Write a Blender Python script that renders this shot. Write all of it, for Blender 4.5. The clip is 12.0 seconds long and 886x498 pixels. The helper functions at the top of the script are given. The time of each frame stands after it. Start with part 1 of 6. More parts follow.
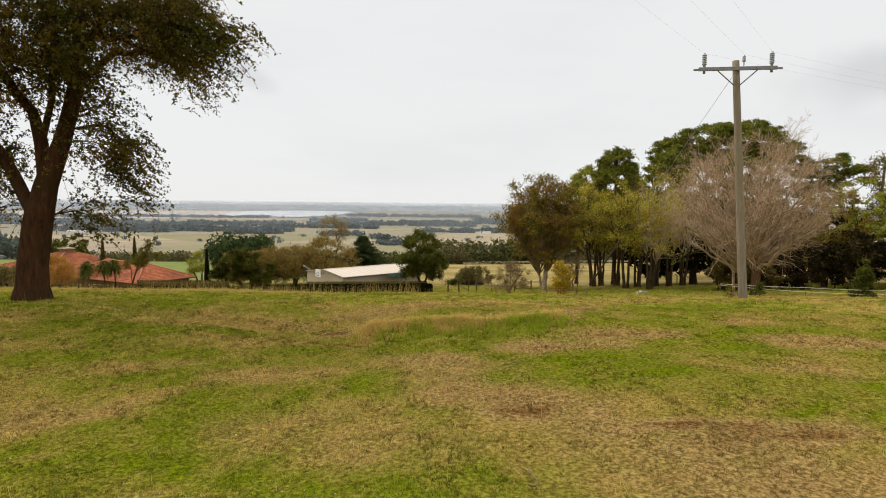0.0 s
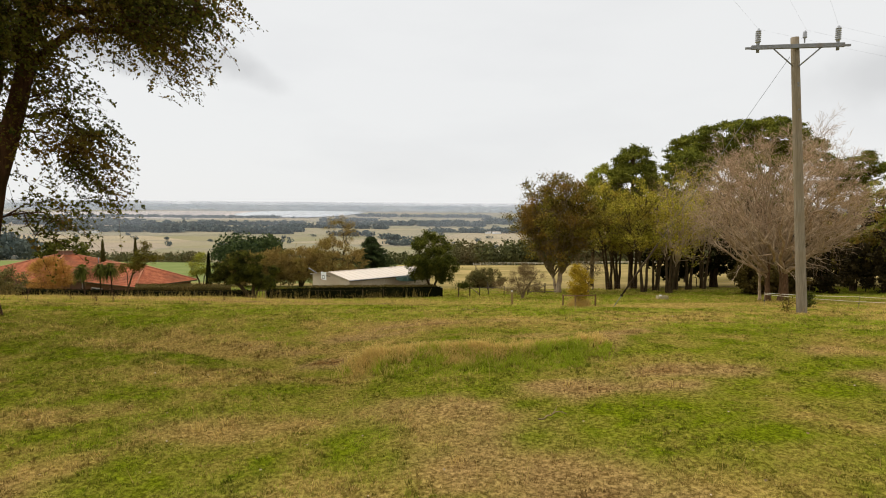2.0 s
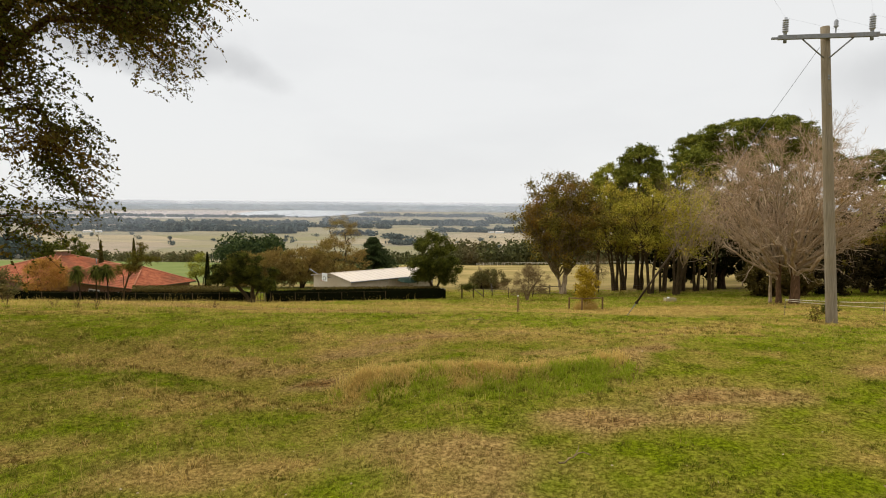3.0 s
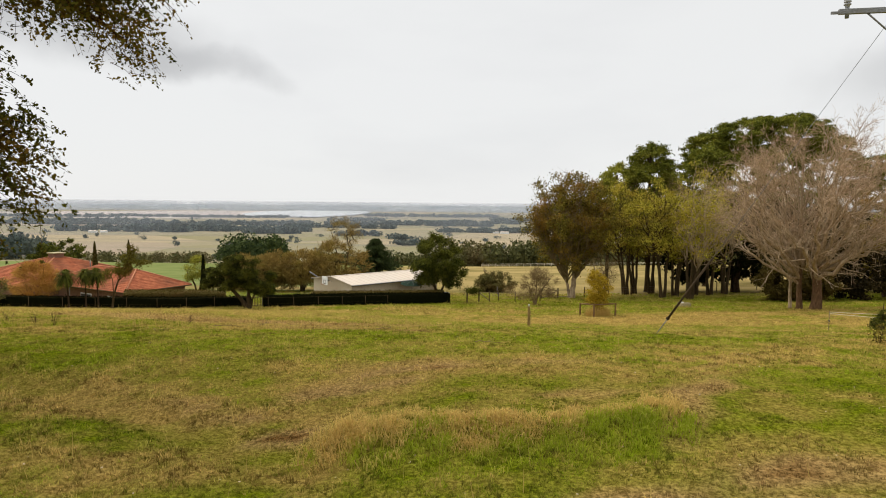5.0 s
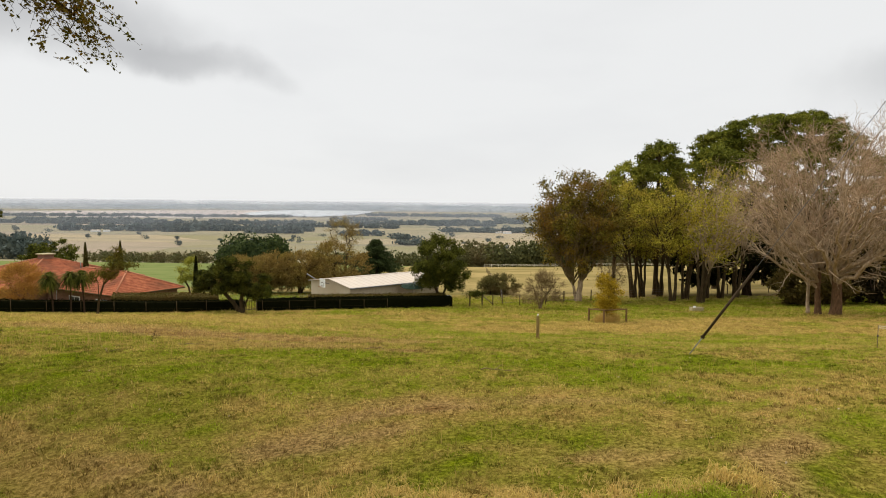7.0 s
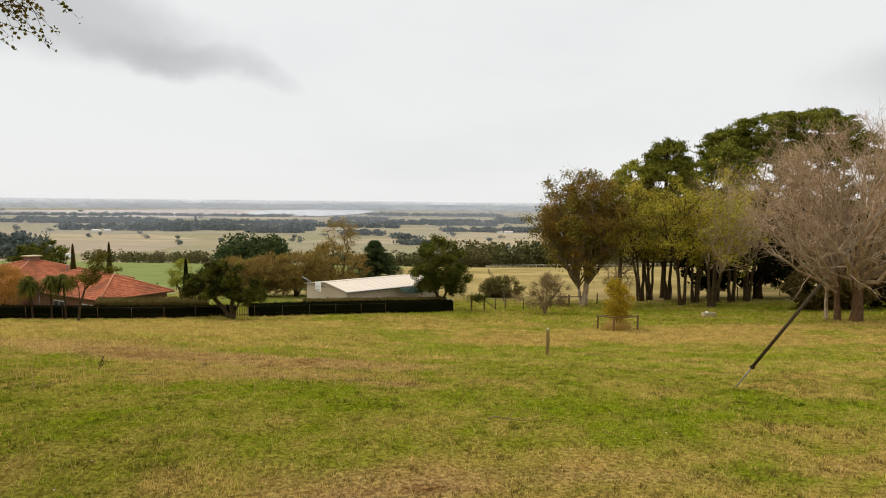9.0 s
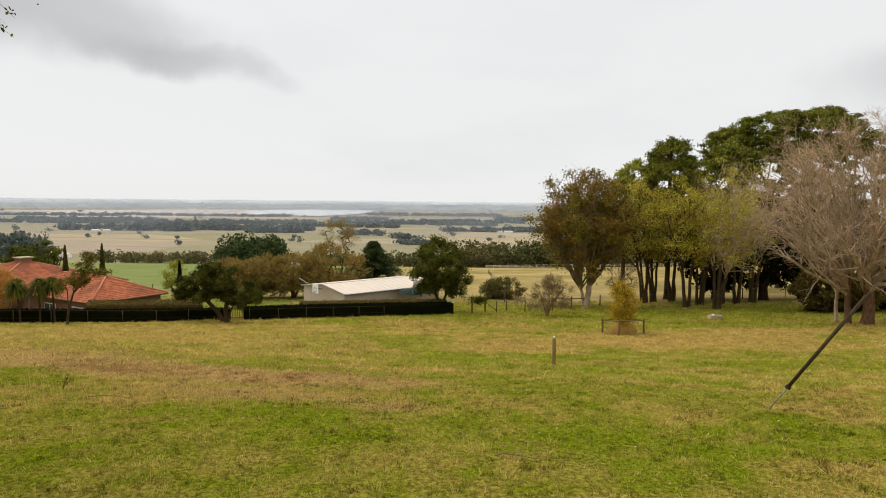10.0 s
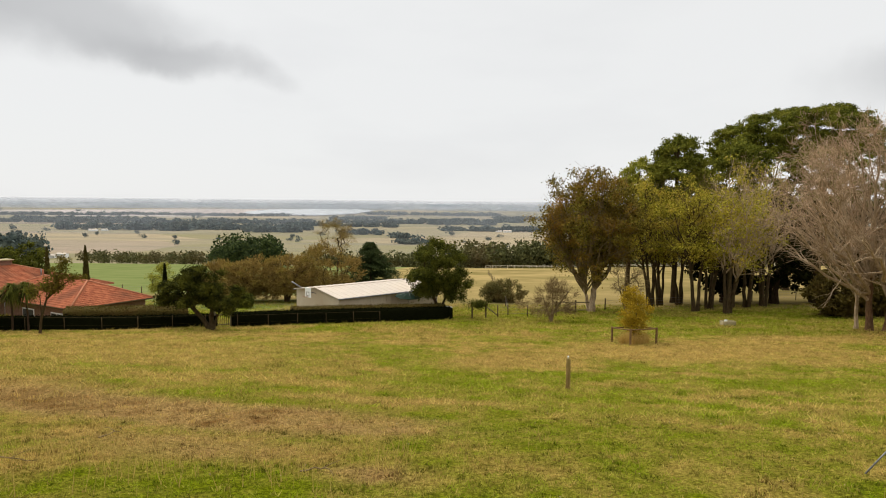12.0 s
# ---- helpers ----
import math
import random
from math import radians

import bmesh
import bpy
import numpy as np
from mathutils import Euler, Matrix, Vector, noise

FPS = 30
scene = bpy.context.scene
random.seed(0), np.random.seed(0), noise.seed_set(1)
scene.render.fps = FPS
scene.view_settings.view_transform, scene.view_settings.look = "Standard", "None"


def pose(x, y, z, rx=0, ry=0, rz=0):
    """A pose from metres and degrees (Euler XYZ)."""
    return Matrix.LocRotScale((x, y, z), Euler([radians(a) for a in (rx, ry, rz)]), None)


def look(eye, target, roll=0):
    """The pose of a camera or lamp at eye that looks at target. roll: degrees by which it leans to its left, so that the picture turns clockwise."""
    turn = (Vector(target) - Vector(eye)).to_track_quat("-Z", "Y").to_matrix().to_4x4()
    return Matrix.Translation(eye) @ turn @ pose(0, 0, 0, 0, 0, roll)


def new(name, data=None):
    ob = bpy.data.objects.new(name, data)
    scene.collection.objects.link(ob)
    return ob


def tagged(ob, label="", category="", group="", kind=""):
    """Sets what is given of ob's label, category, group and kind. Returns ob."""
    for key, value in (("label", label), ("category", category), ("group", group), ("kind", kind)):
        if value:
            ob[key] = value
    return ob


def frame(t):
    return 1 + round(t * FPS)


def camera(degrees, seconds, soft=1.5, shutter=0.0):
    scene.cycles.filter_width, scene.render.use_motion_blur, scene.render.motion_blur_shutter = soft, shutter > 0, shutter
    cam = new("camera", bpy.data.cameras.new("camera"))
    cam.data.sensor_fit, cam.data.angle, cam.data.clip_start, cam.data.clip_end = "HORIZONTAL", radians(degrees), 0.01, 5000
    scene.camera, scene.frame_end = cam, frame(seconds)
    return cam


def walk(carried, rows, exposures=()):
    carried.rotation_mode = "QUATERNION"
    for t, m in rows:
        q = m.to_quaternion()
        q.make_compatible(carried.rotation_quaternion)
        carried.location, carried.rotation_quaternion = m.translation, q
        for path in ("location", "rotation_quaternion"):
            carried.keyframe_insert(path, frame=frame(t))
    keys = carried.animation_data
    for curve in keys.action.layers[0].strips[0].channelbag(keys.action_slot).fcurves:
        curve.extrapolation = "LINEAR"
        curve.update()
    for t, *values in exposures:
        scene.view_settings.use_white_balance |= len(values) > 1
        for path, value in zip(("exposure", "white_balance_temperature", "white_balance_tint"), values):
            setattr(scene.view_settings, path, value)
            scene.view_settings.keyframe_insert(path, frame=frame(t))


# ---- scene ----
cam = camera(71.5, 12.0, 1.0)
METRES, EYE, TILT, LEAN, TURN = 16.5, 3.3, -7.1, -1.25, 0.0
ROWS = [
    (0.0, 0.0, 0.0, 0.0, 0.03, 2.91, 0.68),
    (0.5, -0.0012, 0.0462, 0.0054, 0.28, 2.92, 0.67),
    (1.0, -0.0018, 0.0918, 0.0116, 0.51, 2.91, 0.66),
    (1.5, -0.0028, 0.1376, 0.0169, 0.75, 2.93, 0.65),
    (2.0, -0.0039, 0.1817, 0.0227, 0.94, 2.93, 0.64),
    (2.5, -0.0047, 0.2229, 0.0302, 1.1, 2.91, 0.63),
    (3.0, -0.0054, 0.2627, 0.0374, 1.22, 2.88, 0.6),
    (5.0, -0.0079, 0.4191, 0.0598, 1.64, 2.91, 0.54),
    (5.5, -0.0083, 0.457, 0.0638, 1.71, 2.91, 0.52),
    (6.0, -0.0088, 0.4954, 0.0686, 1.78, 2.9, 0.51),
    (6.5, -0.0084, 0.5336, 0.0735, 1.83, 2.89, 0.49),
    (7.0, -0.0074, 0.572, 0.0793, 1.88, 2.89, 0.46),
    (9.0, -0.0086, 0.7325, 0.105, 1.99, 2.84, 0.43),
    (9.5, -0.0098, 0.7748, 0.1117, 1.98, 2.83, 0.44),
    (10.0, -0.0116, 0.8171, 0.1174, 1.98, 2.82, 0.47),
    (10.5, -0.0131, 0.8589, 0.1237, 1.96, 2.79, 0.46),
    (11.0, -0.0144, 0.9018, 0.1306, 1.94, 2.78, 0.46),
    (11.5, -0.0161, 0.946, 0.1369, 1.91, 2.77, 0.47),
    (12.0, -0.0168, 0.9893, 0.1426, 1.87, 2.76, 0.49),
]
walk(cam, [(t, pose(0, 0, EYE, TILT, LEAN, TURN) @ pose(METRES * x, METRES * y, METRES * z, 90 + pitch, roll, yaw)) for t, x, y, z, yaw, pitch, roll in ROWS])

# ---------------- light ----------------
world = bpy.data.worlds.new("overcast_sky")
scene.world = world
world.use_nodes = True
SUN_ELEVATION, SUN_TURN, ZENITH = radians(50), radians(-58), 2.0


def build_world():
    nt = world.node_tree
    nt.nodes.clear()
    n, link = nt.nodes.new, nt.links.new
    out, bg = n("ShaderNodeOutputWorld"), n("ShaderNodeBackground")
    sky = n("ShaderNodeTexSky")
    sky.sky_type, sky.sun_disc = "NISHITA", False
    sky.sun_elevation, sky.sun_rotation = SUN_ELEVATION, SUN_TURN
    dim = n("ShaderNodeVectorMath")
    dim.operation = "SCALE"
    dim.inputs["Scale"].default_value = 0.10
    link(sky.outputs[0], dim.inputs[0])
    tc, mp = n("ShaderNodeTexCoord"), n("ShaderNodeMapping")
    mp.inputs["Scale"].default_value = (1.0, 1.0, 3.2)
    mp.inputs["Location"].default_value = SKY_SHIFT
    link(tc.outputs["Generated"], mp.inputs[0])
    big = n("ShaderNodeTexNoise")
    big.inputs["Scale"].default_value, big.inputs["Detail"].default_value = 2.3, 6
    big.inputs["Roughness"].default_value = 0.5
    link(mp.outputs[0], big.inputs[0])
    ramp = n("ShaderNodeValToRGB")
    ramp.color_ramp.elements[0].position, ramp.color_ramp.elements[1].position = 0.52, 0.80
    link(big.outputs[0], ramp.inputs[0])
    cloud = n("ShaderNodeMix")
    cloud.data_type = "RGBA"
    cloud.inputs[6].default_value = (0.865, 0.87, 0.868, 1)
    cloud.inputs[7].default_value = (0.80, 0.805, 0.81, 1)
    link(ramp.outputs[0], cloud.inputs[0])
    last = cloud.outputs[2]
    # the heavy grey bank low in the west, and the veil in the east
    for (cx, cy, cz), reach, squash, dark in CLOUDS:
        m = n("ShaderNodeMapping")
        m.vector_type = "TEXTURE"
        m.inputs["Location"].default_value = (cx, cy, cz)
        m.inputs["Scale"].default_value = (reach, reach, reach * squash)
        wob = n("ShaderNodeTexNoise")
        wob.inputs["Scale"].default_value, wob.inputs["Detail"].default_value = 4.2, 9
        link(tc.outputs["Generated"], wob.inputs[0])
        add = n("ShaderNodeVectorMath")
        add.operation = "MULTIPLY_ADD"
        add.inputs[1].default_value = (0.32, 0.32, 0.18)
        link(wob.outputs["Color"], add.inputs[0])
        link(tc.outputs["Generated"], add.inputs[2])
        link(add.outputs[0], m.inputs[0])
        g = n("ShaderNodeTexGradient")
        g.gradient_type = "SPHERICAL"
        link(m.outputs[0], g.inputs[0])
        r = n("ShaderNodeMapRange")
        r.interpolation_type = "SMOOTHSTEP"
        r.inputs["From Min"].default_value, r.inputs["From Max"].default_value = 0.0, 0.75
        r.inputs["To Max"].default_value = dark
        link(g.outputs[1], r.inputs[0])
        mix = n("ShaderNodeMix")
        mix.data_type = "RGBA"
        mix.inputs[7].default_value = (0.45, 0.452, 0.458, 1)
        link(r.outputs[0], mix.inputs[0])
        link(last, mix.inputs[6])
        last = mix.outputs[2]
    both = n("ShaderNodeMix")
    both.data_type = "RGBA"
    both.inputs[0].default_value = 0.96
    link(dim.outputs[0], both.inputs[6])
    link(last, both.inputs[7])
    link(both.outputs[2], bg.inputs[0])
    # an overcast sky is brightest overhead
    sep, rise = n("ShaderNodeSeparateXYZ"), n("ShaderNodeMapRange")
    link(tc.outputs["Generated"], sep.inputs[0])
    rise.interpolation_type = "SMOOTHSTEP"
    rise.inputs["From Min"].default_value, rise.inputs["From Max"].default_value = 0.36, 1.0
    rise.inputs["To Min"].default_value, rise.inputs["To Max"].default_value = 1.0, ZENITH
    link(sep.outputs[2], rise.inputs[0])
    link(rise.outputs[0], bg.inputs[1])
    link(bg.outputs[0], out.inputs[0])


SKY_SHIFT = (3.1, 0.7, 0.4)
CLOUDS = [((-0.25, 1.04, 0.292), 0.19, 0.22, 0.62), ((-0.38, 0.98, 0.325), 0.28, 0.32, 0.6), ((-0.57, 0.87, 0.335), 0.30, 0.40, 0.5), ((0.78, 0.96, 0.235), 0.22, 0.30, 0.4)]
build_world()
sun = new("sun", bpy.data.lights.new("sun", "SUN"))
sun.data.energy, sun.data.angle, sun.data.color = 2.0, radians(34), (1.0, 0.95, 0.87)
sun.matrix_world = look((30 * math.sin(SUN_TURN), 30 * math.cos(SUN_TURN), 30 * math.tan(SUN_ELEVATION)), (0, 0, 0))

# ---------------- materials ----------------


def shader(name):
    m = bpy.data.materials.new(name)
    m.use_nodes = True
    nt = m.node_tree
    return m, nt, nt.nodes.new, nt.links.new, nt.nodes["Principled BSDF"]


def mixed(n, link, fac, a, b):
    mix = n("ShaderNodeMix")
    mix.data_type = "RGBA"
    for sock, v in ((0, fac), (6, a), (7, b)):
        if isinstance(v, (tuple, float, int)):
            mix.inputs[sock].default_value = (*v, 1) if isinstance(v, tuple) else v
        else:
            link(v, mix.inputs[sock])
    return mix.outputs[2]


def noise_at(n, link, scale, detail=4, rough=0.55, lo=0.35, hi=0.65, stretch=(1, 1, 1)):
    tc, mp, tx, rg = n("ShaderNodeTexCoord"), n("ShaderNodeMapping"), n("ShaderNodeTexNoise"), n("ShaderNodeMapRange")
    mp.inputs["Scale"].default_value = stretch
    link(tc.outputs["Object"], mp.inputs[0])
    link(mp.outputs[0], tx.inputs[0])
    tx.inputs["Scale"].default_value, tx.inputs["Detail"].default_value, tx.inputs["Roughness"].default_value = scale, detail, rough
    rg.inputs["From Min"].default_value, rg.inputs["From Max"].default_value = lo, hi
    link(tx.outputs[0], rg.inputs[0])
    return rg.outputs[0]


def bumped(n, link, bsdf, height, strength=0.5, dist=0.02):
    b = n("ShaderNodeBump")
    b.inputs["Strength"].default_value, b.inputs["Distance"].default_value = strength, dist
    link(height, b.inputs["Height"])
    link(b.outputs[0], bsdf.inputs["Normal"])


def surface(name, a, b, scale=6.0, rough=0.8, metal=0.0, stretch=(1, 1, 1), c=None, bump=0.4, dist=0.01):
    """A worn surface: two colours in grain, a third in broad stains."""
    m, nt, n, link, p = shader(name)
    f = noise_at(n, link, scale, 6, 0.65, 0.3, 0.7, stretch)
    col = mixed(n, link, f, a, b)
    if c:
        col = mixed(n, link, noise_at(n, link, scale * 0.17, 3, 0.5, 0.45, 0.75), col, c)
    link(col, p.inputs["Base Color"])
    p.inputs["Roughness"].default_value, p.inputs["Metallic"].default_value = rough, metal
    if rough > 0.7:
        p.inputs["Specular IOR Level"].default_value = 0.07
    bumped(n, link, p, f, bump, dist)
    return m


def leafy(name, a, b, c=None, sheen=0.05, see=0.3, patch=0.35):
    """Leaves: each one its own tint between a and b, boughs of them turned towards c."""
    m, nt, n, link, p = shader(name)
    geo = n("ShaderNodeNewGeometry")
    col = mixed(n, link, geo.outputs["Random Per Island"], a, b)
    if c:
        col = mixed(n, link, noise_at(n, link, patch, 3, 0.6, 0.45, 0.7), col, c)
    link(col, p.inputs["Base Color"])
    p.inputs["Roughness"].default_value = 0.75
    p.inputs["Specular IOR Level"].default_value = sheen
    tr, mx = n("ShaderNodeBsdfTranslucent"), n("ShaderNodeMixShader")
    link(col, tr.inputs[0])
    mx.inputs[0].default_value = see
    link(p.outputs[0], mx.inputs[1])
    link(tr.outputs[0], mx.inputs[2])
    link(mx.outputs[0], nt.nodes["Material Output"].inputs[0])
    return m


BARK_DARK = surface("dark_bark", (0.028, 0.016, 0.009), (0.085, 0.052, 0.030), 9, 0.95, 0, (1, 1, 0.25), (0.035, 0.030, 0.013), 0.9, 0.05)
BARK_GREY = surface("tan_bark", (0.115, 0.076, 0.034), (0.31, 0.22, 0.115), 9, 0.95, 0, (1, 1, 0.25), (0.11, 0.09, 0.035), 0.8, 0.03)
BARK_BROWN = surface("brown_bark", (0.030, 0.019, 0.009), (0.105, 0.070, 0.034), 9, 0.95, 0, (1, 1, 0.25), (0.055, 0.046, 0.018), 0.8, 0.03)
BARK_RED = surface("red_brown_bark", (0.060, 0.030, 0.014), (0.20, 0.115, 0.060), 9, 0.95, 0, (1, 1, 0.25), (0.09, 0.055, 0.025), 0.8, 0.03)
POLE_WOOD = surface("weathered_pole_wood", (0.15, 0.122, 0.082), (0.31, 0.255, 0.18), 7, 0.9, 0, (4, 4, 0.25), (0.23, 0.175, 0.105), 0.6, 0.01)
GREY_TIMBER = surface("grey_timber", (0.12, 0.092, 0.058), (0.27, 0.215, 0.135), 14, 0.9, 0, (1, 1, 0.2), (0.17, 0.15, 0.075), 0.6, 0.008)
DARK_TIMBER = surface("dark_timber", (0.045, 0.030, 0.014), (0.13, 0.090, 0.046), 14, 0.9, 0, (1, 1, 0.2), None, 0.6, 0.008)
STEEL = surface("galvanised_steel", (0.16, 0.165, 0.17), (0.27, 0.27, 0.27), 20, 0.6, 0.4, (1, 1, 1), (0.2, 0.17, 0.14), 0.2, 0.002)
WIRE = surface("dull_wire", (0.12, 0.12, 0.12), (0.22, 0.22, 0.22), 20, 0.6, 0.5, bump=0.0)
PORCELAIN = surface("grey_porcelain", (0.24, 0.245, 0.26), (0.36, 0.365, 0.38), 10, 0.3, 0, bump=0.05)
TAPE = surface("white_tape", (0.66, 0.58, 0.42), (0.78, 0.70, 0.52), 10, 0.85, bump=0.0)
TERRACOTTA = surface("terracotta_tile", (0.20, 0.052, 0.024), (0.44, 0.15, 0.070), 2.2, 0.9, 0, (1, 1, 1), (0.15, 0.060, 0.032), 0.5, 0.02)
RIDGE = surface("ridge_tile", (0.32, 0.125, 0.065), (0.46, 0.20, 0.11), 4, 0.9, 0, bump=0.3)
BRICK_WALL = surface("shaded_brick_wall", (0.16, 0.09, 0.06), (0.27, 0.16, 0.11), 5, 0.9)
SHED_WALL = surface("cream_steel_wall", (0.45, 0.375, 0.275), (0.51, 0.43, 0.32), 1.5, 0.6, 0, (1, 1, 1), (0.40, 0.305, 0.21), 0.1)
SHED_ROOF = surface("pale_steel_roof", (0.49, 0.41, 0.325), (0.55, 0.465, 0.37), 1.2, 0.6, 0, (1, 1, 1), (0.55, 0.45, 0.34), 0.1)
WHITE = surface("white_paint", (0.74, 0.74, 0.72), (0.82, 0.82, 0.8), 3, 0.5, bump=0.1)
BLACK = surface("black_plastic", (0.02, 0.02, 0.02), (0.035, 0.035, 0.035), 6, 0.5, bump=0.1)
GREEN_STEEL = surface("green_canvas", (0.009, 0.022, 0.013), (0.018, 0.036, 0.022), 4, 0.8, bump=0.1)
STONE = surface("mossy_concrete", (0.30, 0.25, 0.14), (0.52, 0.44, 0.27), 8, 0.9, 0, (1, 1, 1), (0.26, 0.22, 0.10))

STAY_WOOD = surface("dark_stay_timber", (0.028, 0.019, 0.010), (0.085, 0.058, 0.032), 14, 0.9, 0, (1, 1, 0.2), None, 0.6, 0.008)
GUARD_WOOD = surface("brown_guard_timber", (0.095, 0.054, 0.022), (0.23, 0.145, 0.065), 14, 0.9, 0, (1, 1, 0.2), None, 0.6, 0.008)
STAKE_WOOD = surface("stake_wood", (0.14, 0.088, 0.026), (0.32, 0.22, 0.085), 14, 0.9, 0, (1, 1, 0.2), (0.22, 0.165, 0.05), 0.6, 0.008)
ELM_BARK = surface("reddish_elm_bark", (0.026, 0.011, 0.005), (0.098, 0.046, 0.020), 9, 0.95, 0, (1, 1, 0.25), (0.045, 0.028, 0.010), 0.9, 0.05)
CONE_LEAF = leafy("pencil_cypress_needles", (0.040, 0.038, 0.008), (0.12, 0.10, 0.024), see=0.2)
BUSH_LEAF = leafy("near_black_green_leaf", (0.006, 0.009, 0.002), (0.060, 0.064, 0.010), (0.16, 0.155, 0.022), patch=1.0)
ELM_LEAF = leafy("elm_leaf", (0.028, 0.036, 0.005), (0.13, 0.118, 0.015), (0.23, 0.12, 0.02), see=0.42, patch=0.55)
OLIVE_LEAF = leafy("olive_brown_leaf", (0.036, 0.034, 0.005), (0.28, 0.22, 0.033), (0.33, 0.175, 0.034))
# near-black: the shade under the grove's trees is put into this leaf colour
SHADE_LEAF = leafy("shade_brown_shrub_leaf", (0.006, 0.005, 0.002), (0.040, 0.030, 0.010), (0.055, 0.038, 0.012), see=0.1)
YELLOW_LEAF = leafy("yellow_green_leaf", (0.11, 0.11, 0.010), (0.64, 0.56, 0.065), (0.44, 0.31, 0.045), see=0.4)
SAPLING_LEAF = leafy("sapling_leaf", (0.045, 0.048, 0.006), (0.19, 0.165, 0.022), (0.16, 0.10, 0.02), see=0.35)
MOSS_LEAF = leafy("moss_green_leaf", (0.12, 0.13, 0.014), (0.42, 0.40, 0.055), (0.30, 0.29, 0.04), see=0.3)
GOLD_LEAF = leafy("golden_leaf", (0.24, 0.155, 0.008), (0.52, 0.37, 0.032))
DARK_LEAF = leafy("dark_green_leaf", (0.012, 0.018, 0.003), (0.115, 0.122, 0.018), (0.18, 0.18, 0.026), patch=1.1)
PINE_LEAF = leafy("pine_needles", (0.042, 0.056, 0.007), (0.20, 0.205, 0.027), (0.22, 0.21, 0.028), see=0.22)
PINE_DARK = leafy("dark_pine_needles", (0.020, 0.034, 0.013), (0.08, 0.10, 0.030), see=0.15)
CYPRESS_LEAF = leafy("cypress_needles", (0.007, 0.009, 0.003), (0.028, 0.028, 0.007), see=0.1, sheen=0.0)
BROWN_TWIG = leafy("brown_willow_twigs", (0.14, 0.092, 0.026), (0.37, 0.25, 0.070), (0.25, 0.19, 0.040), see=0.25)
PINK_TWIG = leafy("bare_twigs", (0.28, 0.18, 0.107), (0.60, 0.425, 0.275), see=0.1)
GREY_TWIG = leafy("grey_twigs", (0.13, 0.086, 0.038), (0.27, 0.19, 0.085), see=0.1)
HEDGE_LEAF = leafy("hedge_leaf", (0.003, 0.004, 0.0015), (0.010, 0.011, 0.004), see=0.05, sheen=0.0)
RUST_LEAF = leafy("rusty_shrub_leaf", (0.24, 0.12, 0.028), (0.62, 0.35, 0.08), (0.46, 0.21, 0.04))
OCHRE_LEAF = leafy("ochre_shrub_leaf", (0.055, 0.042, 0.010), (0.14, 0.105, 0.025), (0.12, 0.075, 0.02))
# bluish and pale: the haze of distance is put into the leaf colour
WOODS_LEAF = leafy("hazed_woodland_leaf", (0.062, 0.085, 0.078), (0.095, 0.118, 0.10), (0.11, 0.12, 0.09), patch=0.03, see=0.1)
PALE_BARK = surface("pale_bark", (0.21, 0.148, 0.085), (0.60, 0.455, 0.30), 9, 0.95, 0, (1, 1, 0.25), (0.24, 0.165, 0.085), 0.8, 0.02)
MID_WOODS = leafy("gum_woodland_leaf", (0.046, 0.052, 0.018), (0.135, 0.132, 0.048), (0.14, 0.105, 0.045), patch=0.05, see=0.15)
SHRUB_LEAF = leafy("grey_green_shrub", (0.085, 0.078, 0.022), (0.22, 0.185, 0.060), (0.21, 0.145, 0.05))

# ---------------- the lie of the land ----------------
PROFILE = [(-5000, -3.0), (-60, -1.2), (-20, -0.5), (0, -0.15), (8, -0.03), (13, 0.22), (19, 0.16), (22, 0.0), (25, -0.36), (29, -0.98),
           (35, -2.05), (45, -3.85), (56, -5.55), (66, -6.9), (75, -7.7), (85, -8.5), (120, -11.2), (200, -17.2), (240, -20.3),
           (320, -30), (640, -60), (4550, -60), (4800, -38), (5000, -16), (5200, -9)]
_py, _pz = np.array(PROFILE).T
_fine = np.concatenate([np.arange(-80, 160, 0.5), _py[_py < -80], _py[_py >= 160]])
_fine.sort()
_prof = np.interp(_fine, _py, _pz)
_near = (_fine > -70) & (_fine < 150)
_soft = np.convolve(np.pad(_prof[_near], 6, mode="edge"), np.ones(13) / 13, mode="valid")
_prof[_near] = _soft


def step01(v, a, b):
    s = np.clip((v - a) / (b - a), 0, 1)
    return s * s * (3 - 2 * s)


def lattice(x, y, seed):
    """Smooth value noise over the plane, 0 to 1."""
    x, y = np.asarray(x, float), np.asarray(y, float)
    xi, yi = np.floor(x).astype(np.int64), np.floor(y).astype(np.int64)
    fx, fy = x - xi, y - yi
    fx, fy = fx * fx * (3 - 2 * fx), fy * fy * (3 - 2 * fy)

    def val(a, b):
        h = (a * 374761393 + b * 668265263 + seed * 1442695041) & 0xFFFFFFFF
        h = ((h ^ (h >> 13)) * 1274126177) & 0xFFFFFFFF
        return ((h ^ (h >> 16)) & 0xFFFF) / 65535.0
    top = val(xi, yi) * (1 - fx) + val(xi + 1, yi) * fx
    low = val(xi, yi + 1) * (1 - fx) + val(xi + 1, yi + 1) * fx
    return top * (1 - fy) + low * fy


def rough(x, y, size, seed, octaves=4):
    total, amp, norm = 0, 1.0, 0
    for k in range(octaves):
        total = total + amp * lattice(np.asarray(x) / size * 2 ** k, np.asarray(y) / size * 2 ** k, seed + k)
        norm += amp
        amp *= 0.55
    return total / norm


def bank_line(x):
    return 15.45 + 0.10 * x + 0.5 * (rough(x, 0 * x, 1.7, 61, 2) - 0.5)


def ditch_line(x):
    return 15.0 - 0.52 * (x + 1.8) + 0.5 * (rough(x, 0 * x, 2.1, 65, 2) - 0.5)


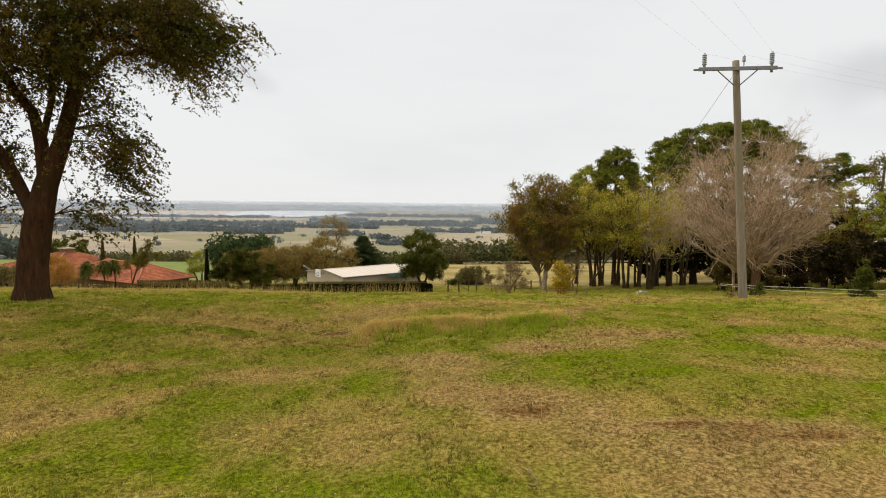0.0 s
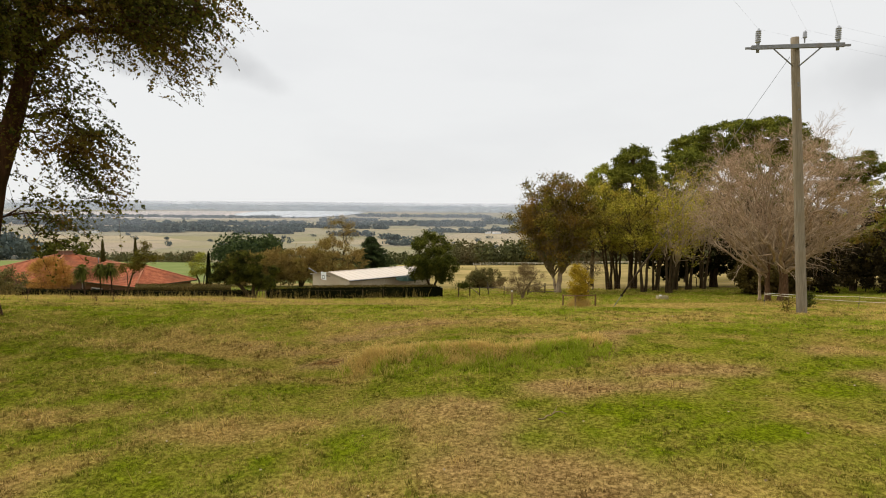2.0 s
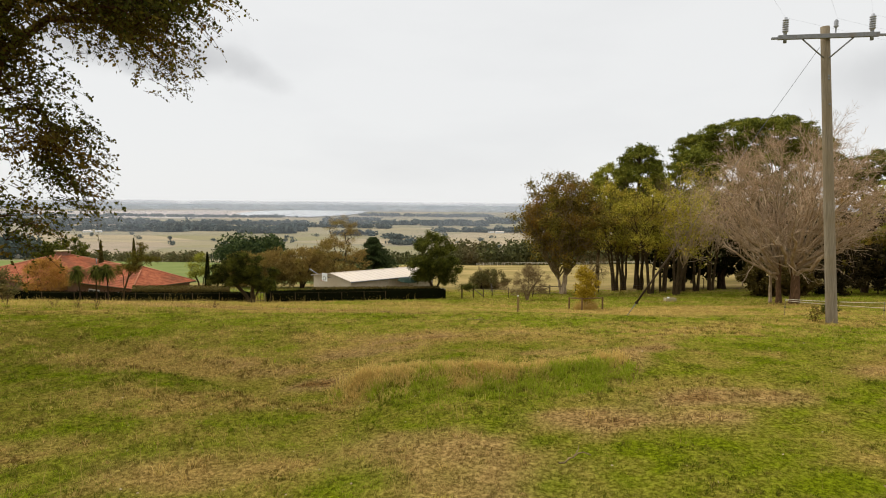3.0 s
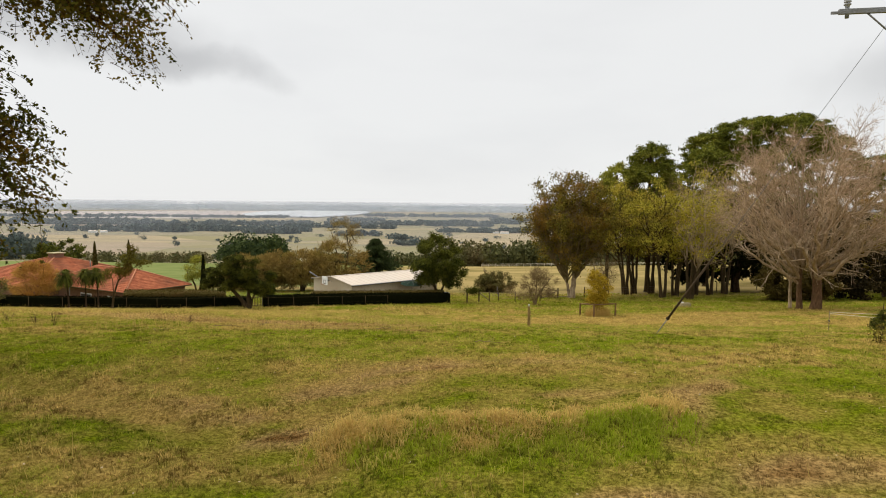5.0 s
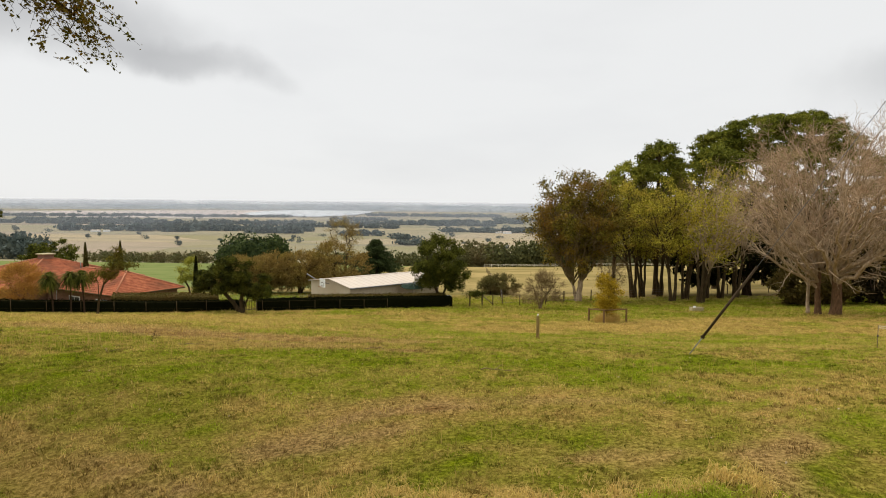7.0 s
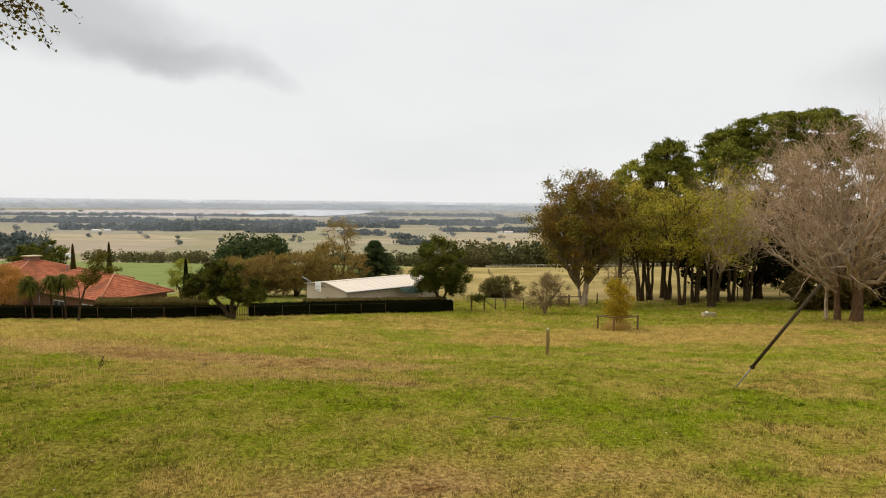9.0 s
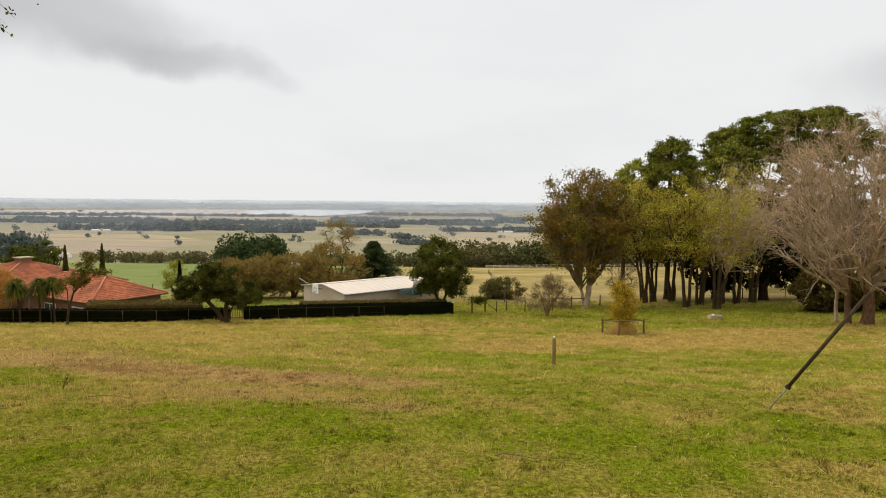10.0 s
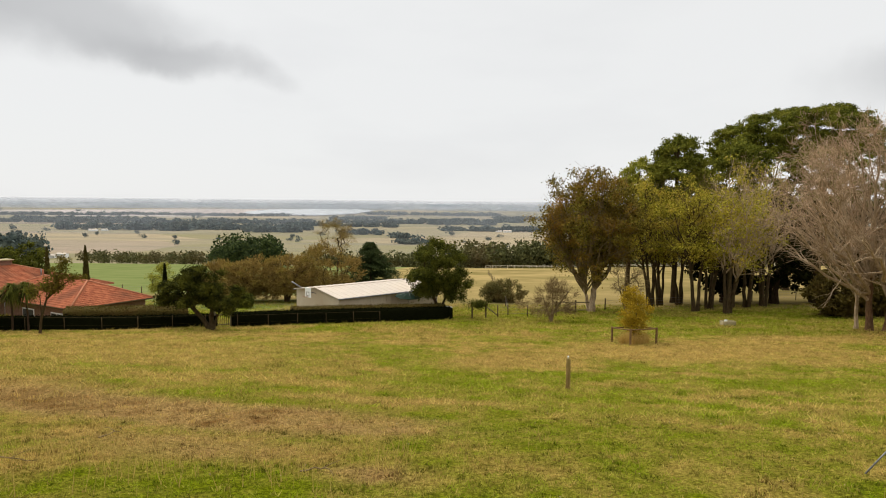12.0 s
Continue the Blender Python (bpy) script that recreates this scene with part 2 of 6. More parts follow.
def land(x, y):
    """Height of the ground."""
    x, y = np.asarray(x, float), np.asarray(y, float)
    z = np.interp(y, _fine, _prof)
    z = z + 0.02 * np.clip(x - 8, 0, 120) * step01(y, 22, 60) * (1 - step01(y, 200, 500))
    calm = 1 - step01(np.hypot(x, y), 90, 160)
    z = z + calm * (0.16 * (rough(x, y, 7.0, 5, 2) - 0.5) + 0.05 * (rough(x, y, 1.3, 9, 2) - 0.5))
    # the middle slope falls a little to the east
    z = z - 0.03 * np.clip(x + 2, -10, 14) * step01(y, 28, 36) * (1 - step01(y, 46, 58))
    # the near paddock tips gently to the west
    z = z - 0.25 * step01(-x, -0.5, 3.0) * (1 - step01(-x, 9, 12)) * (1 - step01(y, 17.5, 21.5)) * step01(y, 2, 9)
    z = z + 0.13 * step01(x, 1.5, 4.0) * (1 - step01(y, 16.5, 20.5)) * step01(y, 4, 9) * (1 - step01(x, 14, 20))
    # a low bank that faces the viewer, with a worn ditch running on to the west
    s = y - bank_line(x)
    side = (1 - step01(x, 2.6, 5.0)) * step01(x, -2.4, -1.5)
    z = z + side * (0.17 * step01(s, -0.35, 0.2) * np.exp(-np.clip(s - 0.2, 0, None) / 1.5) - 0.07 * np.exp(-((s + 0.7) / 0.4) ** 2))
    t = y - ditch_line(x)
    z = z - (step01(-x, 1.2, 2.4) * (1 - step01(-x, 8, 12))) * 0.17 * np.exp(-(t / 0.55) ** 2)
    # tussocks and hoof marks
    z = z + calm * (1 - step01(y, 30, 45)) * (0.075 * (rough(x, y, 0.75, 63, 2) - 0.5) * (0.4 + 1.2 * rough(x, y, 4.0, 67, 2)))
    far = step01(np.hypot(x, y), 4350, 4800)
    z = z + far * 14 * (rough(x, y * 0.3, 900, 31, 3) - 0.5) + step01(y, 600, 900) * (1 - far) * 5 * (rough(x, y, 320, 17, 2) - 0.5)
    return z


# brown and bleached patches of the paddock: x, y, reach along, reach across, turn, dryness, bareness
NEAR_PATCHES = [
    (1.4, 9.9, 2.5, 0.75, -50, 0.85, 0.50), (0.0, 12.3, 1.5, 0.7, -12, 0.8, 0.40), (3.9, 7.2, 1.8, 0.9, -10, 0.8, 0.55), (4.5, 8.4, 1.5, 0.46, -6, 0.9, 1.0),
    (3.3, 8.4, 0.65, 0.15, -10, 0.9, 0.9), (1.3, 9.5, 0.4, 0.14, -5, 0.8, 1.0), (8.0, 15.4, 0.9, 0.35, 5, 1.0, 0.35), (8.9, 13.5, 1.7, 0.5, -8, 1.0, 0.45),
    (6.9, 11.5, 1.3, 0.36, -8, 1.0, 0.3), (-3.3, 12.1, 1.5, 0.5, 10, 0.85, 0.2), (-1.7, 9.0, 2.0, 1.1, -20, 0.75, 0.2), (-6.2, 12.3, 1.1, 0.35, 20, 0.85, 0.1)]
BANK_PATCHES = [
    (-5.2, 10.7, 1.3, 0.28, 38, 0.9, 0.1), (-6.0, 9.6, 1.2, 0.4, 30, 0.9, 0.3), (4.4, 14.1, 1.0, 0.42, 6, 0.85, 0.6), (2.3, 13.6, 0.9, 0.30, 4, 0.9, 0.65),
    (3.6, 13.2, 0.7, 0.36, -5, 0.85, 0.7), (3.8, 16.7, 1.5, 0.42, 64, 0.9, 0.55), (5.4, 20.3, 1.5, 0.24, 6, 1.0, 0.15), (5.0, 19.3, 1.0, 0.22, 46, 1.0, 0.2),
    (-5.3, 17.5, 3.9, 0.5, -22, 1.0, 0.05), (-2.7, 15.75, 0.45, 0.15, -26, 0.9, 0.95), (-4.1, 16.9, 1.1, 0.2, -27, 0.9, 0.5), (-6.2, 17.2, 3.0, 0.9, -8, 1.0, 0.0), (-4.6, 14.7, 2.0, 0.42, 4, 0.9, 0.0)]
CREST_PATCHES = [
    (-1.0, 19.2, 0.9, 0.26, 2, 0.85, 0.7), (-1.8, 17.9, 0.9, 0.45, 10, 0.8, 0.55), (0.6, 19.8, 2.4, 0.22, 1, 0.6, 0.35), (1.9, 17.0, 0.8, 0.26, 5, 0.85, 0.3),
    (-7.6, 30.0, 6.6, 1.15, -14, 0.95, 0.68), (-5.2, 27.0, 2.3, 0.75, -8, 0.85, 0.4), (-1.6, 25.1, 0.7, 0.35, 0, 0.8, 0.6), (-14.5, 32.6, 4.5, 1.3, -10, 1.0, 0.35), (-2.4, 31.9, 3.4, 0.8, -8, 0.9, 0.1)]
FAR_PATCHES = [
    (-20.0, 45.0, 13.0, 7.5, -8, 0.72, 0.0), (2.6, 46.5, 5.5, 3.2, 50, 0.9, 0.0), (13.0, 53.0, 9.0, 4.2, 8, 0.85, 0.0), (-13.5, 41.0, 8.0, 3.6, -8, 0.8, 0.0), (-7.0, 35.0, 6.0, 1.2, -6, 0.75, 0.0), (23.0, 59.5, 6.0, 2.4, 6, 0.85, 0.0)]
# where the grass stays green: x, y, reach along, reach across, turn, how green
NEAR_GREENS = [
    (0.8, 14.9, 1.9, 0.42, 6, 1.0), (2.7, 15.7, 0.7, 0.4, 10, 1.0), (-3.2, 13.9, 1.2, 0.4, 0, 0.95), (-4.7, 12.5, 1.2, 0.42, 8, 1.0), (-6.6, 13.4, 1.6, 0.7, 0, 0.9), (-4.9, 10.2, 1.2, 0.36, 30, 1.0),
    (-4.3, 8.6, 1.2, 1.0, 0, 0.9), (-1.6, 7.2, 1.4, 0.5, 0, 0.6), (4.6, 10.7, 3.0, 0.8, -22, 0.95), (2.5, 11.8, 1.1, 0.5, -20, 0.9), (6.4, 9.4, 1.2, 0.5, -12, 0.9), (-2.3, 16.5, 0.5, 0.25, 0, 1.0), (6.6, 13.6, 3.5, 1.4, 0, 0.85), (9.0, 10.4, 2.5, 1.0, 0, 0.85), (-8.6, 15.6, 2.4, 1.6, 0, 0.9)]
FAR_GREENS = [
    (4.2, 19.3, 0.8, 0.32, 30, 1.0), (5.4, 20.9, 1.0, 0.3, 5, 0.9), (-0.5, 16.9, 0.8, 0.3, 5, 0.8), (7.6, 18.0, 3.5, 1.2, 0, 0.8), (-8.0, 21.6, 5.0, 1.7, 4, 1.0), (1.0, 23.4, 8.0, 1.4, 0, 0.9), (-4.6, 24.4, 4.0, 0.9, 4, 0.95), (-2.0, 21.2, 6.5, 0.9, 2, 0.9),
    (3.5, 27.5, 4.5, 1.4, 0, 0.75), (-2.2, 43.0, 13.5, 1.5, -66, 1.0), (3.0, 32.5, 4.0, 1.6, -30, 0.75), (13.0, 40.3, 7.0, 1.9, 3, 0.9), (20.0, 65.0, 9.0, 3.0, 8, 0.9), (-13.0, 19.0, 5.0, 2.0, 0, 0.7)]


# turf grazed short, its blades tinted darker: x, y, reach along, reach across, turn, how short
CROPPED = [(4.6, 7.3, 3.6, 1.2, -5, 1.0), (5.2, 12.2, 4.5, 2.2, -6, 1.0), (5.0, 8.6, 4.0, 1.2, -10, 0.9), (6.4, 16.6, 4.5, 1.8, 0, 0.9), (-4.4, 8.6, 1.6, 1.2, 10, 0.8), (0.6, 18.2, 3.5, 1.3, 0, 0.8)]


def spread_of(x, y, warp, seed, marks):
    """The strongest of soft-edged ovals at each place, each with its own strengths; edges wander by warp."""
    wx, wy = warp * (rough(x, y, 2.0, seed, 4) - 0.5), warp * 0.7 * (rough(x, y, 2.0, seed + 6, 4) - 0.5)
    totals = [np.zeros(np.shape(x)) for _ in marks[0][5:]]
    for px, py, a, b, turn, *much in marks:
        c, s = math.cos(radians(turn)), math.sin(radians(turn))
        u, v = (x - px + wx) * c + (y - py + wy) * s, -(x - px + wx) * s + (y - py + wy) * c
        shape = 1 - step01(np.sqrt((u / a) ** 2 + (v / b) ** 2), 0.55, 1.6)
        totals = [np.maximum(t, m * shape) for t, m in zip(totals, much)]
    return totals


def dryness(x, y):
    """0: lush green, 1: straw."""
    base = 0.55 * rough(x, y * 1.5, 3.6, 41, 4) + 0.45 * rough(x, y, 1.0, 47, 4)
    d = 0.14 + step01(base, 0.38, 0.62) * 0.66
    d = d * (1 - 0.7 * spread_of(x, y, 1.9, 171, NEAR_GREENS + FAR_GREENS)[0])
    dry = spread_of(x, y, 1.9, 71, NEAR_PATCHES + BANK_PATCHES + CREST_PATCHES + FAR_PATCHES)[0]
    d = np.maximum(d, dry) + 0.85 * (rough(x, y, 0.5, 57, 3) - 0.5)
    d = np.clip(d + 0.15 * step01(y, 40, 52) * (1 - step01(y, 62, 68)), 0, 1)
    return d * (1 - 0.4 * step01(y, 66, 73) * (1 - step01(y, 84, 90)))


def bareness(x, y):
    bare = spread_of(x, y, 1.9, 71, NEAR_PATCHES + BANK_PATCHES + CREST_PATCHES)[1]
    return np.clip(bare * (0.35 + 1.3 * rough(x, y, 0.5, 53, 3)), 0, 1)


def mesh_from(name, verts, quads, mat=None, smooth=False):
    """A mesh from arrays of corners and of faces with equal numbers of corners."""
    verts, quads = np.asarray(verts, np.float32), np.asarray(quads, np.int32)
    me = bpy.data.meshes.new(name)
    k = quads.shape[1]
    me.vertices.add(len(verts))
    me.vertices.foreach_set("co", verts.ravel())
    me.loops.add(quads.size)
    me.loops.foreach_set("vertex_index", quads.ravel())
    me.polygons.add(len(quads))
    me.polygons.foreach_set("loop_start", np.arange(0, quads.size, k, dtype=np.int32))
    me.polygons.foreach_set("loop_total", np.full(len(quads), k, np.int32))
    if smooth:
        me.polygons.foreach_set("use_smooth", np.ones(len(quads), bool))
    me.update(calc_edges=True)
    if mat:
        me.materials.append(mat)
    return me


def attribute(me, name, values):
    me.attributes.new(name, "FLOAT", "POINT").data.foreach_set("value", np.asarray(values, np.float32))


def attr(n, name):
    a = n("ShaderNodeAttribute")
    a.attribute_name = name
    return a.outputs["Fac"]


def raw_earth(n, link):
    """Where the turf is gone altogether and dark earth shows."""
    rg = n("ShaderNodeMapRange")
    rg.inputs["From Min"].default_value, rg.inputs["From Max"].default_value = 0.55, 0.9
    link(attr(n, "bare"), rg.inputs[0])
    return rg.outputs[0]


def ground_material():
    m, nt, n, link, p = shader("paddock_and_fields")
    fine = noise_at(n, link, 15, 8, 0.8, 0.42, 0.60)
    clump = noise_at(n, link, 2.2, 5, 0.6, 0.35, 0.65)
    green = mixed(n, link, fine, (0.046, 0.054, 0.002), (0.185, 0.212, 0.008))
    straw = mixed(n, link, fine, (0.125, 0.078, 0.015), (0.41, 0.28, 0.078))
    soil = mixed(n, link, raw_earth(n, link), mixed(n, link, fine, (0.095, 0.052, 0.020), (0.42, 0.26, 0.115)), mixed(n, link, fine, (0.040, 0.019, 0.006), (0.21, 0.105, 0.032)))
    add = n("ShaderNodeMath")
    add.operation = "MULTIPLY_ADD"
    add.inputs[1].default_value = 0.35
    link(clump, add.inputs[0])
    link(attr(n, "dry"), add.inputs[2])
    sub = n("ShaderNodeMath")
    sub.operation, sub.use_clamp = "SUBTRACT", True
    sub.inputs[1].default_value = 0.15
    link(add.outputs[0], sub.inputs[0])
    near = mixed(n, link, sub.outputs[0], green, straw)
    near = mixed(n, link, attr(n, "bare"), near, soil)
    # far fields: cells of crop, stubble and pasture
    tc, mp, vo = n("ShaderNodeTexCoord"), n("ShaderNodeMapping"), n("ShaderNodeTexVoronoi")
    mp.inputs["Scale"].default_value = (0.0026, 0.0042, 0.0)
    mp.inputs["Rotation"].default_value = (0, 0, 0.2)
    link(tc.outputs["Object"], mp.inputs[0])
    link(mp.outputs[0], vo.inputs[0])
    vo.inputs["Scale"].default_value = 1.0
    sep, ramp = n("ShaderNodeSeparateColor"), n("ShaderNodeValToRGB")
    link(vo.outputs["Color"], sep.inputs[0])
    link(sep.outputs[0], ramp.inputs[0])
    els = ramp.color_ramp.elements
    els[0].color, els[1].color = (0.22, 0.20, 0.10, 1), (0.40, 0.32, 0.195, 1)
    ramp.color_ramp.interpolation = "CONSTANT"
    for pos, col in ((0.2, (0.36, 0.285, 0.175, 1)), (0.38, (0.26, 0.225, 0.135, 1)), (0.55, (0.32, 0.25, 0.18, 1)), (0.72, (0.24, 0.215, 0.12, 1))):
        els.new(pos).color = col
    fields = mixed(n, link, noise_at(n, link, 0.012, 5, 0.6, 0.3, 0.8), ramp.outputs[0], (0.26, 0.215, 0.135))
    fields = mixed(n, link, noise_at(n, link, 0.02, 5, 0.65, 0.50, 0.70, (0.12, 1, 1)), fields, (0.215, 0.19, 0.13))
    hill = mixed(n, link, noise_at(n, link, 0.06, 5, 0.6, 0.35, 0.7), (0.17, 0.135, 0.046), (0.38, 0.28, 0.115))
    green_field = mixed(n, link, noise_at(n, link, 0.15, 4, 0.6, 0.3, 0.7), (0.13, 0.16, 0.048), (0.19, 0.21, 0.075))
    mid = mixed(n, link, attr(n, "crop"), hill, green_field)
    out = mixed(n, link, attr(n, "mid"), near, mid)
    fields = mixed(n, link, attr(n, "mud"), fields, (0.50, 0.43, 0.39))
    out = mixed(n, link, attr(n, "far"), out, fields)
    # pale blue-grey puts distance haze into the colour of the hills
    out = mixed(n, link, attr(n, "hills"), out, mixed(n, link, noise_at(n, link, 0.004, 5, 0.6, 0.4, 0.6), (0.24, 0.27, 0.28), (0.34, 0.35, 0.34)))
    link(out, p.inputs["Base Color"])
    p.inputs["Roughness"].default_value = 1.0
    p.inputs["Specular IOR Level"].default_value = 0.0
    bumped(n, link, p, fine, 0.5, 0.02)
    return m


def build_ground():
    xs = np.concatenate([-np.geomspace(46, 4900, 60)[::-1], np.arange(-45, 45.1, 0.5), np.geomspace(46, 4900, 60)])
    ys = np.concatenate([-np.geomspace(9, 4900, 24)[::-1], np.arange(-8, 30, 0.38), np.arange(30, 90, 0.6), np.geomspace(91, 5150, 130)])
    gx, gy = np.meshgrid(xs, ys)
    x, y = gx.ravel(), gy.ravel()
    nx, ny = len(xs), len(ys)
    i = (np.arange(ny - 1)[:, None] * nx + np.arange(nx - 1)[None, :]).ravel()
    me = mesh_from("ground", np.stack([x, y, land(x, y)], 1), np.stack([i, i + 1, i + nx + 1, i + nx], 1), ground_material(), True)
    attribute(me, "dry", dryness(x, y))
    attribute(me, "bare", bareness(x, y))
    attribute(me, "mid", step01(y + 6 * (rough(x, y, 9, 3, 2) - 0.5) + 8 * (1 - step01(x, -16, -8)), 84, 92))
    attribute(me, "far", step01(y, 330, 420))
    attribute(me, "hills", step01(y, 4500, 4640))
    attribute(me, "mud", 0.85 * (1 - step01(np.hypot((x + 1450) / 900, (y - 3300) / 1150) + 0.5 * (rough(x, y * 0.4, 400, 37, 3) - 0.5), 0.75, 1.1)))
    attribute(me, "crop", step01(-x + 8 * (rough(x, y, 30, 3, 2) - 0.5), 18, 22) * np.maximum(step01(y, 100, 106), 1 - step01(y, 92, 97)) * (1 - step01(y, 300, 320)))
    tagged(new("ground", me), "sloping paddock of green and straw-dry grass above a wide farm plain", "ground", kind="structure")


build_ground()


def part(name, mesh, mat, parent, label=""):
    """One mesh under a thing or a part; mesh is a bmesh or a finished mesh."""
    if isinstance(mesh, bmesh.types.BMesh):
        me = bpy.data.meshes.new(name)
        mesh.to_mesh(me)
        mesh.free()
        mesh = me
    if mat and not mesh.materials:
        mesh.materials.append(mat)
    ob = new(name, mesh)
    ob.parent = parent
    return tagged(ob, label)


def thing(name, x, y, z=None, turn=0, label="", category="", group=""):
    ob = new(name)
    ob.matrix_world = pose(x, y, float(land(x, y)) if z is None else z, 0, 0, turn)
    return tagged(ob, label, category, group)


def box(bm, x, y, z, sx, sy, sz, m=None, bevel=0.0):
    """A box centred at x, y with its foot at z."""
    made = bmesh.ops.create_cube(bm, size=1.0, matrix=(m or Matrix()) @ Matrix.LocRotScale((x, y, z + sz / 2), None, (sx, sy, sz)))
    if bevel:
        edges = list({e for v in made["verts"] for e in v.link_edges})
        bmesh.ops.bevel(bm, geom=edges, offset=bevel, segments=2, profile=0.6, affect="EDGES")
    return bm


def tube(points, radii, sides=8, ends=True):
    """Corners and faces of a tube along points; faces as quads (ends as collapsed rings)."""
    pts = np.asarray(points, float)
    k = len(pts)
    tang = np.gradient(pts, axis=0)
    tang /= np.linalg.norm(tang, axis=1)[:, None] + 1e-9
    ref = np.where(np.abs(tang[:, 2:3]) > 0.9, [[1.0, 0, 0]], [[0, 0, 1.0]])
    if k > 1:
        ref[:] = ref[0]
    u = np.cross(tang, ref)
    u /= np.linalg.norm(u, axis=1)[:, None] + 1e-9
    w = np.cross(tang, u)
    a = np.linspace(0, 2 * np.pi, sides, endpoint=False)
    r = np.asarray(radii, float)[:, None, None]
    ring = pts[:, None, :] + r * (np.cos(a)[None, :, None] * u[:, None, :] + np.sin(a)[None, :, None] * w[:, None, :])
    verts = ring.reshape(-1, 3)
    i = (np.arange(k - 1)[:, None] * sides + np.arange(sides)[None, :]).ravel()
    j = (np.arange(k - 1)[:, None] * sides + (np.arange(sides)[None, :] + 1) % sides).ravel()
    return verts, np.stack([i, j, j + sides, i + sides], 1)


def tube_mesh(name, chains, mat, sides=8):
    vs, fs, base = [], [], 0
    for pts, rad, *s in chains:
        v, f = tube(pts, rad, s[0] if s else sides)
        vs.append(v)
        fs.append(f + base)
        base += len(v)
    return mesh_from(name, np.concatenate(vs), np.concatenate(fs), mat, True)


def rod(name, a, b, r, mat, parent, label="", sides=8):
    a, b = np.array(a, float), np.array(b, float)
    d = (b - a) / np.linalg.norm(b - a) * 0.001
    return part(name, tube_mesh(name, [([a, a + d, b - d, b], [0.001, r, r, 0.001])], mat, sides), None, parent, label)


# ---------------- trees ----------------
def leaves(rng, spots, size, aspect=0.55, flat=0.0, hang=0.0):
    """Rhombic leaves at the spots, turned at random; flat: towards lying, hang: towards hanging."""
    k = len(spots)
    d = rng.normal(size=(k, 3))
    d[:, 2] = d[:, 2] * (1 - flat) - hang * 1.5
    d /= np.linalg.norm(d, axis=1)[:, None] + 1e-9
    s = np.cross(d, rng.normal(size=(k, 3)) * [1 - flat * 0.6, 1 - flat * 0.6, 1] + [0, 0, 2 * flat])
    s /= np.linalg.norm(s, axis=1)[:, None] + 1e-9
    ln = (size * rng.uniform(0.6, 1.4, k))[:, None]
    a, b = spots - d * ln * 0.5, spots + d * ln * 0.5
    mid = spots - d * ln * 0.08
    v = np.stack([a, mid - s * ln * aspect * 0.5, b, mid + s * ln * aspect * 0.5], 1).reshape(-1, 3)
    return v, np.arange(k * 4).reshape(-1, 4)


def strips(rng, spots, length, width, up=0.4, away=None):
    """Thin twigs starting at the spots."""
    k = len(spots)
    d = rng.normal(size=(k, 3)) + [0, 0, up]
    if away is not None:
        d += away
    d /= np.linalg.norm(d, axis=1)[:, None] + 1e-9
    s = np.cross(d, rng.normal(size=(k, 3)))
    s /= np.linalg.norm(s, axis=1)[:, None] + 1e-9
    ln = (length * rng.uniform(0.5, 1.4, k))[:, None]
    bend = spots + d * ln * 0.55 + rng.normal(size=(k, 3)) * ln * 0.08
    v = np.stack([spots, bend - s * width * 0.5, spots + d * ln, bend + s * width * 0.5], 1).reshape(-1, 3)
    return v, np.arange(k * 4).reshape(-1, 4)


PIPE = 1.75


def grow(rng, stems, targets, lift=0.35, wobble=0.10):
    """Branches from the stems to the targets: chains of nodes with pipe-model radii (tip = 1)."""
    pos, par = [], []
    chains = []
    for st in stems:
        ids = []
        if st[0][2] > 0.5:
            gap = [np.linalg.norm(p - np.array(st[0], float)) for p in pos]
            ids, st = [int(np.argmin(gap))], st[1:]
        for q in st:
            par.append(ids[-1] if ids else -1)
            pos.append(np.array(q, float))
            ids.append(len(pos) - 1)
        chains.append(ids)
    firm = len(pos)
    tops = np.array([s[-1] for s in stems], float)
    order = np.argsort([np.min(np.linalg.norm(tops - t, axis=1)) for t in targets])
    for k in order:
        t = np.asarray(targets[k], float)
        p = np.array(pos)
        d = np.linalg.norm(p - t, axis=1) + 1.3 * np.clip(p[:, 2] - t[2] + 0.3 * np.linalg.norm(p[:, :2] - t[:2], axis=1), 0, None)
        d[[c[0] for c, s in zip(chains, stems) if s[0][2] <= 0.5]] += 1e3
        j = int(np.argmin(d))
        a = p[j]
        gap = np.linalg.norm(t - a)
        m = int(np.clip(gap / 0.8, 2, 6))
        ctrl = (a + t) / 2 + [0, 0, lift * gap * 0.5] + rng.normal(size=3) * gap * wobble
        ids = [j]
        for i in range(1, m + 1):
            u = i / m
            q = (1 - u) ** 2 * a + 2 * u * (1 - u) * ctrl + u * u * t + (rng.normal(size=3) * gap * 0.03 if i < m else 0)
            par.append(ids[-1])
            pos.append(q)
            ids.append(len(pos) - 1)
        chains.append(ids)
    rad = np.zeros(len(pos))
    kids = np.zeros(len(pos), int)
    for q in par:
        if q >= 0:
            kids[q] += 1
    for i in range(len(pos) - 1, -1, -1):
        rad[i] = rad[i] ** (1 / PIPE) if kids[i] else 1.0
        if par[i] >= 0:
            rad[par[i]] += rad[i] ** PIPE
    return pos, chains, rad


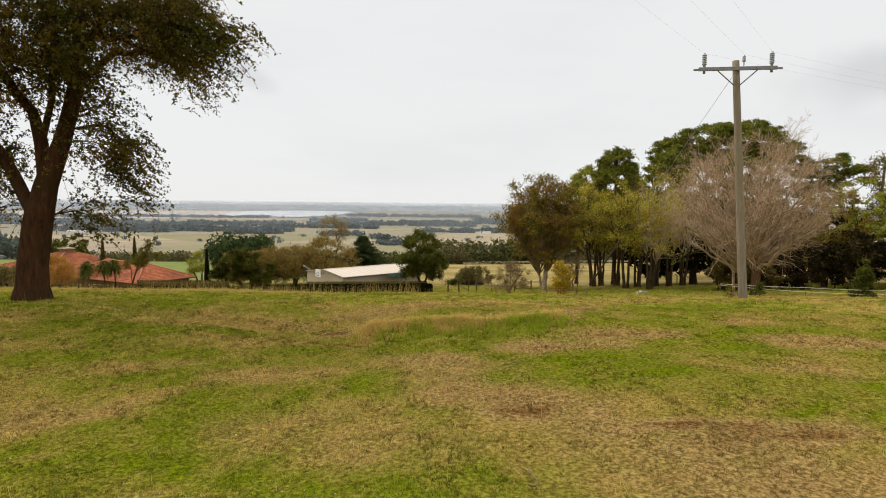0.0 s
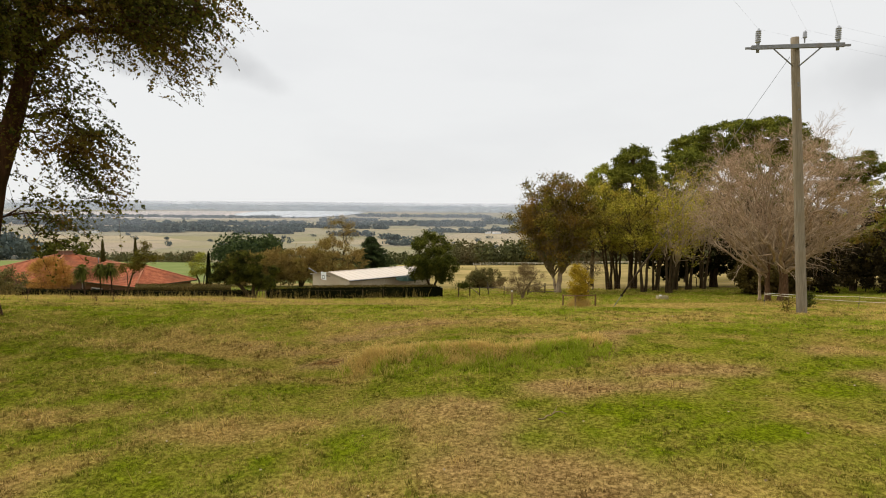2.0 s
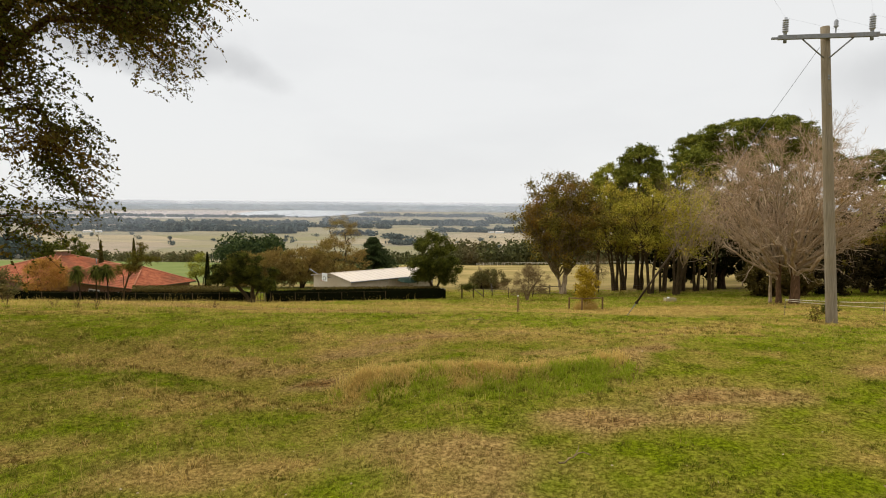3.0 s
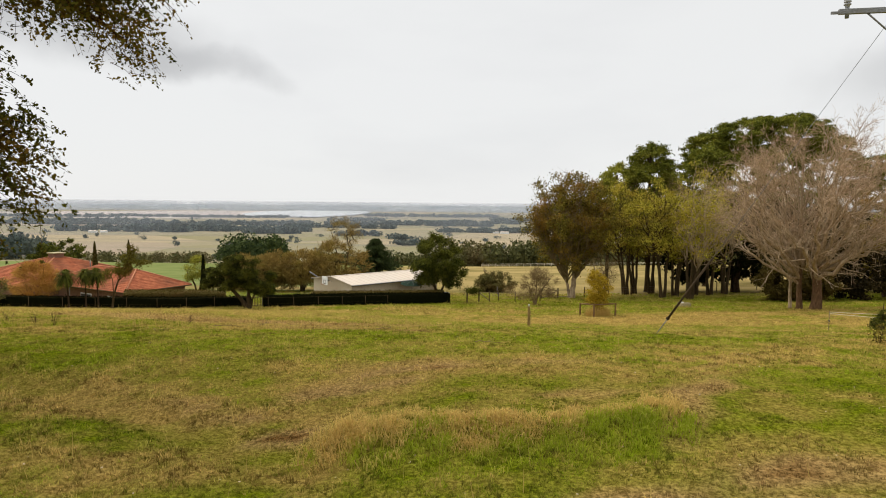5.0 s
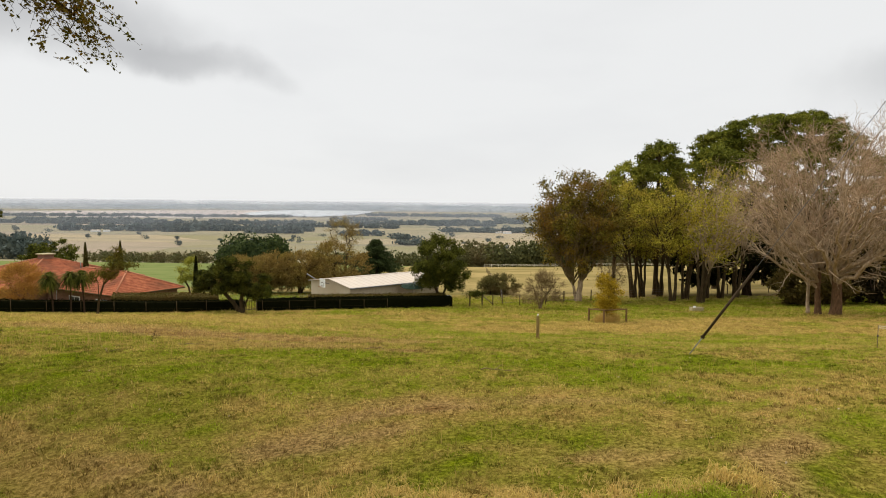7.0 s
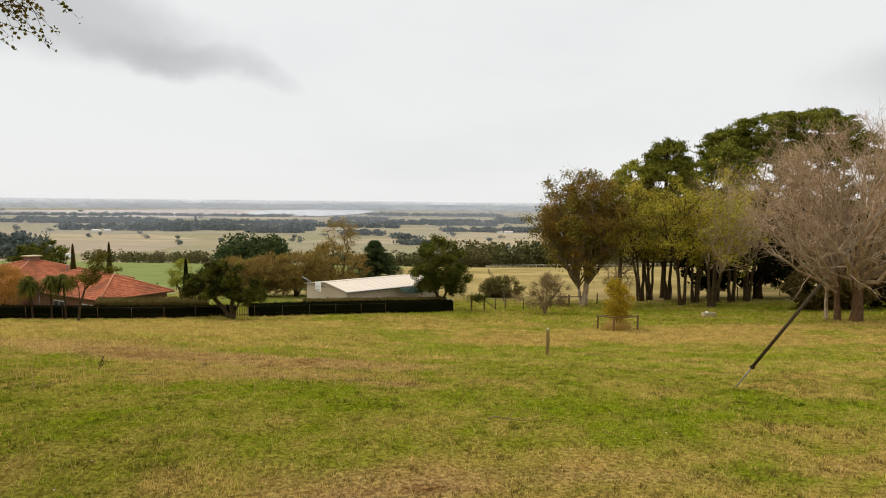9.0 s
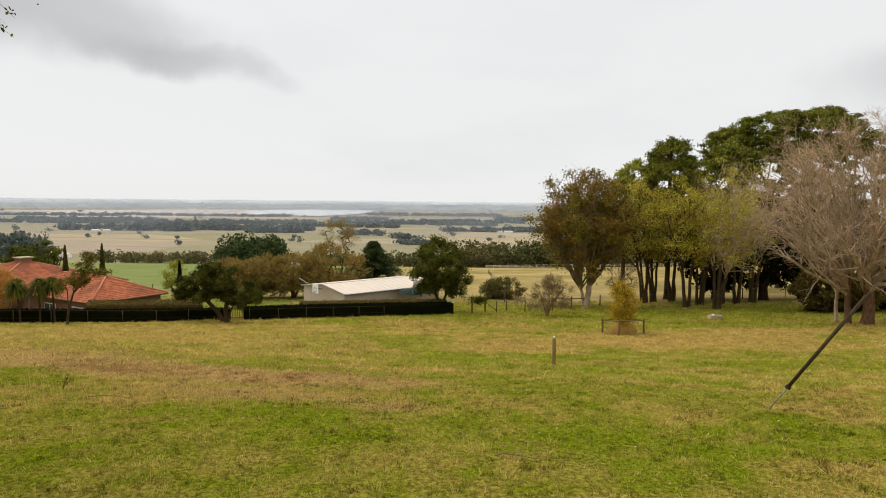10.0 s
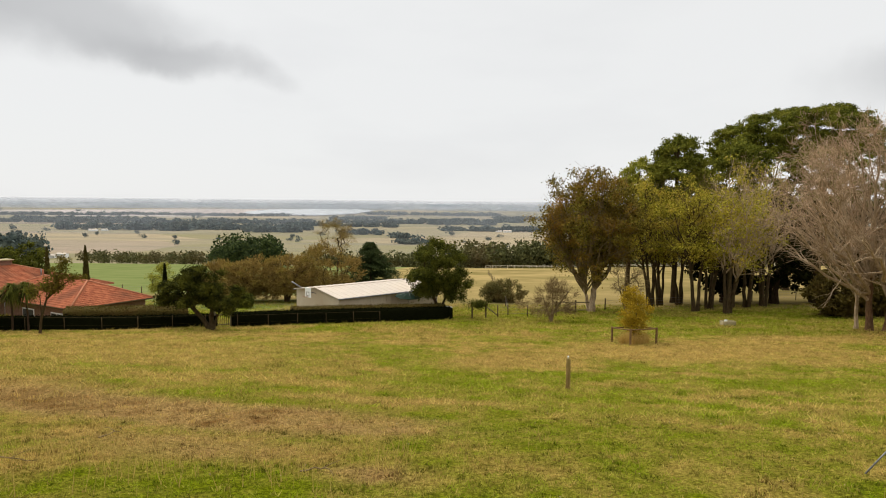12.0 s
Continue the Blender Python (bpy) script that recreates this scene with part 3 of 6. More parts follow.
def blob_points(rng, blobs, count, shell=0.5):
    """Points in ellipsoids (x, y, z, rx, ry, rz), towards their skins."""
    vol = np.array([b[3] * b[4] * b[5] for b in blobs]) ** 0.62
    which = rng.choice(len(blobs), count, p=vol / vol.sum())
    b = np.array(blobs)[which]
    d = rng.normal(size=(count, 3))
    d /= np.linalg.norm(d, axis=1)[:, None]
    r = (shell ** 3 + (1 - shell ** 3) * rng.random(count)) ** (1 / 3)
    return b[:, :3] + d * r[:, None] * b[:, 3:6]


def tree(name, x, y, seed, stems, blobs, clumps, trunk_r, bark, foliage, count, size, spread, label, category="tree", group="",
         kind="leaf", aspect=0.55, flat=0.0, hang=0.0, shell=0.5, lift=0.35, sides=6, width=0.02, squash=0.7, z=None, twig=0.008, crown_name="crown"):
    """A tree with its foot at x, y: stems and blobs of foliage in metres from the foot."""
    rng = np.random.default_rng(seed)
    ob = thing(name, x, y, z, 0, label, category, group)
    targets = blob_points(rng, blobs, clumps, shell)
    pos, chains, rad = grow(rng, stems, targets, lift)
    base = max(rad[c[0]] for c in chains[:len(stems)])
    scale = trunk_r / base
    tubes = []
    for k, c in enumerate(chains):
        pts = [pos[i] for i in c]
        rr = [max(rad[i] * scale, twig) for i in c]
        rr = [max(r * (1 - 0.55 * i / (len(rr) - 1)), twig) if k >= len(stems) else max(r * (1 - 0.3 * i / (len(rr) - 1)), twig) for i, r in enumerate(rr)]
        if k >= len(stems) or pts[0][2] > 0.5:
            rr[0] = min(rr[0], rr[1] * 1.2)
        else:
            h0 = min(0.6, 0.4 * pts[1][2])
            a0 = h0 / pts[1][2]
            mid = pts[0] + (pts[1] - pts[0]) * a0
            pts = [pts[0] - np.array([0, 0, 0.25]), pts[0], mid] + pts[1:]
            rr = [rr[0] * 1.5, rr[0] * 1.32, rr[0] * 1.05] + rr[1:]
        tubes.append((pts, rr, 10 if k < len(stems) else (sides if rr[0] > 0.05 else 4)))
    part("trunk", tube_mesh("trunk", tubes, bark), None, ob)
    per = rng.multinomial(count, np.ones(clumps) / clumps)
    centre = np.repeat(targets, per, axis=0)
    off = rng.normal(size=(count, 3)) * spread * [0.6, 0.6, 0.6 * squash]
    if kind == "strand":
        n = len(targets) * 7
        start = np.repeat(targets, 7, axis=0) + rng.normal(size=(n, 3)) * spread * 0.35
        out = start - [0, 0, 0]
        out[:, 2] = 0
        out /= np.linalg.norm(out, axis=1)[:, None] + 1e-9
        way = out * 0.7 + rng.normal(size=(n, 3)) * [0.6, 0.6, 0.35]
        way /= np.linalg.norm(way, axis=1)[:, None] + 1e-9
        ln = spread * rng.uniform(0.6, 1.5, n)[:, None]
        j = rng.integers(0, n, count)
        u = rng.random(count)[:, None] ** 0.8
        spots = start[j] + way[j] * ln[j] * u - np.array([0, 0, 1]) * ln[j] * u * u * hang * 2 + rng.normal(size=(count, 3)) * 0.05
        v, f = leaves(rng, spots, size, aspect, flat, hang * 0.5)
        chains2 = []
        for q in range(n):
            pts = [start[q] + way[q] * ln[q] * w - np.array([0, 0, 1]) * ln[q] * w * w * hang * 2 for w in (0.0, 0.5, 1.0)]
            chains2.append((pts, [0.009, 0.006, 0.003], 3))
        part("twig_mass", tube_mesh("twig_mass", chains2, bark), None, ob)
    elif kind == "leaf":
        off[:, 2] -= hang * np.abs(rng.normal(size=count)) * spread
        v, f = leaves(rng, centre + off, size, aspect, flat, hang)
    else:
        mid = np.mean(targets, axis=0)
        out = centre - mid
        out /= np.linalg.norm(out, axis=1)[:, None] + 1e-9
        v, f = strips(rng, centre + off * 0.6, size, width, 0.35, out * 1.5)
    part(crown_name, mesh_from(crown_name, v, f, foliage), None, ob)
    return ob


def stems_fan(rng, count, height, lean, spread=0.25, steps=4):
    """Stems that rise from one foot and lean apart."""
    made = []
    for k in range(count):
        a = 2 * math.pi * k / count + rng.uniform(-0.5, 0.5)
        r0 = spread * (count > 1)
        h = height * rng.uniform(0.85, 1.1)
        ln = lean * rng.uniform(0.5, 1.2)
        made.append([(math.cos(a) * (r0 + ln * h * (i / steps) ** 1.3) + rng.normal() * 0.03 * h * (i > 0),
                      math.sin(a) * (r0 + ln * h * (i / steps) ** 1.3) + rng.normal() * 0.03 * h * (i > 0), h * i / steps) for i in range(steps + 1)])
    return made


def fan(seed, *args, **kw):
    return stems_fan(np.random.default_rng(seed), *args, **kw)


def spreading_tree(name, x, y, seed, feet, crown, limbs, limb_r, bark, twigs, label, category="tree", group="", subs=(7, 6), per=10, twig_len=0.8, twig_w=0.03,
                   foliage=None, count=0, size=0.2, spread=0.35, pale=None, lowest=-0.45, tufted=0.2, drops=0.25):
    """A tree whose limbs fan out from low forks and end on the skin of a dome.
    feet: (x, y, fork x, fork y, fork height, radius); crown: centre x, y, z and radii across, up and down."""
    rng = np.random.default_rng(seed)
    ob = thing(name, x, y, None, 0, label, category, group)
    cx, cy, cz, rx, up, down = crown
    tubes, thin, starts, ways = [], [], [], []
    for fx, fy, tx, ty, tz, rad in feet:
        line = [np.array((fx + (tx - fx) * u ** 1.4, fy + (ty - fy) * u ** 1.4, -0.25 + (tz + 0.25) * u)) + rng.normal(size=3) * [0.05, 0.05, 0] * (0 < u < 1) for u in np.linspace(0, 1, 6)]
        tubes.append((line, [rad * f for f in (1.45, 1.12, 1.0, 0.93, 0.88, 0.72)], 10))
    fork = np.array([f[2:5] for f in feet], float)
    for k in range(limbs):
        a = 2.39996 * k + rng.uniform(-0.4, 0.4)
        e = lowest + (0.98 - lowest) * (k + 0.5) / limbs
        flat = math.sqrt(max(0.0, 1 - e * e))
        u = rng.uniform(0.78, 1.0)
        tip = np.array((cx + rx * flat * math.cos(a) * u, cy + rx * flat * math.sin(a) * u, cz + (up if e > 0 else down) * e * u))
        j = int(np.argmin(np.linalg.norm(fork[:, :2] - tip[:2], axis=1) + rng.random(len(fork)) * 1.5))
        drop = drops * (1 - (e - lowest) / (0.98 - lowest)) * rng.uniform(0.4, 1.0)
        f6 = np.array(feet[j])
        foot = np.array((*(f6[:2] + (f6[2:4] - f6[:2]) * (1 - drop) ** 1.4), f6[4] * (1 - drop)))
        gap = tip - foot
        ctrl = foot + gap * [0.45, 0.45, 0.62 if e > 0.2 else 0.5] + rng.normal(size=3) * 0.06 * np.linalg.norm(gap)
        ts = np.linspace(0, 1, 8)[:, None]
        line = (1 - ts) ** 2 * foot + 2 * ts * (1 - ts) * ctrl + ts * ts * tip
        line[1:-1] += rng.normal(size=(6, 3)) * 0.022 * np.linalg.norm(gap)
        r0 = min(limb_r * rng.uniform(0.6, 1.15), feet[j][5] * 0.7)
        tubes.append((line, np.linspace(r0, 0.025, 8), 7))
        for q in range(subs[0]):
            w = 0.22 + 0.76 * (q + rng.random()) / subs[0]
            i = min(6, int(w * 7))
            at = line[i] + (line[i + 1] - line[i]) * (w * 7 - i)
            along = (line[i + 1] - line[i]) / (np.linalg.norm(line[i + 1] - line[i]) + 1e-9)
            way = along * 0.9 + rng.normal(size=3) * 0.62 + [0, 0, 0.25]
            way /= np.linalg.norm(way)
            ln = (0.30 * (1.15 - w) + 0.10) * np.linalg.norm(gap) * rng.uniform(0.7, 1.3)
            us = np.linspace(0, 1, 5)[:, None]
            sub = at + way * ln * us + np.array((0, 0, 0.14)) * ln * us ** 2 + rng.normal(size=(5, 3)) * 0.035 * ln * us
            r1 = max(0.02, min(r0 * (1 - 0.8 * w) * 0.6, 0.07))
            tubes.append((sub, np.linspace(r1, 0.014, 5), 5))
            for _ in range(subs[1]):
                v = rng.uniform(0.25, 1.0)
                m = min(3, int(v * 4))
                spot = sub[m] + (sub[m + 1] - sub[m]) * (v * 4 - m)
                turn = way + rng.normal(size=3) * 0.7
                turn /= np.linalg.norm(turn)
                l2 = ln * rng.uniform(0.22, 0.5) + 0.25
                end = spot + turn * l2
                mid = (spot + end) / 2 + rng.normal(size=3) * 0.06 * l2
                thin.append(([spot, mid, end], [0.016, 0.012, 0.006], 3))
                starts += [mid, end]
                ways += [turn, turn]
    wood = tube_mesh("trunk", tubes + thin, bark)
    wood.materials.append(pale or bark)
    lower = sum((len(t[0]) - 1) * t[2] for t in tubes[:len(feet)])
    wood.polygons.foreach_set("material_index", (np.arange(len(wood.polygons)) >= lower).astype(np.int32))
    part("trunk", wood, None, ob)
    starts, ways = np.array(starts), np.array(ways)
    if per:
        full = 0.12 + np.clip((starts[:, 2] - (cz - down * 0.5)) / (down * 0.5 + up * 0.25), 0, 1)
        full *= np.clip((np.linalg.norm((starts - [cx, cy, cz]) / [rx, rx, up], axis=1) - 0.5) / 0.3, 0.1, 1)
        pick = rng.choice(len(starts), len(starts) * per // 2, p=full / full.sum())
        v, f = strips(rng, starts[pick] + rng.normal(size=(len(pick), 3)) * 0.08, twig_len, twig_w, 0.15, ways[pick] * 1.6)
        tagged(part("twig_mass", mesh_from("twig_mass", v, f, twigs), None, ob), kind="stuff")
    if count:
        heads = rng.permutation(len(starts))[:max(30, int(len(starts) * tufted))]
        pick = heads[rng.integers(0, len(heads), count)]
        v, f = leaves(rng, starts[pick] + rng.normal(size=(count, 3)) * spread * [1, 1, 0.7], size)
        part("crown", mesh_from("crown", v, f, foliage), None, ob)
    return ob


# ---------------- the old elm ----------------
def old_elm(x, y):
    stems = [
        [(0, 0, 0), (0.06, 0, 1.2), (0.28, 0, 2.55), (0.55, 0.05, 3.7), (1.05, 0.1, 5.0), (1.33, 0.1, 5.9), (1.5, 0.2, 6.8), (1.45, 0.2, 7.6), (1.6, 0.3, 8.6), (1.8, 0.3, 10.2), (2.3, 0.2, 13)],
        [(0.5, 0, 3.6), (0.38, 0.15, 5.0), (0.12, 0.2, 6.0), (-0.4, 0.2, 6.6), (-0.9, 0.3, 7.3), (-1.8, 0.4, 8.6), (-2.8, 0.2, 10.5)],
        [(0.38, 0.15, 5.2), (0.6, 0.4, 6.4), (0.62, 0.5, 7.5), (0.68, 0.5, 9.0), (0.5, 0.5, 12)],
        [(1.5, 0.2, 8.0), (2.3, 0.5, 9.0), (3.4, 0.7, 9.4), (4.5, 0.7, 9.5), (5.2, 0.8, 9.3), (5.9, 1.0, 8.9)],
        [(1.6, 0.3, 8.3), (2.2, 1.0, 8.5), (3.2, 1.5, 8.8), (4.2, 2.0, 9.5)],
        [(0.25, 0, 2.9), (-0.2, 0.05, 3.4), (-0.5, 0.1, 4.0), (-0.95, 0.2, 4.7), (-1.6, 0.2, 5.4), (-2.8, 0.2, 6.6)],
        [(1.5, 0.2, 7.2), (2.0, 1.6, 8.2), (2.5, 3.2, 8.6), (3.0, 4.6, 8.3), (3.4, 5.2, 7.9)]]
    blobs = [(0.9, 0, 12.3, 5.4, 6, 3.4), (3.6, -0.3, 9.6, 2.2, 2.2, 0.9), (3.2, 2.4, 9.3, 1.8, 2.0, 1.0), (1.0, -0.8, 8.2, 2.2, 1.8, 1.4), (1.9, 0.2, 6.4, 0.9, 1.2, 0.8), (2.2, 0.8, 5.0, 0.6, 1.0, 0.8), (2.6, 1.0, 4.0, 0.4, 0.7, 0.5),
             (4.4, 0, 8.8, 1.0, 1.0, 0.7), (4.2, -0.4, 8.1, 1.0, 1.0, 0.6), (5.3, 0.1, 7.8, 0.9, 0.9, 0.5), (4.8, 0.6, 8.6, 1.0, 1.0, 0.6), (4.9, 0.2, 8.3, 1.1, 1.2, 0.7), (5.7, 0.3, 8.2, 0.8, 0.9, 0.55), (5.9, 1.0, 8.6, 0.5, 0.6, 0.45), (3.3, 4.9, 7.9, 0.6, 0.8, 0.45), (2.8, 4.4, 8.6, 0.8, 0.9, 0.5), (2.0, 3.6, 8.8, 1.0, 1.0, 0.7), (-0.6, -0.7, 6.9, 1.8, 1.2, 1.3), (1.4, 0.6, 2.7, 0.8, 0.9, 0.5), (-4.6, 0, 8.2, 3.2, 4, 3), (-2.6, 0.6, 4.4, 1.8, 1.8, 1.6), (-0.9, 0.2, 3.0, 0.7, 0.7, 0.6),
             (-0.9, 0.3, 4.8, 0.7, 0.9, 1.2), (2.5, 0.6, 4.6, 0.4, 0.6, 0.7), (2.8, 0.8, 3.6, 0.25, 0.5, 0.45), (1.9, -0.4, 5.4, 0.7, 0.8, 0.9), (2.2, -1.2, 7.7, 1.3, 0.8, 1.0),
             (0.8, -0.4, 8.8, 2.2, 2.0, 1.5), (-1.2, 0, 7.6, 2.0, 1.6, 1.3), (1.1, -0.2, 7.4, 1.3, 1.3, 0.9), (0.4, -0.9, 9.0, 1.8, 1.2, 1.1), (0.2, 0.8, 8.0, 1.8, 1.2, 1.3)]
    return tree("elm_tree", x, y, 11, stems, blobs, 900, 0.47, ELM_BARK, ELM_LEAF, 110000, 0.10, 0.85,
                "old elm with a dark forked trunk and drooping autumn leaves", "tree", kind="strand", hang=0.24, shell=0.35, lift=0.25, sides=8, aspect=0.65, twig=0.012)


old_elm(-13.2, 19.7)


# ---------------- the power pole ----------------
def lathe(profile, sides=14):
    """A turned shape from (radius, height) pairs."""
    pts = [(0, 0, h) for r, h in profile]
    return pts, [max(r, 0.001) for r, h in profile]


def power_pole(x, y):
    ob = thing("power_pole", x, y, None, 0, "weathered timber power pole with a steel crossarm, leaning slightly", "power pole")
    top = np.array([-0.62, 0.16, 8.95])
    foot = np.array([0, 0, -0.4])
    pts = [foot + (top - foot) * k / 12 for k in range(13)]
    part("pole", tube_mesh("pole", [(pts + [pts[-1] + np.array([0, 0, 0.01])], [0.165 - 0.04 * k / 12 for k in range(13)] + [0.005], 14)], POLE_WOOD), None, ob)
    along = Matrix.Rotation(radians(-9), 4, "Z")
    hub = Matrix.Translation(Vector(foot + (top - foot) * 0.965)) @ along
    arm = part("crossarm", box(bmesh.new(), 0, -0.19, -0.06, 2.75, 0.10, 0.13, hub, 0.008), STEEL, ob, "grey steel crossarm")
    for s in (-1, 1):
        rod("brace", hub @ Vector((s * 0.72, -0.19, -0.04)), hub @ Vector((s * 0.08, -0.16, -0.62)), 0.022, STEEL, ob)
    skirts = [(0.05, 0.0)]
    for k in range(6):
        h = 0.06 + 0.065 * k
        skirts += [(0.062, h), (0.088, h + 0.012), (0.086, h + 0.040), (0.062, h + 0.050)]
    skirts += [(0.05, 0.46), (0.035, 0.50), (0.001, 0.51)]
    for s in (-1, 1):
        pts, rr = lathe(skirts)
        at = hub @ Vector((s * 1.18, -0.19, 0.10))
        part("insulator", tube_mesh("insulator", [([np.array(at) + q for q in pts], rr, 14)], PORCELAIN), None, ob, "grey ribbed porcelain insulator")
        rod("pin", hub @ Vector((s * 1.18, -0.19, -0.16)), hub @ Vector((s * 1.18, -0.19, 0.12)), 0.05, STEEL, ob)
        part("strain_clamp", box(bmesh.new(), s * 1.45, -0.19, -0.05, 0.22, 0.05, 0.07, hub, 0.01), STEEL, ob)
    pts, rr = lathe([(0.02, 0), (0.02, 0.14), (0.06, 0.16), (0.07, 0.2), (0.05, 0.22), (0.07, 0.26), (0.05, 0.28), (0.065, 0.32), (0.03, 0.38), (0.001, 0.4)])
    at = np.array(hub @ Vector((0.24, -0.1, 0.12)))
    part("top_insulator", tube_mesh("top_insulator", [([at + q for q in pts], rr, 12)], PORCELAIN), None, ob)
    for h in (0.30, 0.33, 0.60):
        part("bolt", box(bmesh.new(), 0, -0.13, 0, 0.05, 0.05, 0.05, Matrix.Translation(Vector(foot + (top - foot) * (0.93 - h * 0.3)))), STEEL, ob)
    # conductors run from behind the viewer over the pole and down the far slope
    for s, h in ((-1.18, 0.58), (0.24, 0.50), (1.18, 0.58)):
        a = np.array(hub @ Vector((s, -0.19, h)))
        for way, reach, drop in (((-0.57, -0.82, 0.0), 60.0, 0.6), ((0.96, 0.28, 0.0), 60.0, 1.5)):
            w = np.array(way)
            pts = [a + w * reach * t - np.array([0, 0, drop * 4 * t * (1 - t)]) for t in np.linspace(0, 1, 16)]
            part("conductor", tube_mesh("conductor", [(pts, [0.0014] * 16, 5)], WIRE), None, ob, "thin overhead wire")
    return ob, ob.matrix_world @ hub @ Vector((-0.1, 0.1, -0.25))


pole, stay_top = power_pole(11.54, 23.3)


def pole_stay(x, y, top):
    ob = thing("pole_stay", x, y, None, 0, "taut stay wire in a weathered timber guard, anchored in the grass", "guy wire")
    end = np.array(top - ob.matrix_world.translation)
    way = end / np.linalg.norm(end)
    rod("anchor_rod", way * -0.15, way * 0.75, 0.014, STEEL, ob)
    rod("wire", way * 0.7, end, 0.0065, WIRE, ob)
    a, b = way * 0.55, way * 2.85
    rod("guard", a, b, 0.034, STAY_WOOD, ob, "dark weathered timber guard")
    part("clamp", tube_mesh("clamp", [([a, a + way * 0.06], [0.055, 0.055], 8)], STAY_WOOD), None, ob)


pole_stay(5.98, 25.9, stay_top)


# ---------------- the grove ----------------
def puffs(seed, domes, count, size, thick):
    """Small flat cushions of needles spread over the tops of larger domes."""
    rng = np.random.default_rng(seed)
    made = []
    vol = np.array([d[3] * d[4] for d in domes])
    for k in rng.choice(len(domes), count, p=vol / vol.sum()):
        x, y, z, rx, ry, rz = domes[k]
        a, r = rng.uniform(0, 2 * np.pi), math.sqrt(rng.random())
        s = size * rng.uniform(0.7, 1.3)
        made.append((x + rx * r * math.cos(a), y + ry * r * math.sin(a), z + rz * math.sqrt(1 - r * r) - 0.45 * rz * (rng.random() < 0.45), s, s, thick * rng.uniform(0.8, 1.2)))
    return made


def grove():
    spreading_tree("brown_gum_tree", 14.05, 84.3, 21, [(0, 0, 0.45, 0.1, 3.0, 0.34), (-0.2, 0.1, -0.9, 0.3, 2.8, 0.18)], (0.0, 0, 9.2, 5.2, 5.6, 4.8), 60, 0.14, PALE_BARK, GREY_TWIG,
                   "tall olive-brown gum with a pale forked trunk", "tree", "trees of the grove", subs=(7, 5), per=0, foliage=OLIVE_LEAF, count=46000, size=0.24, spread=0.44, pale=BARK_GREY, lowest=-0.18, tufted=0.075, drops=0.45)
    # x, y, height, crown radius, lean of the crown, leaves
    rows = [(22.2, 89.6, 14.6, 3.0, -1.6, 8000), (23.9, 91.5, 15.4, 3.2, -1.0, 8500), (26.4, 92.0, 16.0, 3.4, -0.4, 8500), (25.2, 83.8, 14.2, 3.3, -0.8, 9000), (27.3, 85.2, 15.6, 3.4, 0.2, 7500),
            (27.6, 81.2, 13.8, 3.0, 0.8, 4200), (30.6, 87.4, 16.2, 3.4, 0.2, 4200), (32.9, 88.3, 16.6, 3.4, 0.4, 2600), (35.2, 89.4, 17.0, 3.0, 0.2, 1300)]
    for k, (x, y, h, w, lean, n) in enumerate(rows):
        a = 1.3 * k
        feet = [(0.25 * math.cos(a + c), 0.25 * math.sin(a + c), lean * 0.35 + 0.75 * math.cos(a + c), 0.7 * math.sin(a + c), h * (0.30 + 0.06 * q), 0.19 - 0.02 * q) for q, c in enumerate((0.0, 2.1, 4.2))]
        spreading_tree("willow_tree", x, y, 30 + k, feet, (lean, 0, h * 0.60, w, h * 0.40, h * 0.30), 18, 0.095, BARK_BROWN, PINK_TWIG if n < 5000 else GREY_TWIG,
                       "slender multi-stemmed tree with thinning yellow-green leaves" if n > 3000 else "slender multi-stemmed tree almost bare of leaves", "tree", "trees of the grove",
                       subs=(6, 4), per=1 if n > 5000 else 2, twig_len=0.7, twig_w=0.03, foliage=YELLOW_LEAF, count=n, size=0.21, spread=0.42, pale=BARK_BROWN if n > 5000 else PALE_BARK, lowest=-0.5, tufted=0.11)
    tree("pine_tree", 26.8, 95.5, 51, [[(0, 0, 0), (0.1, 0, 6), (0, 0.1, 12), (0, 0, 20.5)]], [(0, 0, 17.2, 2.9, 2.9, 4.2), (0.1, 0, 14.6, 3.9, 3.6, 4.0), (0.2, 0, 11, 4.3, 4, 3.5)],
         210, 0.32, BARK_BROWN, PINE_LEAF, 42000, 0.34, 0.62, "tall dark green pine with a rounded top", "tree", "pines behind the grove", aspect=0.45, shell=0.8)
    tree("pine_tree", 39.6, 107, 50, [[(0, 0, 0), (0.1, 0, 6), (0, 0.1, 12), (0, 0, 18)]], [(0.2, 0, 19.6, 4.0, 3.6, 3.0), (-1.6, 0, 15.5, 4.8, 4.2, 4.0), (3.0, 0, 13, 4.8, 4, 4.2)],
         150, 0.34, BARK_BROWN, PINE_LEAF, 21000, 0.46, 0.75, "mid-green pine below the umbrella pine", "tree", "pines behind the grove", aspect=0.45, shell=0.5)
    tree("pine_tree", 50.5, 106, 49, [[(0, 0, 0), (0.1, 0, 6), (0, 0.1, 12), (0, 0, 20)]], [(1.0, 0, 18.6, 5.4, 3.6, 2.8), (-2.0, 0, 14.5, 5.2, 4.2, 3.6), (4.0, 0, 14, 5.4, 4, 4.0), (0, 0, 10, 5, 4, 4)],
         170, 0.34, BARK_BROWN, PINE_LEAF, 26000, 0.46, 0.7, "mid-green pine behind the bare tree", "tree", "pines behind the grove", aspect=0.45, shell=0.5)
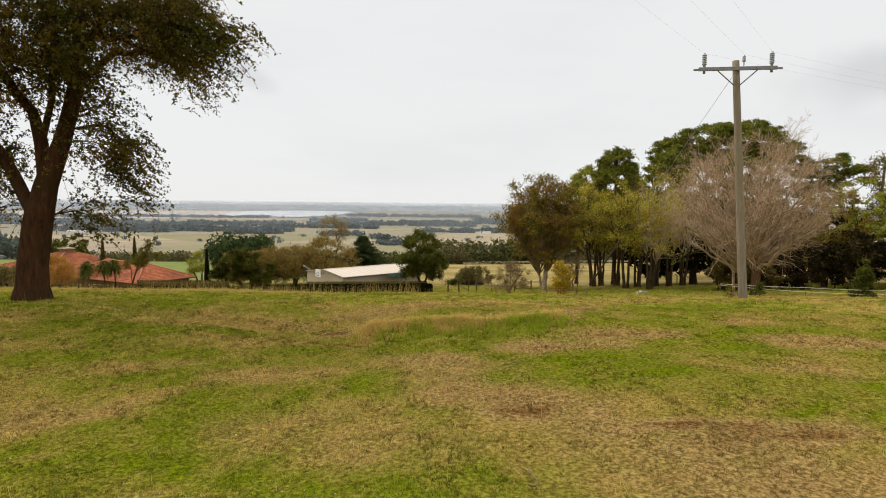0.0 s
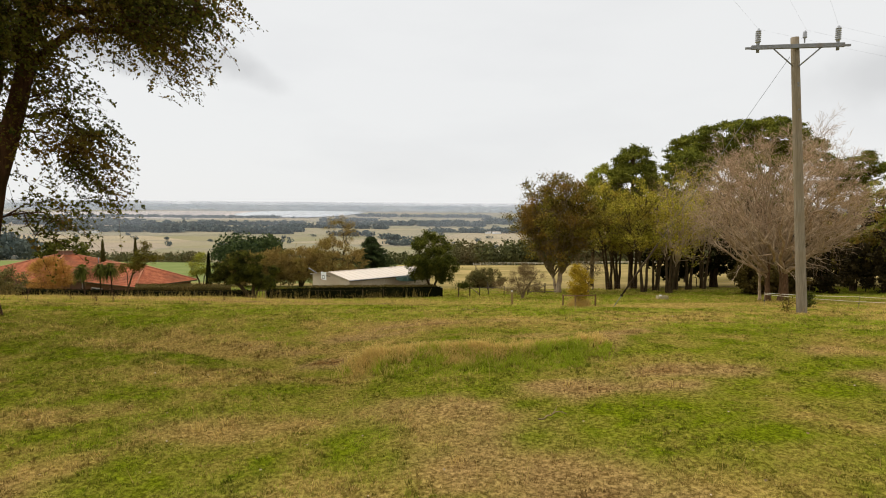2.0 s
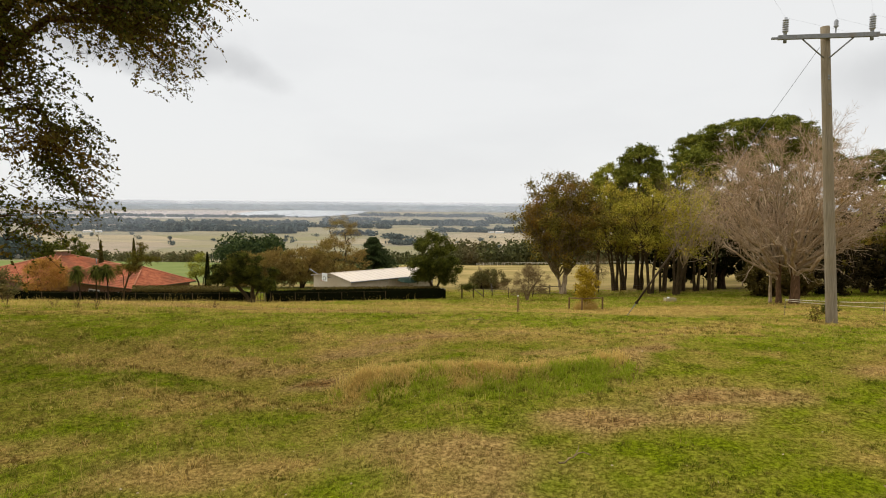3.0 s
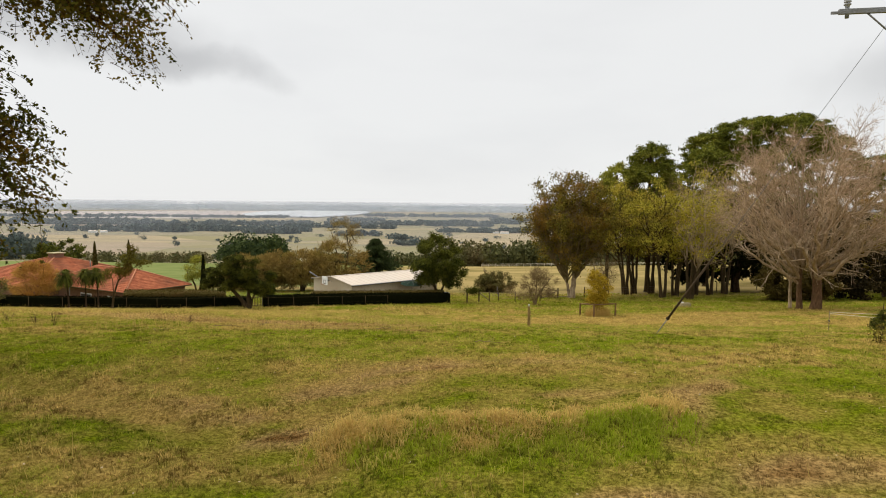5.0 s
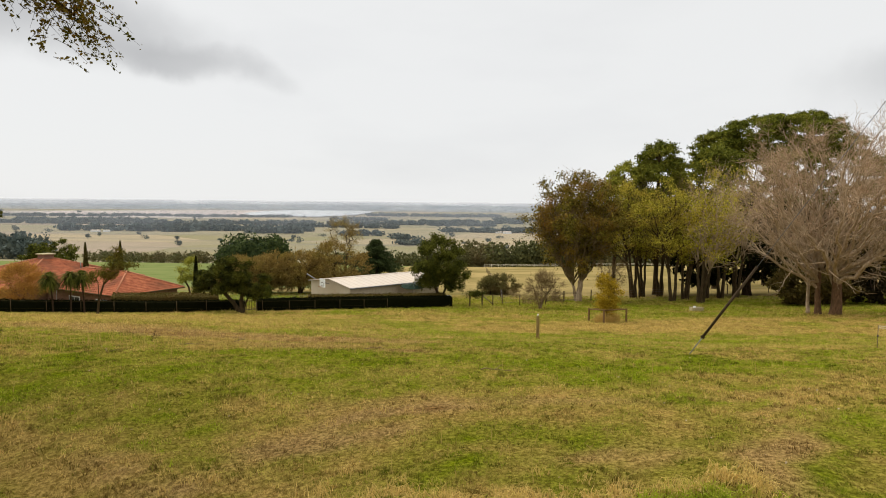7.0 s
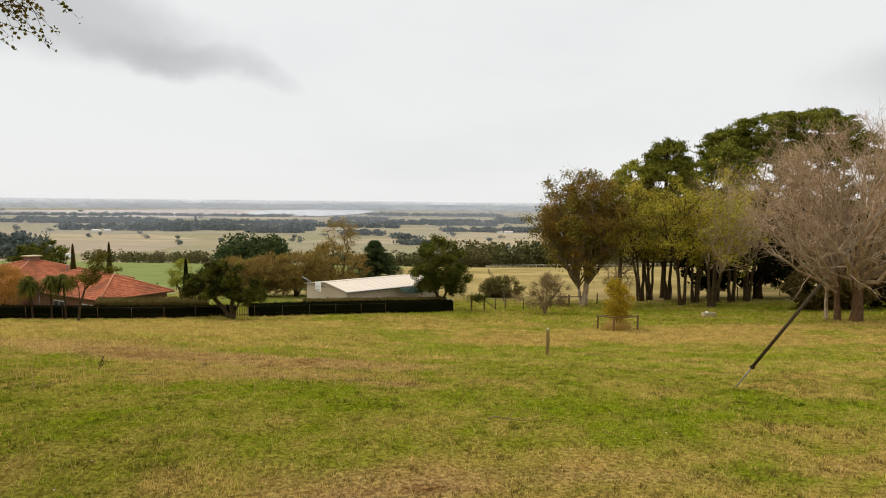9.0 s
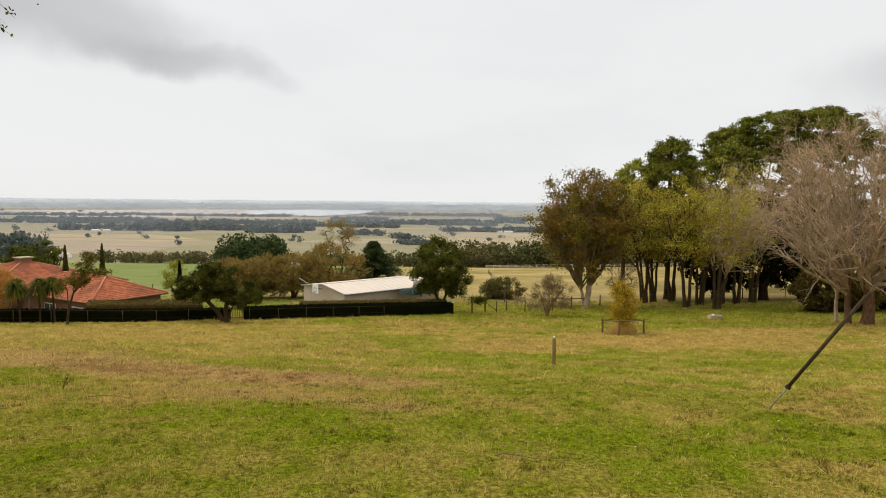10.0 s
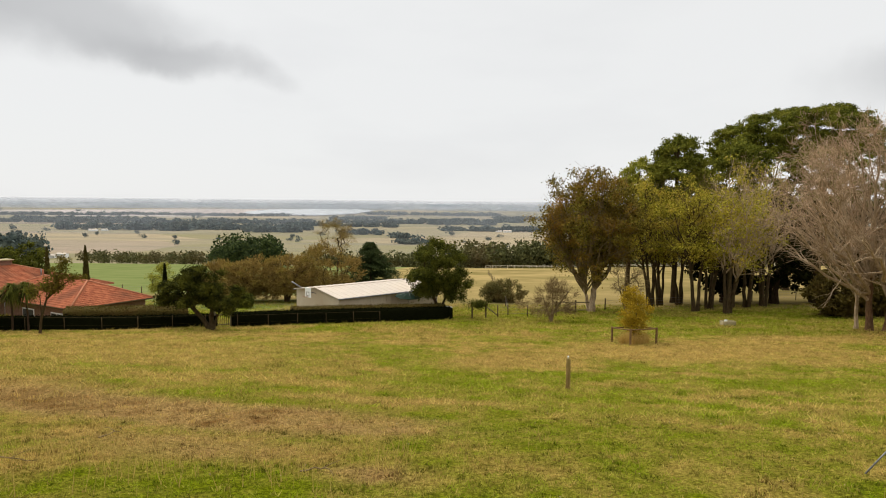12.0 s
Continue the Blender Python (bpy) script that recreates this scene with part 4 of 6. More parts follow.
    tree("broadleaf_tree", 21.6, 98, 52, [[(0, 0, 0), (0.1, 0, 6), (0.6, 0.1, 12), (1.2, 0, 17)]], [(1.3, 0, 15.6, 2.6, 2.6, 3.4), (0.2, 0, 12.5, 3.4, 3.2, 3.6), (-1.0, 0, 9.5, 3.2, 3, 3)],
         150, 0.28, BARK_BROWN, MOSS_LEAF, 22000, 0.3, 0.55, "tall yellow-green tree beside the rounded pine", "tree", "trees of the grove", shell=0.6)
    domes = [(1.6, 0, 21.2, 13.0, 11, 6.6), (5.6, 0, 24.6, 6.0, 6, 3.9), (-7.2, 0, 20.6, 4.8, 6, 4.6), (12.0, 0, 20.2, 5.4, 6, 4.8), (-4.0, -3, 20.2, 6.5, 5, 3.4), (6.0, -3, 20.4, 7.0, 5, 3.4)]
    tree("umbrella_pine", 52.0, 116.5, 53, [[(0, 0, 0), (-0.5, 0, 6), (-1.9, 0, 14)], [(-1.9, 0, 14), (-1.4, 0.3, 16.5), (0.6, 0, 19), (2.2, 0.4, 21.2), (3.9, 0, 23)], [(-1.6, 0, 13), (1.0, 0.5, 15.2), (3.2, 0.2, 17.4), (6.1, 0.6, 19.6), (9, 0.5, 22)], [(-1.9, 0, 14.5), (-2.6, -0.3, 17), (-4.2, -0.3, 19.2), (-7, -0.5, 21.5)], [(-1.9, 0.2, 14.2), (-2.3, 0.5, 18), (-1.8, 0.4, 22)]],
         puffs(58, [(x - 0.9, y, z + 0.5, a, b, c) for x, y, z, a, b, c in domes], 600, 1.25, 0.55), 1000, 0.42, BARK_BROWN, PINE_LEAF, 110000, 0.38, 0.62, "broad umbrella pine with a domed, layered crown", "tree", "pines behind the grove", aspect=0.4, flat=0.3, shell=0.3, squash=0.5, lift=0.15)
    tree("umbrella_pine", 72.0, 112, 54, [[(0, 0, 0), (0, 0, 8), (0.5, 0, 15)]], puffs(59, [(0, 0, 17, 7, 6, 4.4), (-3, 0, 15, 5, 5, 4)], 50, 2.0, 0.8),
         120, 0.45, BARK_BROWN, PINE_LEAF, 24000, 0.42, 0.75, "dark umbrella pine at the grove's edge", "tree", "pines behind the grove", aspect=0.4, flat=0.35, shell=0.3, squash=0.45)
    spreading_tree("bare_tree", 33.6, 65.6, 55, [(0, 0, -0.1, 0, 4.6, 0.42), (-1.0, 0.9, -1.2, 1.0, 4.2, 0.24)], (-0.9, 0, 8.8, 8.2, 8.0, 4.2), 58, 0.22, BARK_RED, PINK_TWIG,
                   "leafless spreading tree with a haze of pinkish-brown twigs", "tree", "", subs=(9, 6), per=5, twig_len=0.8, twig_w=0.026, pale=PALE_BARK, lowest=-0.5, drops=0.5)
    spreading_tree("bare_tree", 32.5, 68.0, 56, [(0, 0, -0.1, 0, 3.0, 0.15)], (0, 0, 6.6, 3.0, 3.4, 2.6), 14, 0.07, PALE_BARK, PINK_TWIG,
                   "slim leafless tree with pale bark", "tree", "", subs=(6, 5), per=6, twig_len=0.6, twig_w=0.026)
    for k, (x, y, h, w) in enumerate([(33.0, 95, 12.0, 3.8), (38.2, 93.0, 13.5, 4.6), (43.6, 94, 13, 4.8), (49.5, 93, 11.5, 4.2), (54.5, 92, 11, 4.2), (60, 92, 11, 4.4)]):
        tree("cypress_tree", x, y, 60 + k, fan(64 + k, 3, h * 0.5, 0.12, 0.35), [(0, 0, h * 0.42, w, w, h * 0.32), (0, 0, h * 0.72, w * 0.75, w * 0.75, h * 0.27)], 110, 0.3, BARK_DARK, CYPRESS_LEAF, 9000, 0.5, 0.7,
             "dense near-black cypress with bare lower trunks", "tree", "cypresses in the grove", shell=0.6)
    for k, (x, y, h, w, leaf, what) in enumerate([(51.5, 82, 13.2, 5.0, OLIVE_LEAF, "broad olive-green tree"), (58.5, 86, 15.0, 5.4, MOSS_LEAF, "broad yellow-green tree"), (66.0, 83, 13.0, 5.2, OLIVE_LEAF, "broad olive-green tree"), (74.0, 88, 15.0, 5.4, OLIVE_LEAF, "broad olive-green tree"), (62.0, 78, 10.0, 4.4, DARK_LEAF, "low dark green tree")]):
        tree("broadleaf_tree", x, y, 70 + k, fan(74 + k, 3, h * 0.5, 0.18, 0.3), [(0, 0, h * 0.68, w, w, h * 0.32), (-w * 0.4, 0, h * 0.42, w * 0.75, w * 0.75, h * 0.24), (w * 0.5, 0, h * 0.42, w * 0.7, w * 0.7, h * 0.24)], 140, 0.30, BARK_DARK, leaf, 11000, 0.34, 0.5,
             what + " at the grove's edge", "tree", "trees of the grove", shell=0.55)
    tree("silver_gum_tree", 69, 97, 79, [[(0, 0, 0), (0.2, 0, 7), (0, 0, 14), (0.3, 0, 19)]], [(0, 0, 16, 2.6, 2.6, 4.5), (0, 0, 10, 3, 3, 3)], 80, 0.35, BARK_GREY, SHRUB_LEAF, 7000, 0.28, 0.8,
         "thin grey-green gum rising above the grove", "tree", "trees of the grove", shell=0.3, hang=0.3)
    for k, (x, y, h, w, leaf, what) in enumerate([(37.0, 78.5, 4.4, 2.6, OCHRE_LEAF, "olive rounded shrub under the bare tree"), (41.0, 79, 3.8, 2.6, OCHRE_LEAF, "olive rounded shrub under the bare tree"), (46.0, 79.5, 6.6, 4.0, SHADE_LEAF, "shrub at the grove's edge, darkened for the shade under the trees"), (52.0, 77, 7.4, 4.2, SHADE_LEAF, "shrub at the grove's edge, darkened for the shade under the trees"), (57.5, 76, 7.6, 4.2, SHADE_LEAF, "shrub at the grove's edge, darkened for the shade under the trees"), (66.0, 75.5, 7.6, 5.0, SHADE_LEAF, "shrub at the grove's edge, darkened for the shade under the trees")]):
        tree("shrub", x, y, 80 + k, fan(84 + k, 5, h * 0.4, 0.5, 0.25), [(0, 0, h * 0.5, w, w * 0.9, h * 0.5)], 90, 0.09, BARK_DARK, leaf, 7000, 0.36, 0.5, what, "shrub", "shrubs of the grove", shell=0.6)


grove()


# ---------------- trees about the gardens ----------------
def gardens():
    tree("round_tree", -2.5, 77.2, 101, [[(0, 0, 0), (-0.1, 0, 1), (-0.6, 0.1, 2.2), (-1.1, 0.1, 3.6)], [(0.1, 0, 0.1), (0.3, 0, 1.2), (0.9, 0.1, 2.6), (1.2, 0, 4.2)]], [(0, 0, 5.0, 2.7, 2.4, 2.3), (-1.5, 0, 3.5, 1.7, 1.8, 1.5), (1.7, 0, 3.3, 1.4, 1.6, 1.4), (-0.1, 0, 6.3, 2.0, 1.9, 1.4), (0, 0.3, 3.9, 2.2, 2.0, 1.7)],
         130, 0.18, BARK_DARK, DARK_LEAF, 44000, 0.17, 0.40, "rounded dark green tree with two stems", "tree", shell=0.65, squash=1.0)
    tree("bushy_tree", -19.9, 63.2, 103, [[(0.1, 0, 0), (-0.5, 0, 0.9), (-1.3, 0.1, 1.7), (-1.9, 0, 2.5)], [(0.3, 0, 0), (0.2, 0, 1.1), (0.4, 0, 2.2)], [(0.35, 0.1, 0), (0.6, 0, 0.9), (1.2, 0, 2.0)]], [(-2.0, 0, 2.8, 1.7, 1.8, 1.3), (-3.0, 0, 2.8, 1.0, 1.3, 0.9), (-0.2, 0, 3.7, 1.9, 1.8, 1.15), (1.1, 0, 2.7, 1.5, 1.6, 1.2), (-1.2, 0.3, 4.1, 1.4, 1.4, 0.8), (-0.5, 0.3, 2.5, 1.5, 1.4, 0.9), (1.5, 0.2, 1.9, 1.0, 1.1, 0.8)],
         110, 0.2, BARK_BROWN, BUSH_LEAF, 38000, 0.14, 0.34, "round-headed bushy tree with three leaning brown stems", "tree", shell=0.65)
    tree("sapling", -29.1, 57.2, 104, [[(0, 0, 0), (0.15, 0, 1.2), (0.55, 0, 2.4), (1.2, 0, 3.5), (1.8, 0, 5.0)], [(0.5, 0, 2.3), (1.4, 0, 3.2), (2.6, 0, 4.0)], [(0.3, 0, 1.8), (0.1, 0, 2.6), (-0.1, 0, 3.0)]],
         [(0.35, 0, 3.1, 1.0, 0.9, 0.6), (1.2, 0, 3.5, 0.75, 0.7, 0.6), (1.5, 0, 4.3, 0.6, 0.5, 0.5), (1.85, 0, 5.1, 0.32, 0.3, 0.45), (2.6, 0, 4.0, 0.7, 0.5, 0.35)],
         70, 0.085, BARK_BROWN, SAPLING_LEAF, 4600, 0.12, 0.28, "slim leaning sapling with a thin, ragged crown", "tree")
    for k, (x, y, h, w) in enumerate([(-26.4, 91, 5.8, 4.0), (-22.2, 92.5, 6.2, 4.2), (-17.8, 94.5, 7.4, 4.8), (-31.0, 94, 5.0, 3.0)]):
        tree("willow_bush", x, y, 110 + k, fan(115 + k, 4, h * 0.5, 0.35, 0.15), [(0, 0, h * 0.55, w, w, h * 0.38), (-w * 0.3, 0, h * 0.34, w * 0.9, w * 0.9, h * 0.24)], 170, 0.2, BARK_BROWN, BROWN_TWIG, 11000, 0.5, 0.8,
             "rusty-brown autumn willow with fine dense twigs", "tree", "brown willows behind the shed", kind="twig", width=0.09, shell=0.4)
    tree("bare_tree", -17.6, 99, 118, fan(119, 2, 6, 0.15, 0.1), [(0, 0, 8.4, 2.4, 2.2, 2.4)], 60, 0.16, BARK_BROWN, BROWN_TWIG, 3000, 0.6, 0.6, "thin bare treetop above the willows", "tree", kind="twig", width=0.03)
    tree("small_tree", -32.0, 80.5, 120, fan(121, 2, 2.6, 0.2, 0.1), [(0, 0, 3.6, 1.4, 1.3, 1.5), (-0.6, 0, 2.6, 1.1, 1, 0.9)], 50, 0.12, BARK_BROWN, MOSS_LEAF, 4200, 0.14, 0.40, "small yellow-green tree behind the house", "tree")
    tree("garden_tree", -59.5, 97, 122, fan(123, 3, 3.5, 0.25, 0.2), [(0, 0, 4.8, 3.4, 3, 2.2), (-2.5, 0, 3.6, 2.6, 2.4, 1.8)], 100, 0.22, BARK_BROWN, DARK_LEAF, 16000, 0.27, 0.45, "dense mid-green tree beyond the roof", "tree")
    for k, (x, y, h, w, leaf, what) in enumerate([(-40.5, 57.0, 3.0, 2.2, SHRUB_LEAF, "grey-green shrub by the hedge"), (-44.5, 55, 3.2, 2.4, DARK_LEAF, "dark green shrub by the hedge"), (5.7, 97, 3.1, 2.6, SHRUB_LEAF, "rounded olive shrub by the paddock fence"), (4.0, 96.5, 2.6, 1.7, SHRUB_LEAF, "rounded olive shrub by the paddock fence"),
                                               (-25.6, 84.5, 1.6, 0.7, DARK_LEAF, "clipped dark ball shrub on the lawn"), (-24.2, 83, 1.7, 0.85, DARK_LEAF, "clipped dark ball shrub on the lawn")]):
        tree("shrub", x, y, 130 + k, fan(135 + k, 4, h * 0.4, 0.4, 0.15), [(0, 0, h * 0.48, w, w * 0.9, h * 0.5)], 80, 0.08, BARK_DARK, leaf, 6500, 0.19, 0.36, what, "shrub", shell=0.6)
    tree("shrub", -43.3, 67.8, 157, fan(158, 9, 2.2, 0.5, 0.2), [(0, 0, 2.1, 2.5, 2.0, 1.7), (0.5, 0, 3.0, 1.6, 1.4, 1.1)], 150, 0.06, BARK_RED, RUST_LEAF, 11000, 0.42, 0.5, "rust-gold feathery shrub by the hedge", "shrub", kind="twig", width=0.03, shell=0.4)
    tree("bare_shrub", 8.3, 74.9, 150, [[(0, 0, 0), (0.2, 0, 0.8), (0.9, 0, 1.9), (1.6, 0, 2.9)], [(0, 0, 0.1), (-0.4, 0, 1.2), (-0.8, 0, 2.4)], [(0, 0, 0.3), (0.2, 0.2, 1.8), (0.1, 0.2, 3.4)]], [(-0.9, 0, 1.7, 2.1, 1.6, 1.1), (0.9, 0, 2.0, 1.7, 1.5, 1.2), (0.3, 0, 3.2, 1.3, 1.2, 1.0)], 90, 0.14, BARK_GREY, GREY_TWIG, 5000, 0.5, 0.5,
         "grey leafless shrub with forked stems", "shrub", kind="twig", width=0.026, shell=0.2)
    tree("bare_shrub", 17.2, 81.0, 151, fan(152, 4, 2.8, 0.35, 0.1), [(0, 0, 3.6, 1.8, 1.6, 1.7)], 60, 0.13, BARK_GREY, GREY_TWIG, 1700, 0.6, 0.5, "grey leafless shrub with forked stems", "shrub", kind="twig", width=0.026, shell=0.2)
    tree("young_conifer", 22.7, 32.9, 153, [[(0, 0, 0), (0.02, 0, 1.2), (0.1, 0, 2.8)]], [(0, 0, 0.7, 0.70, 0.7, 0.5), (0.05, 0, 1.35, 0.52, 0.5, 0.5), (0.05, 0, 1.75, 0.3, 0.3, 0.4), (0.1, 0, 2.4, 0.10, 0.10, 0.45)], 90, 0.05, BARK_BROWN, DARK_LEAF, 7000, 0.12, 0.15, "young dark conifer with a thin leader", "tree", "young conifers", aspect=0.35, shell=0.3)
    tree("young_conifer", 15.7, 30.2, 156, [[(0, 0, 0), (0.02, 0, 0.6), (0.05, 0, 1.15)]], [(-0.08, 0, 0.30, 0.34, 0.32, 0.22), (0.03, 0, 0.6, 0.16, 0.16, 0.26), (0.05, 0, 1.0, 0.04, 0.04, 0.2)], 50, 0.03, BARK_BROWN, DARK_LEAF, 2000, 0.09, 0.10, "small young conifer by the tape fence", "tree", "young conifers", aspect=0.35, shell=0.3)
    tree("shrub", 11.15, 23.6, 154, fan(155, 5, 0.3, 0.4, 0.04), [(0, 0, 0.26, 0.16, 0.16, 0.26)], 24, 0.010, BARK_BROWN, OLIVE_LEAF, 260, 0.06, 0.12, "small scrubby plant at the foot of the pole", "shrub")


gardens()


def cone_conifer(x, y, h, r, seed):
    """A broad cone of drooping boughs in ragged tiers."""
    rng = np.random.default_rng(seed)
    ob = thing("conifer", x, y, None, 0, "dark conical conifer with ragged tips", "tree")
    part("trunk", tube_mesh("trunk", [([(0, 0, -0.2), (0, 0, h * 0.4), (0, 0, h * 0.97)], [0.24, 0.15, 0.02], 8)], BARK_DARK), None, ob)
    n = 330
    u = rng.random(n) ** 1.25 * 0.96
    a = rng.uniform(0, 2 * np.pi, n)
    ln = r * (1 - u) ** 0.85 * rng.uniform(0.7, 1.12, n) + 0.12
    k = np.repeat(np.arange(n), 130)
    q = rng.random(len(k)) ** 0.6
    out = ln[k] * q
    spots = np.stack([np.cos(a[k]) * out, np.sin(a[k]) * out, 0.4 + u[k] * (h - 0.5) + 0.20 * out - 0.16 * out * q], 1) + rng.normal(size=(len(k), 3)) * [0.16, 0.16, 0.10]
    v, f = leaves(rng, spots, 0.22, 0.4)
    part("crown", mesh_from("crown", v, f, PINE_DARK), None, ob)


cone_conifer(-13.0, 101.5, 7.9, 5.4, 309)


def pencil_cypress(x, y, h, r, seed, leaf, label):
    """A narrow spindle of upright sprays round one stem."""
    rng = np.random.default_rng(seed)
    ob = thing("pencil_cypress", x, y, None, 0, label, "tree", "pencil cypresses by the house")
    part("trunk", tube_mesh("trunk", [([(0, 0, -0.2), (0, 0, h * 0.3), (0, 0, h * 0.9)], [0.09, 0.07, 0.02], 8)], BARK_DARK), None, ob)
    n = 7000
    u = rng.random(n)
    wide = r * np.minimum(1, (u * 5 + 0.35)) * np.sqrt(np.clip(1 - u, 0, 1)) ** 1.3 * (0.9 + 0.2 * rough(u * 9, u * 0, 1.0, 303, 2))
    a, q = rng.uniform(0, 2 * np.pi, n), np.sqrt(rng.uniform(0.35, 1.0, n))
    spots = np.stack([np.cos(a) * wide * q, np.sin(a) * wide * q, 0.15 + u * (h - 0.2)], 1)
    v, f = leaves(rng, spots, 0.17, 0.4, 0.0, -0.9)
    part("crown", mesh_from("crown", v, f, leaf), None, ob)


for _k, (_x, _y, _h, _r) in enumerate([(-44.5, 80.5, 6.6, 0.50), (-40.3, 80.5, 6.8, 0.52)]):
    pencil_cypress(_x, _y, _h, _r, 305 + _k, CONE_LEAF, "narrow olive-dark pencil cypress")
pencil_cypress(-27.6, 72.0, 5.2, 0.42, 307, CYPRESS_LEAF, "narrow near-black pencil cypress behind the hedge")


# ---------------- sapling in its guard ----------------
def tree_guard(x, y, turn):
    ob = thing("tree_guard", x, y, None, turn, "square guard of brown timber posts and rails round a young tree", "tree guard")
    inv = ob.matrix_world.inverted()
    tops = []
    for sx, sy in ((-1, -1), (1, -1), (1, 1), (-1, 1)):
        wx = ob.matrix_world @ Vector((sx * 1.02, sy * 1.02, 0))
        g = (inv @ Vector((wx.x, wx.y, float(land(wx.x, wx.y))))).z
        bm = box(bmesh.new(), sx * 1.02, sy * 1.02, g - 0.15, 0.11, 0.11, 1.25, None, 0.012)
        part("post", bm, GUARD_WOOD, ob)
        tops.append(Vector((sx * 1.02, sy * 1.02, g + 1.02)))
    for k in range(4):
        rod("rail", tops[k], tops[(k + 1) % 4], 0.045, GUARD_WOOD, ob)
    return ob


tree_guard(11.35, 57.7, 21)
tree("young_tree", 11.35, 57.7, 160, fan(161, 5, 1.2, 0.16, 0.05), [(0, 0, 2.3, 1.0, 0.95, 1.1), (-0.15, 0, 3.2, 0.6, 0.55, 0.7), (0, 0, 1.3, 0.9, 0.85, 0.8)], 90, 0.05, BARK_BROWN, GOLD_LEAF, 6500, 0.12, 0.3, "young tree with golden-yellow autumn leaves", "tree", hang=0.1, shell=0.2)


def stake(x, y, h, lean, label):
    ob = thing("stake", x, y, None, 12, label, "post")
    m = Matrix.Rotation(radians(lean), 3, "Y")
    line = [np.array(m @ Vector((0.008 * math.sin(2.5 * z), 0.006 * math.cos(3 * z), z))) for z in (-0.2, 0.0, h * 0.35, h * 0.7, h - 0.02, h, h + 0.004)]
    part("post", tube_mesh("post", [(line, [0.082, 0.080, 0.074, 0.072, 0.070, 0.060, 0.002], 12)], STAKE_WOOD), None, ob)
    pts, rr = lathe([(0.016, h - 0.01), (0.016, h + 0.03), (0.036, h + 0.04), (0.036, h + 0.07), (0.022, h + 0.085), (0.001, h + 0.09)])
    part("insulator", tube_mesh("insulator", [([np.array(m @ Vector(q)) for q in pts], rr, 10)], WHITE), None, ob, "small white fence insulator")


stake(3.27, 36.5, 1.02, -1.0, "short weathered timber post with a white insulator, alone in the paddock")


def trough(x, y):
    ob = thing("stone_trough", x, y, None, 8, "small pale concrete trough on the grass", "trough")
    bm = box(bmesh.new(), 0, 0, -0.05, 1.2, 0.6, 0.45, None, 0.03)
    top = max(bm.faces, key=lambda f: f.calc_center_median().z)
    bmesh.ops.inset_region(bm, faces=[top], thickness=0.08)
    bmesh.ops.translate(bm, verts=top.verts, vec=(0, 0, -0.25))
    part("basin", bm, STONE, ob)
    part("float_cap", box(bmesh.new(), -0.2, 0.0, 0.32, 0.22, 0.18, 0.18, None, 0.03), WHITE, ob, "white float cap")


trough(23.3, 71.0)


def tape_fence():
    x0, y0 = 13.84, 30.33
    ob = thing("tape_fence", x0, y0, None, 0, "temporary fence of white tape on thin posts", "fence")
    ends = []
    for k in range(5):
        x, y = x0 + 5.0 * k, y0 + 1.25 * k
        a = np.array((x - x0, y - y0, float(land(x, y)) - ob.location.z))
        rod("post", a - [0, 0, 0.15], a + [0, 0, 0.82], 0.012, GREY_TIMBER, ob)
        rod("tape_clip", a + [0, 0, 0.42], a + [0, 0, 0.47], 0.028, BLACK, ob)
        ends.append(a)
    for near, far in ((0.72, 0.54), (0.78, 0.76)):
        for k, (a, b) in enumerate(zip(ends, ends[1:])):
            h0, h1 = (near if k == 0 else far), far
            pts = [a + (b - a) * t + np.array([0, 0, h0 + (h1 - h0) * t - 0.12 * t * (1 - t)]) for t in np.linspace(0, 1, 9)]
            part("tape", tube_mesh("tape", [(pts, [0.011] * 9, 6)], TAPE), None, ob, "white fence tape")


tape_fence()


# ---------------- hedge and garden fence ----------------
def hedge_line(x):
    return 76.0 + 0.479 * x


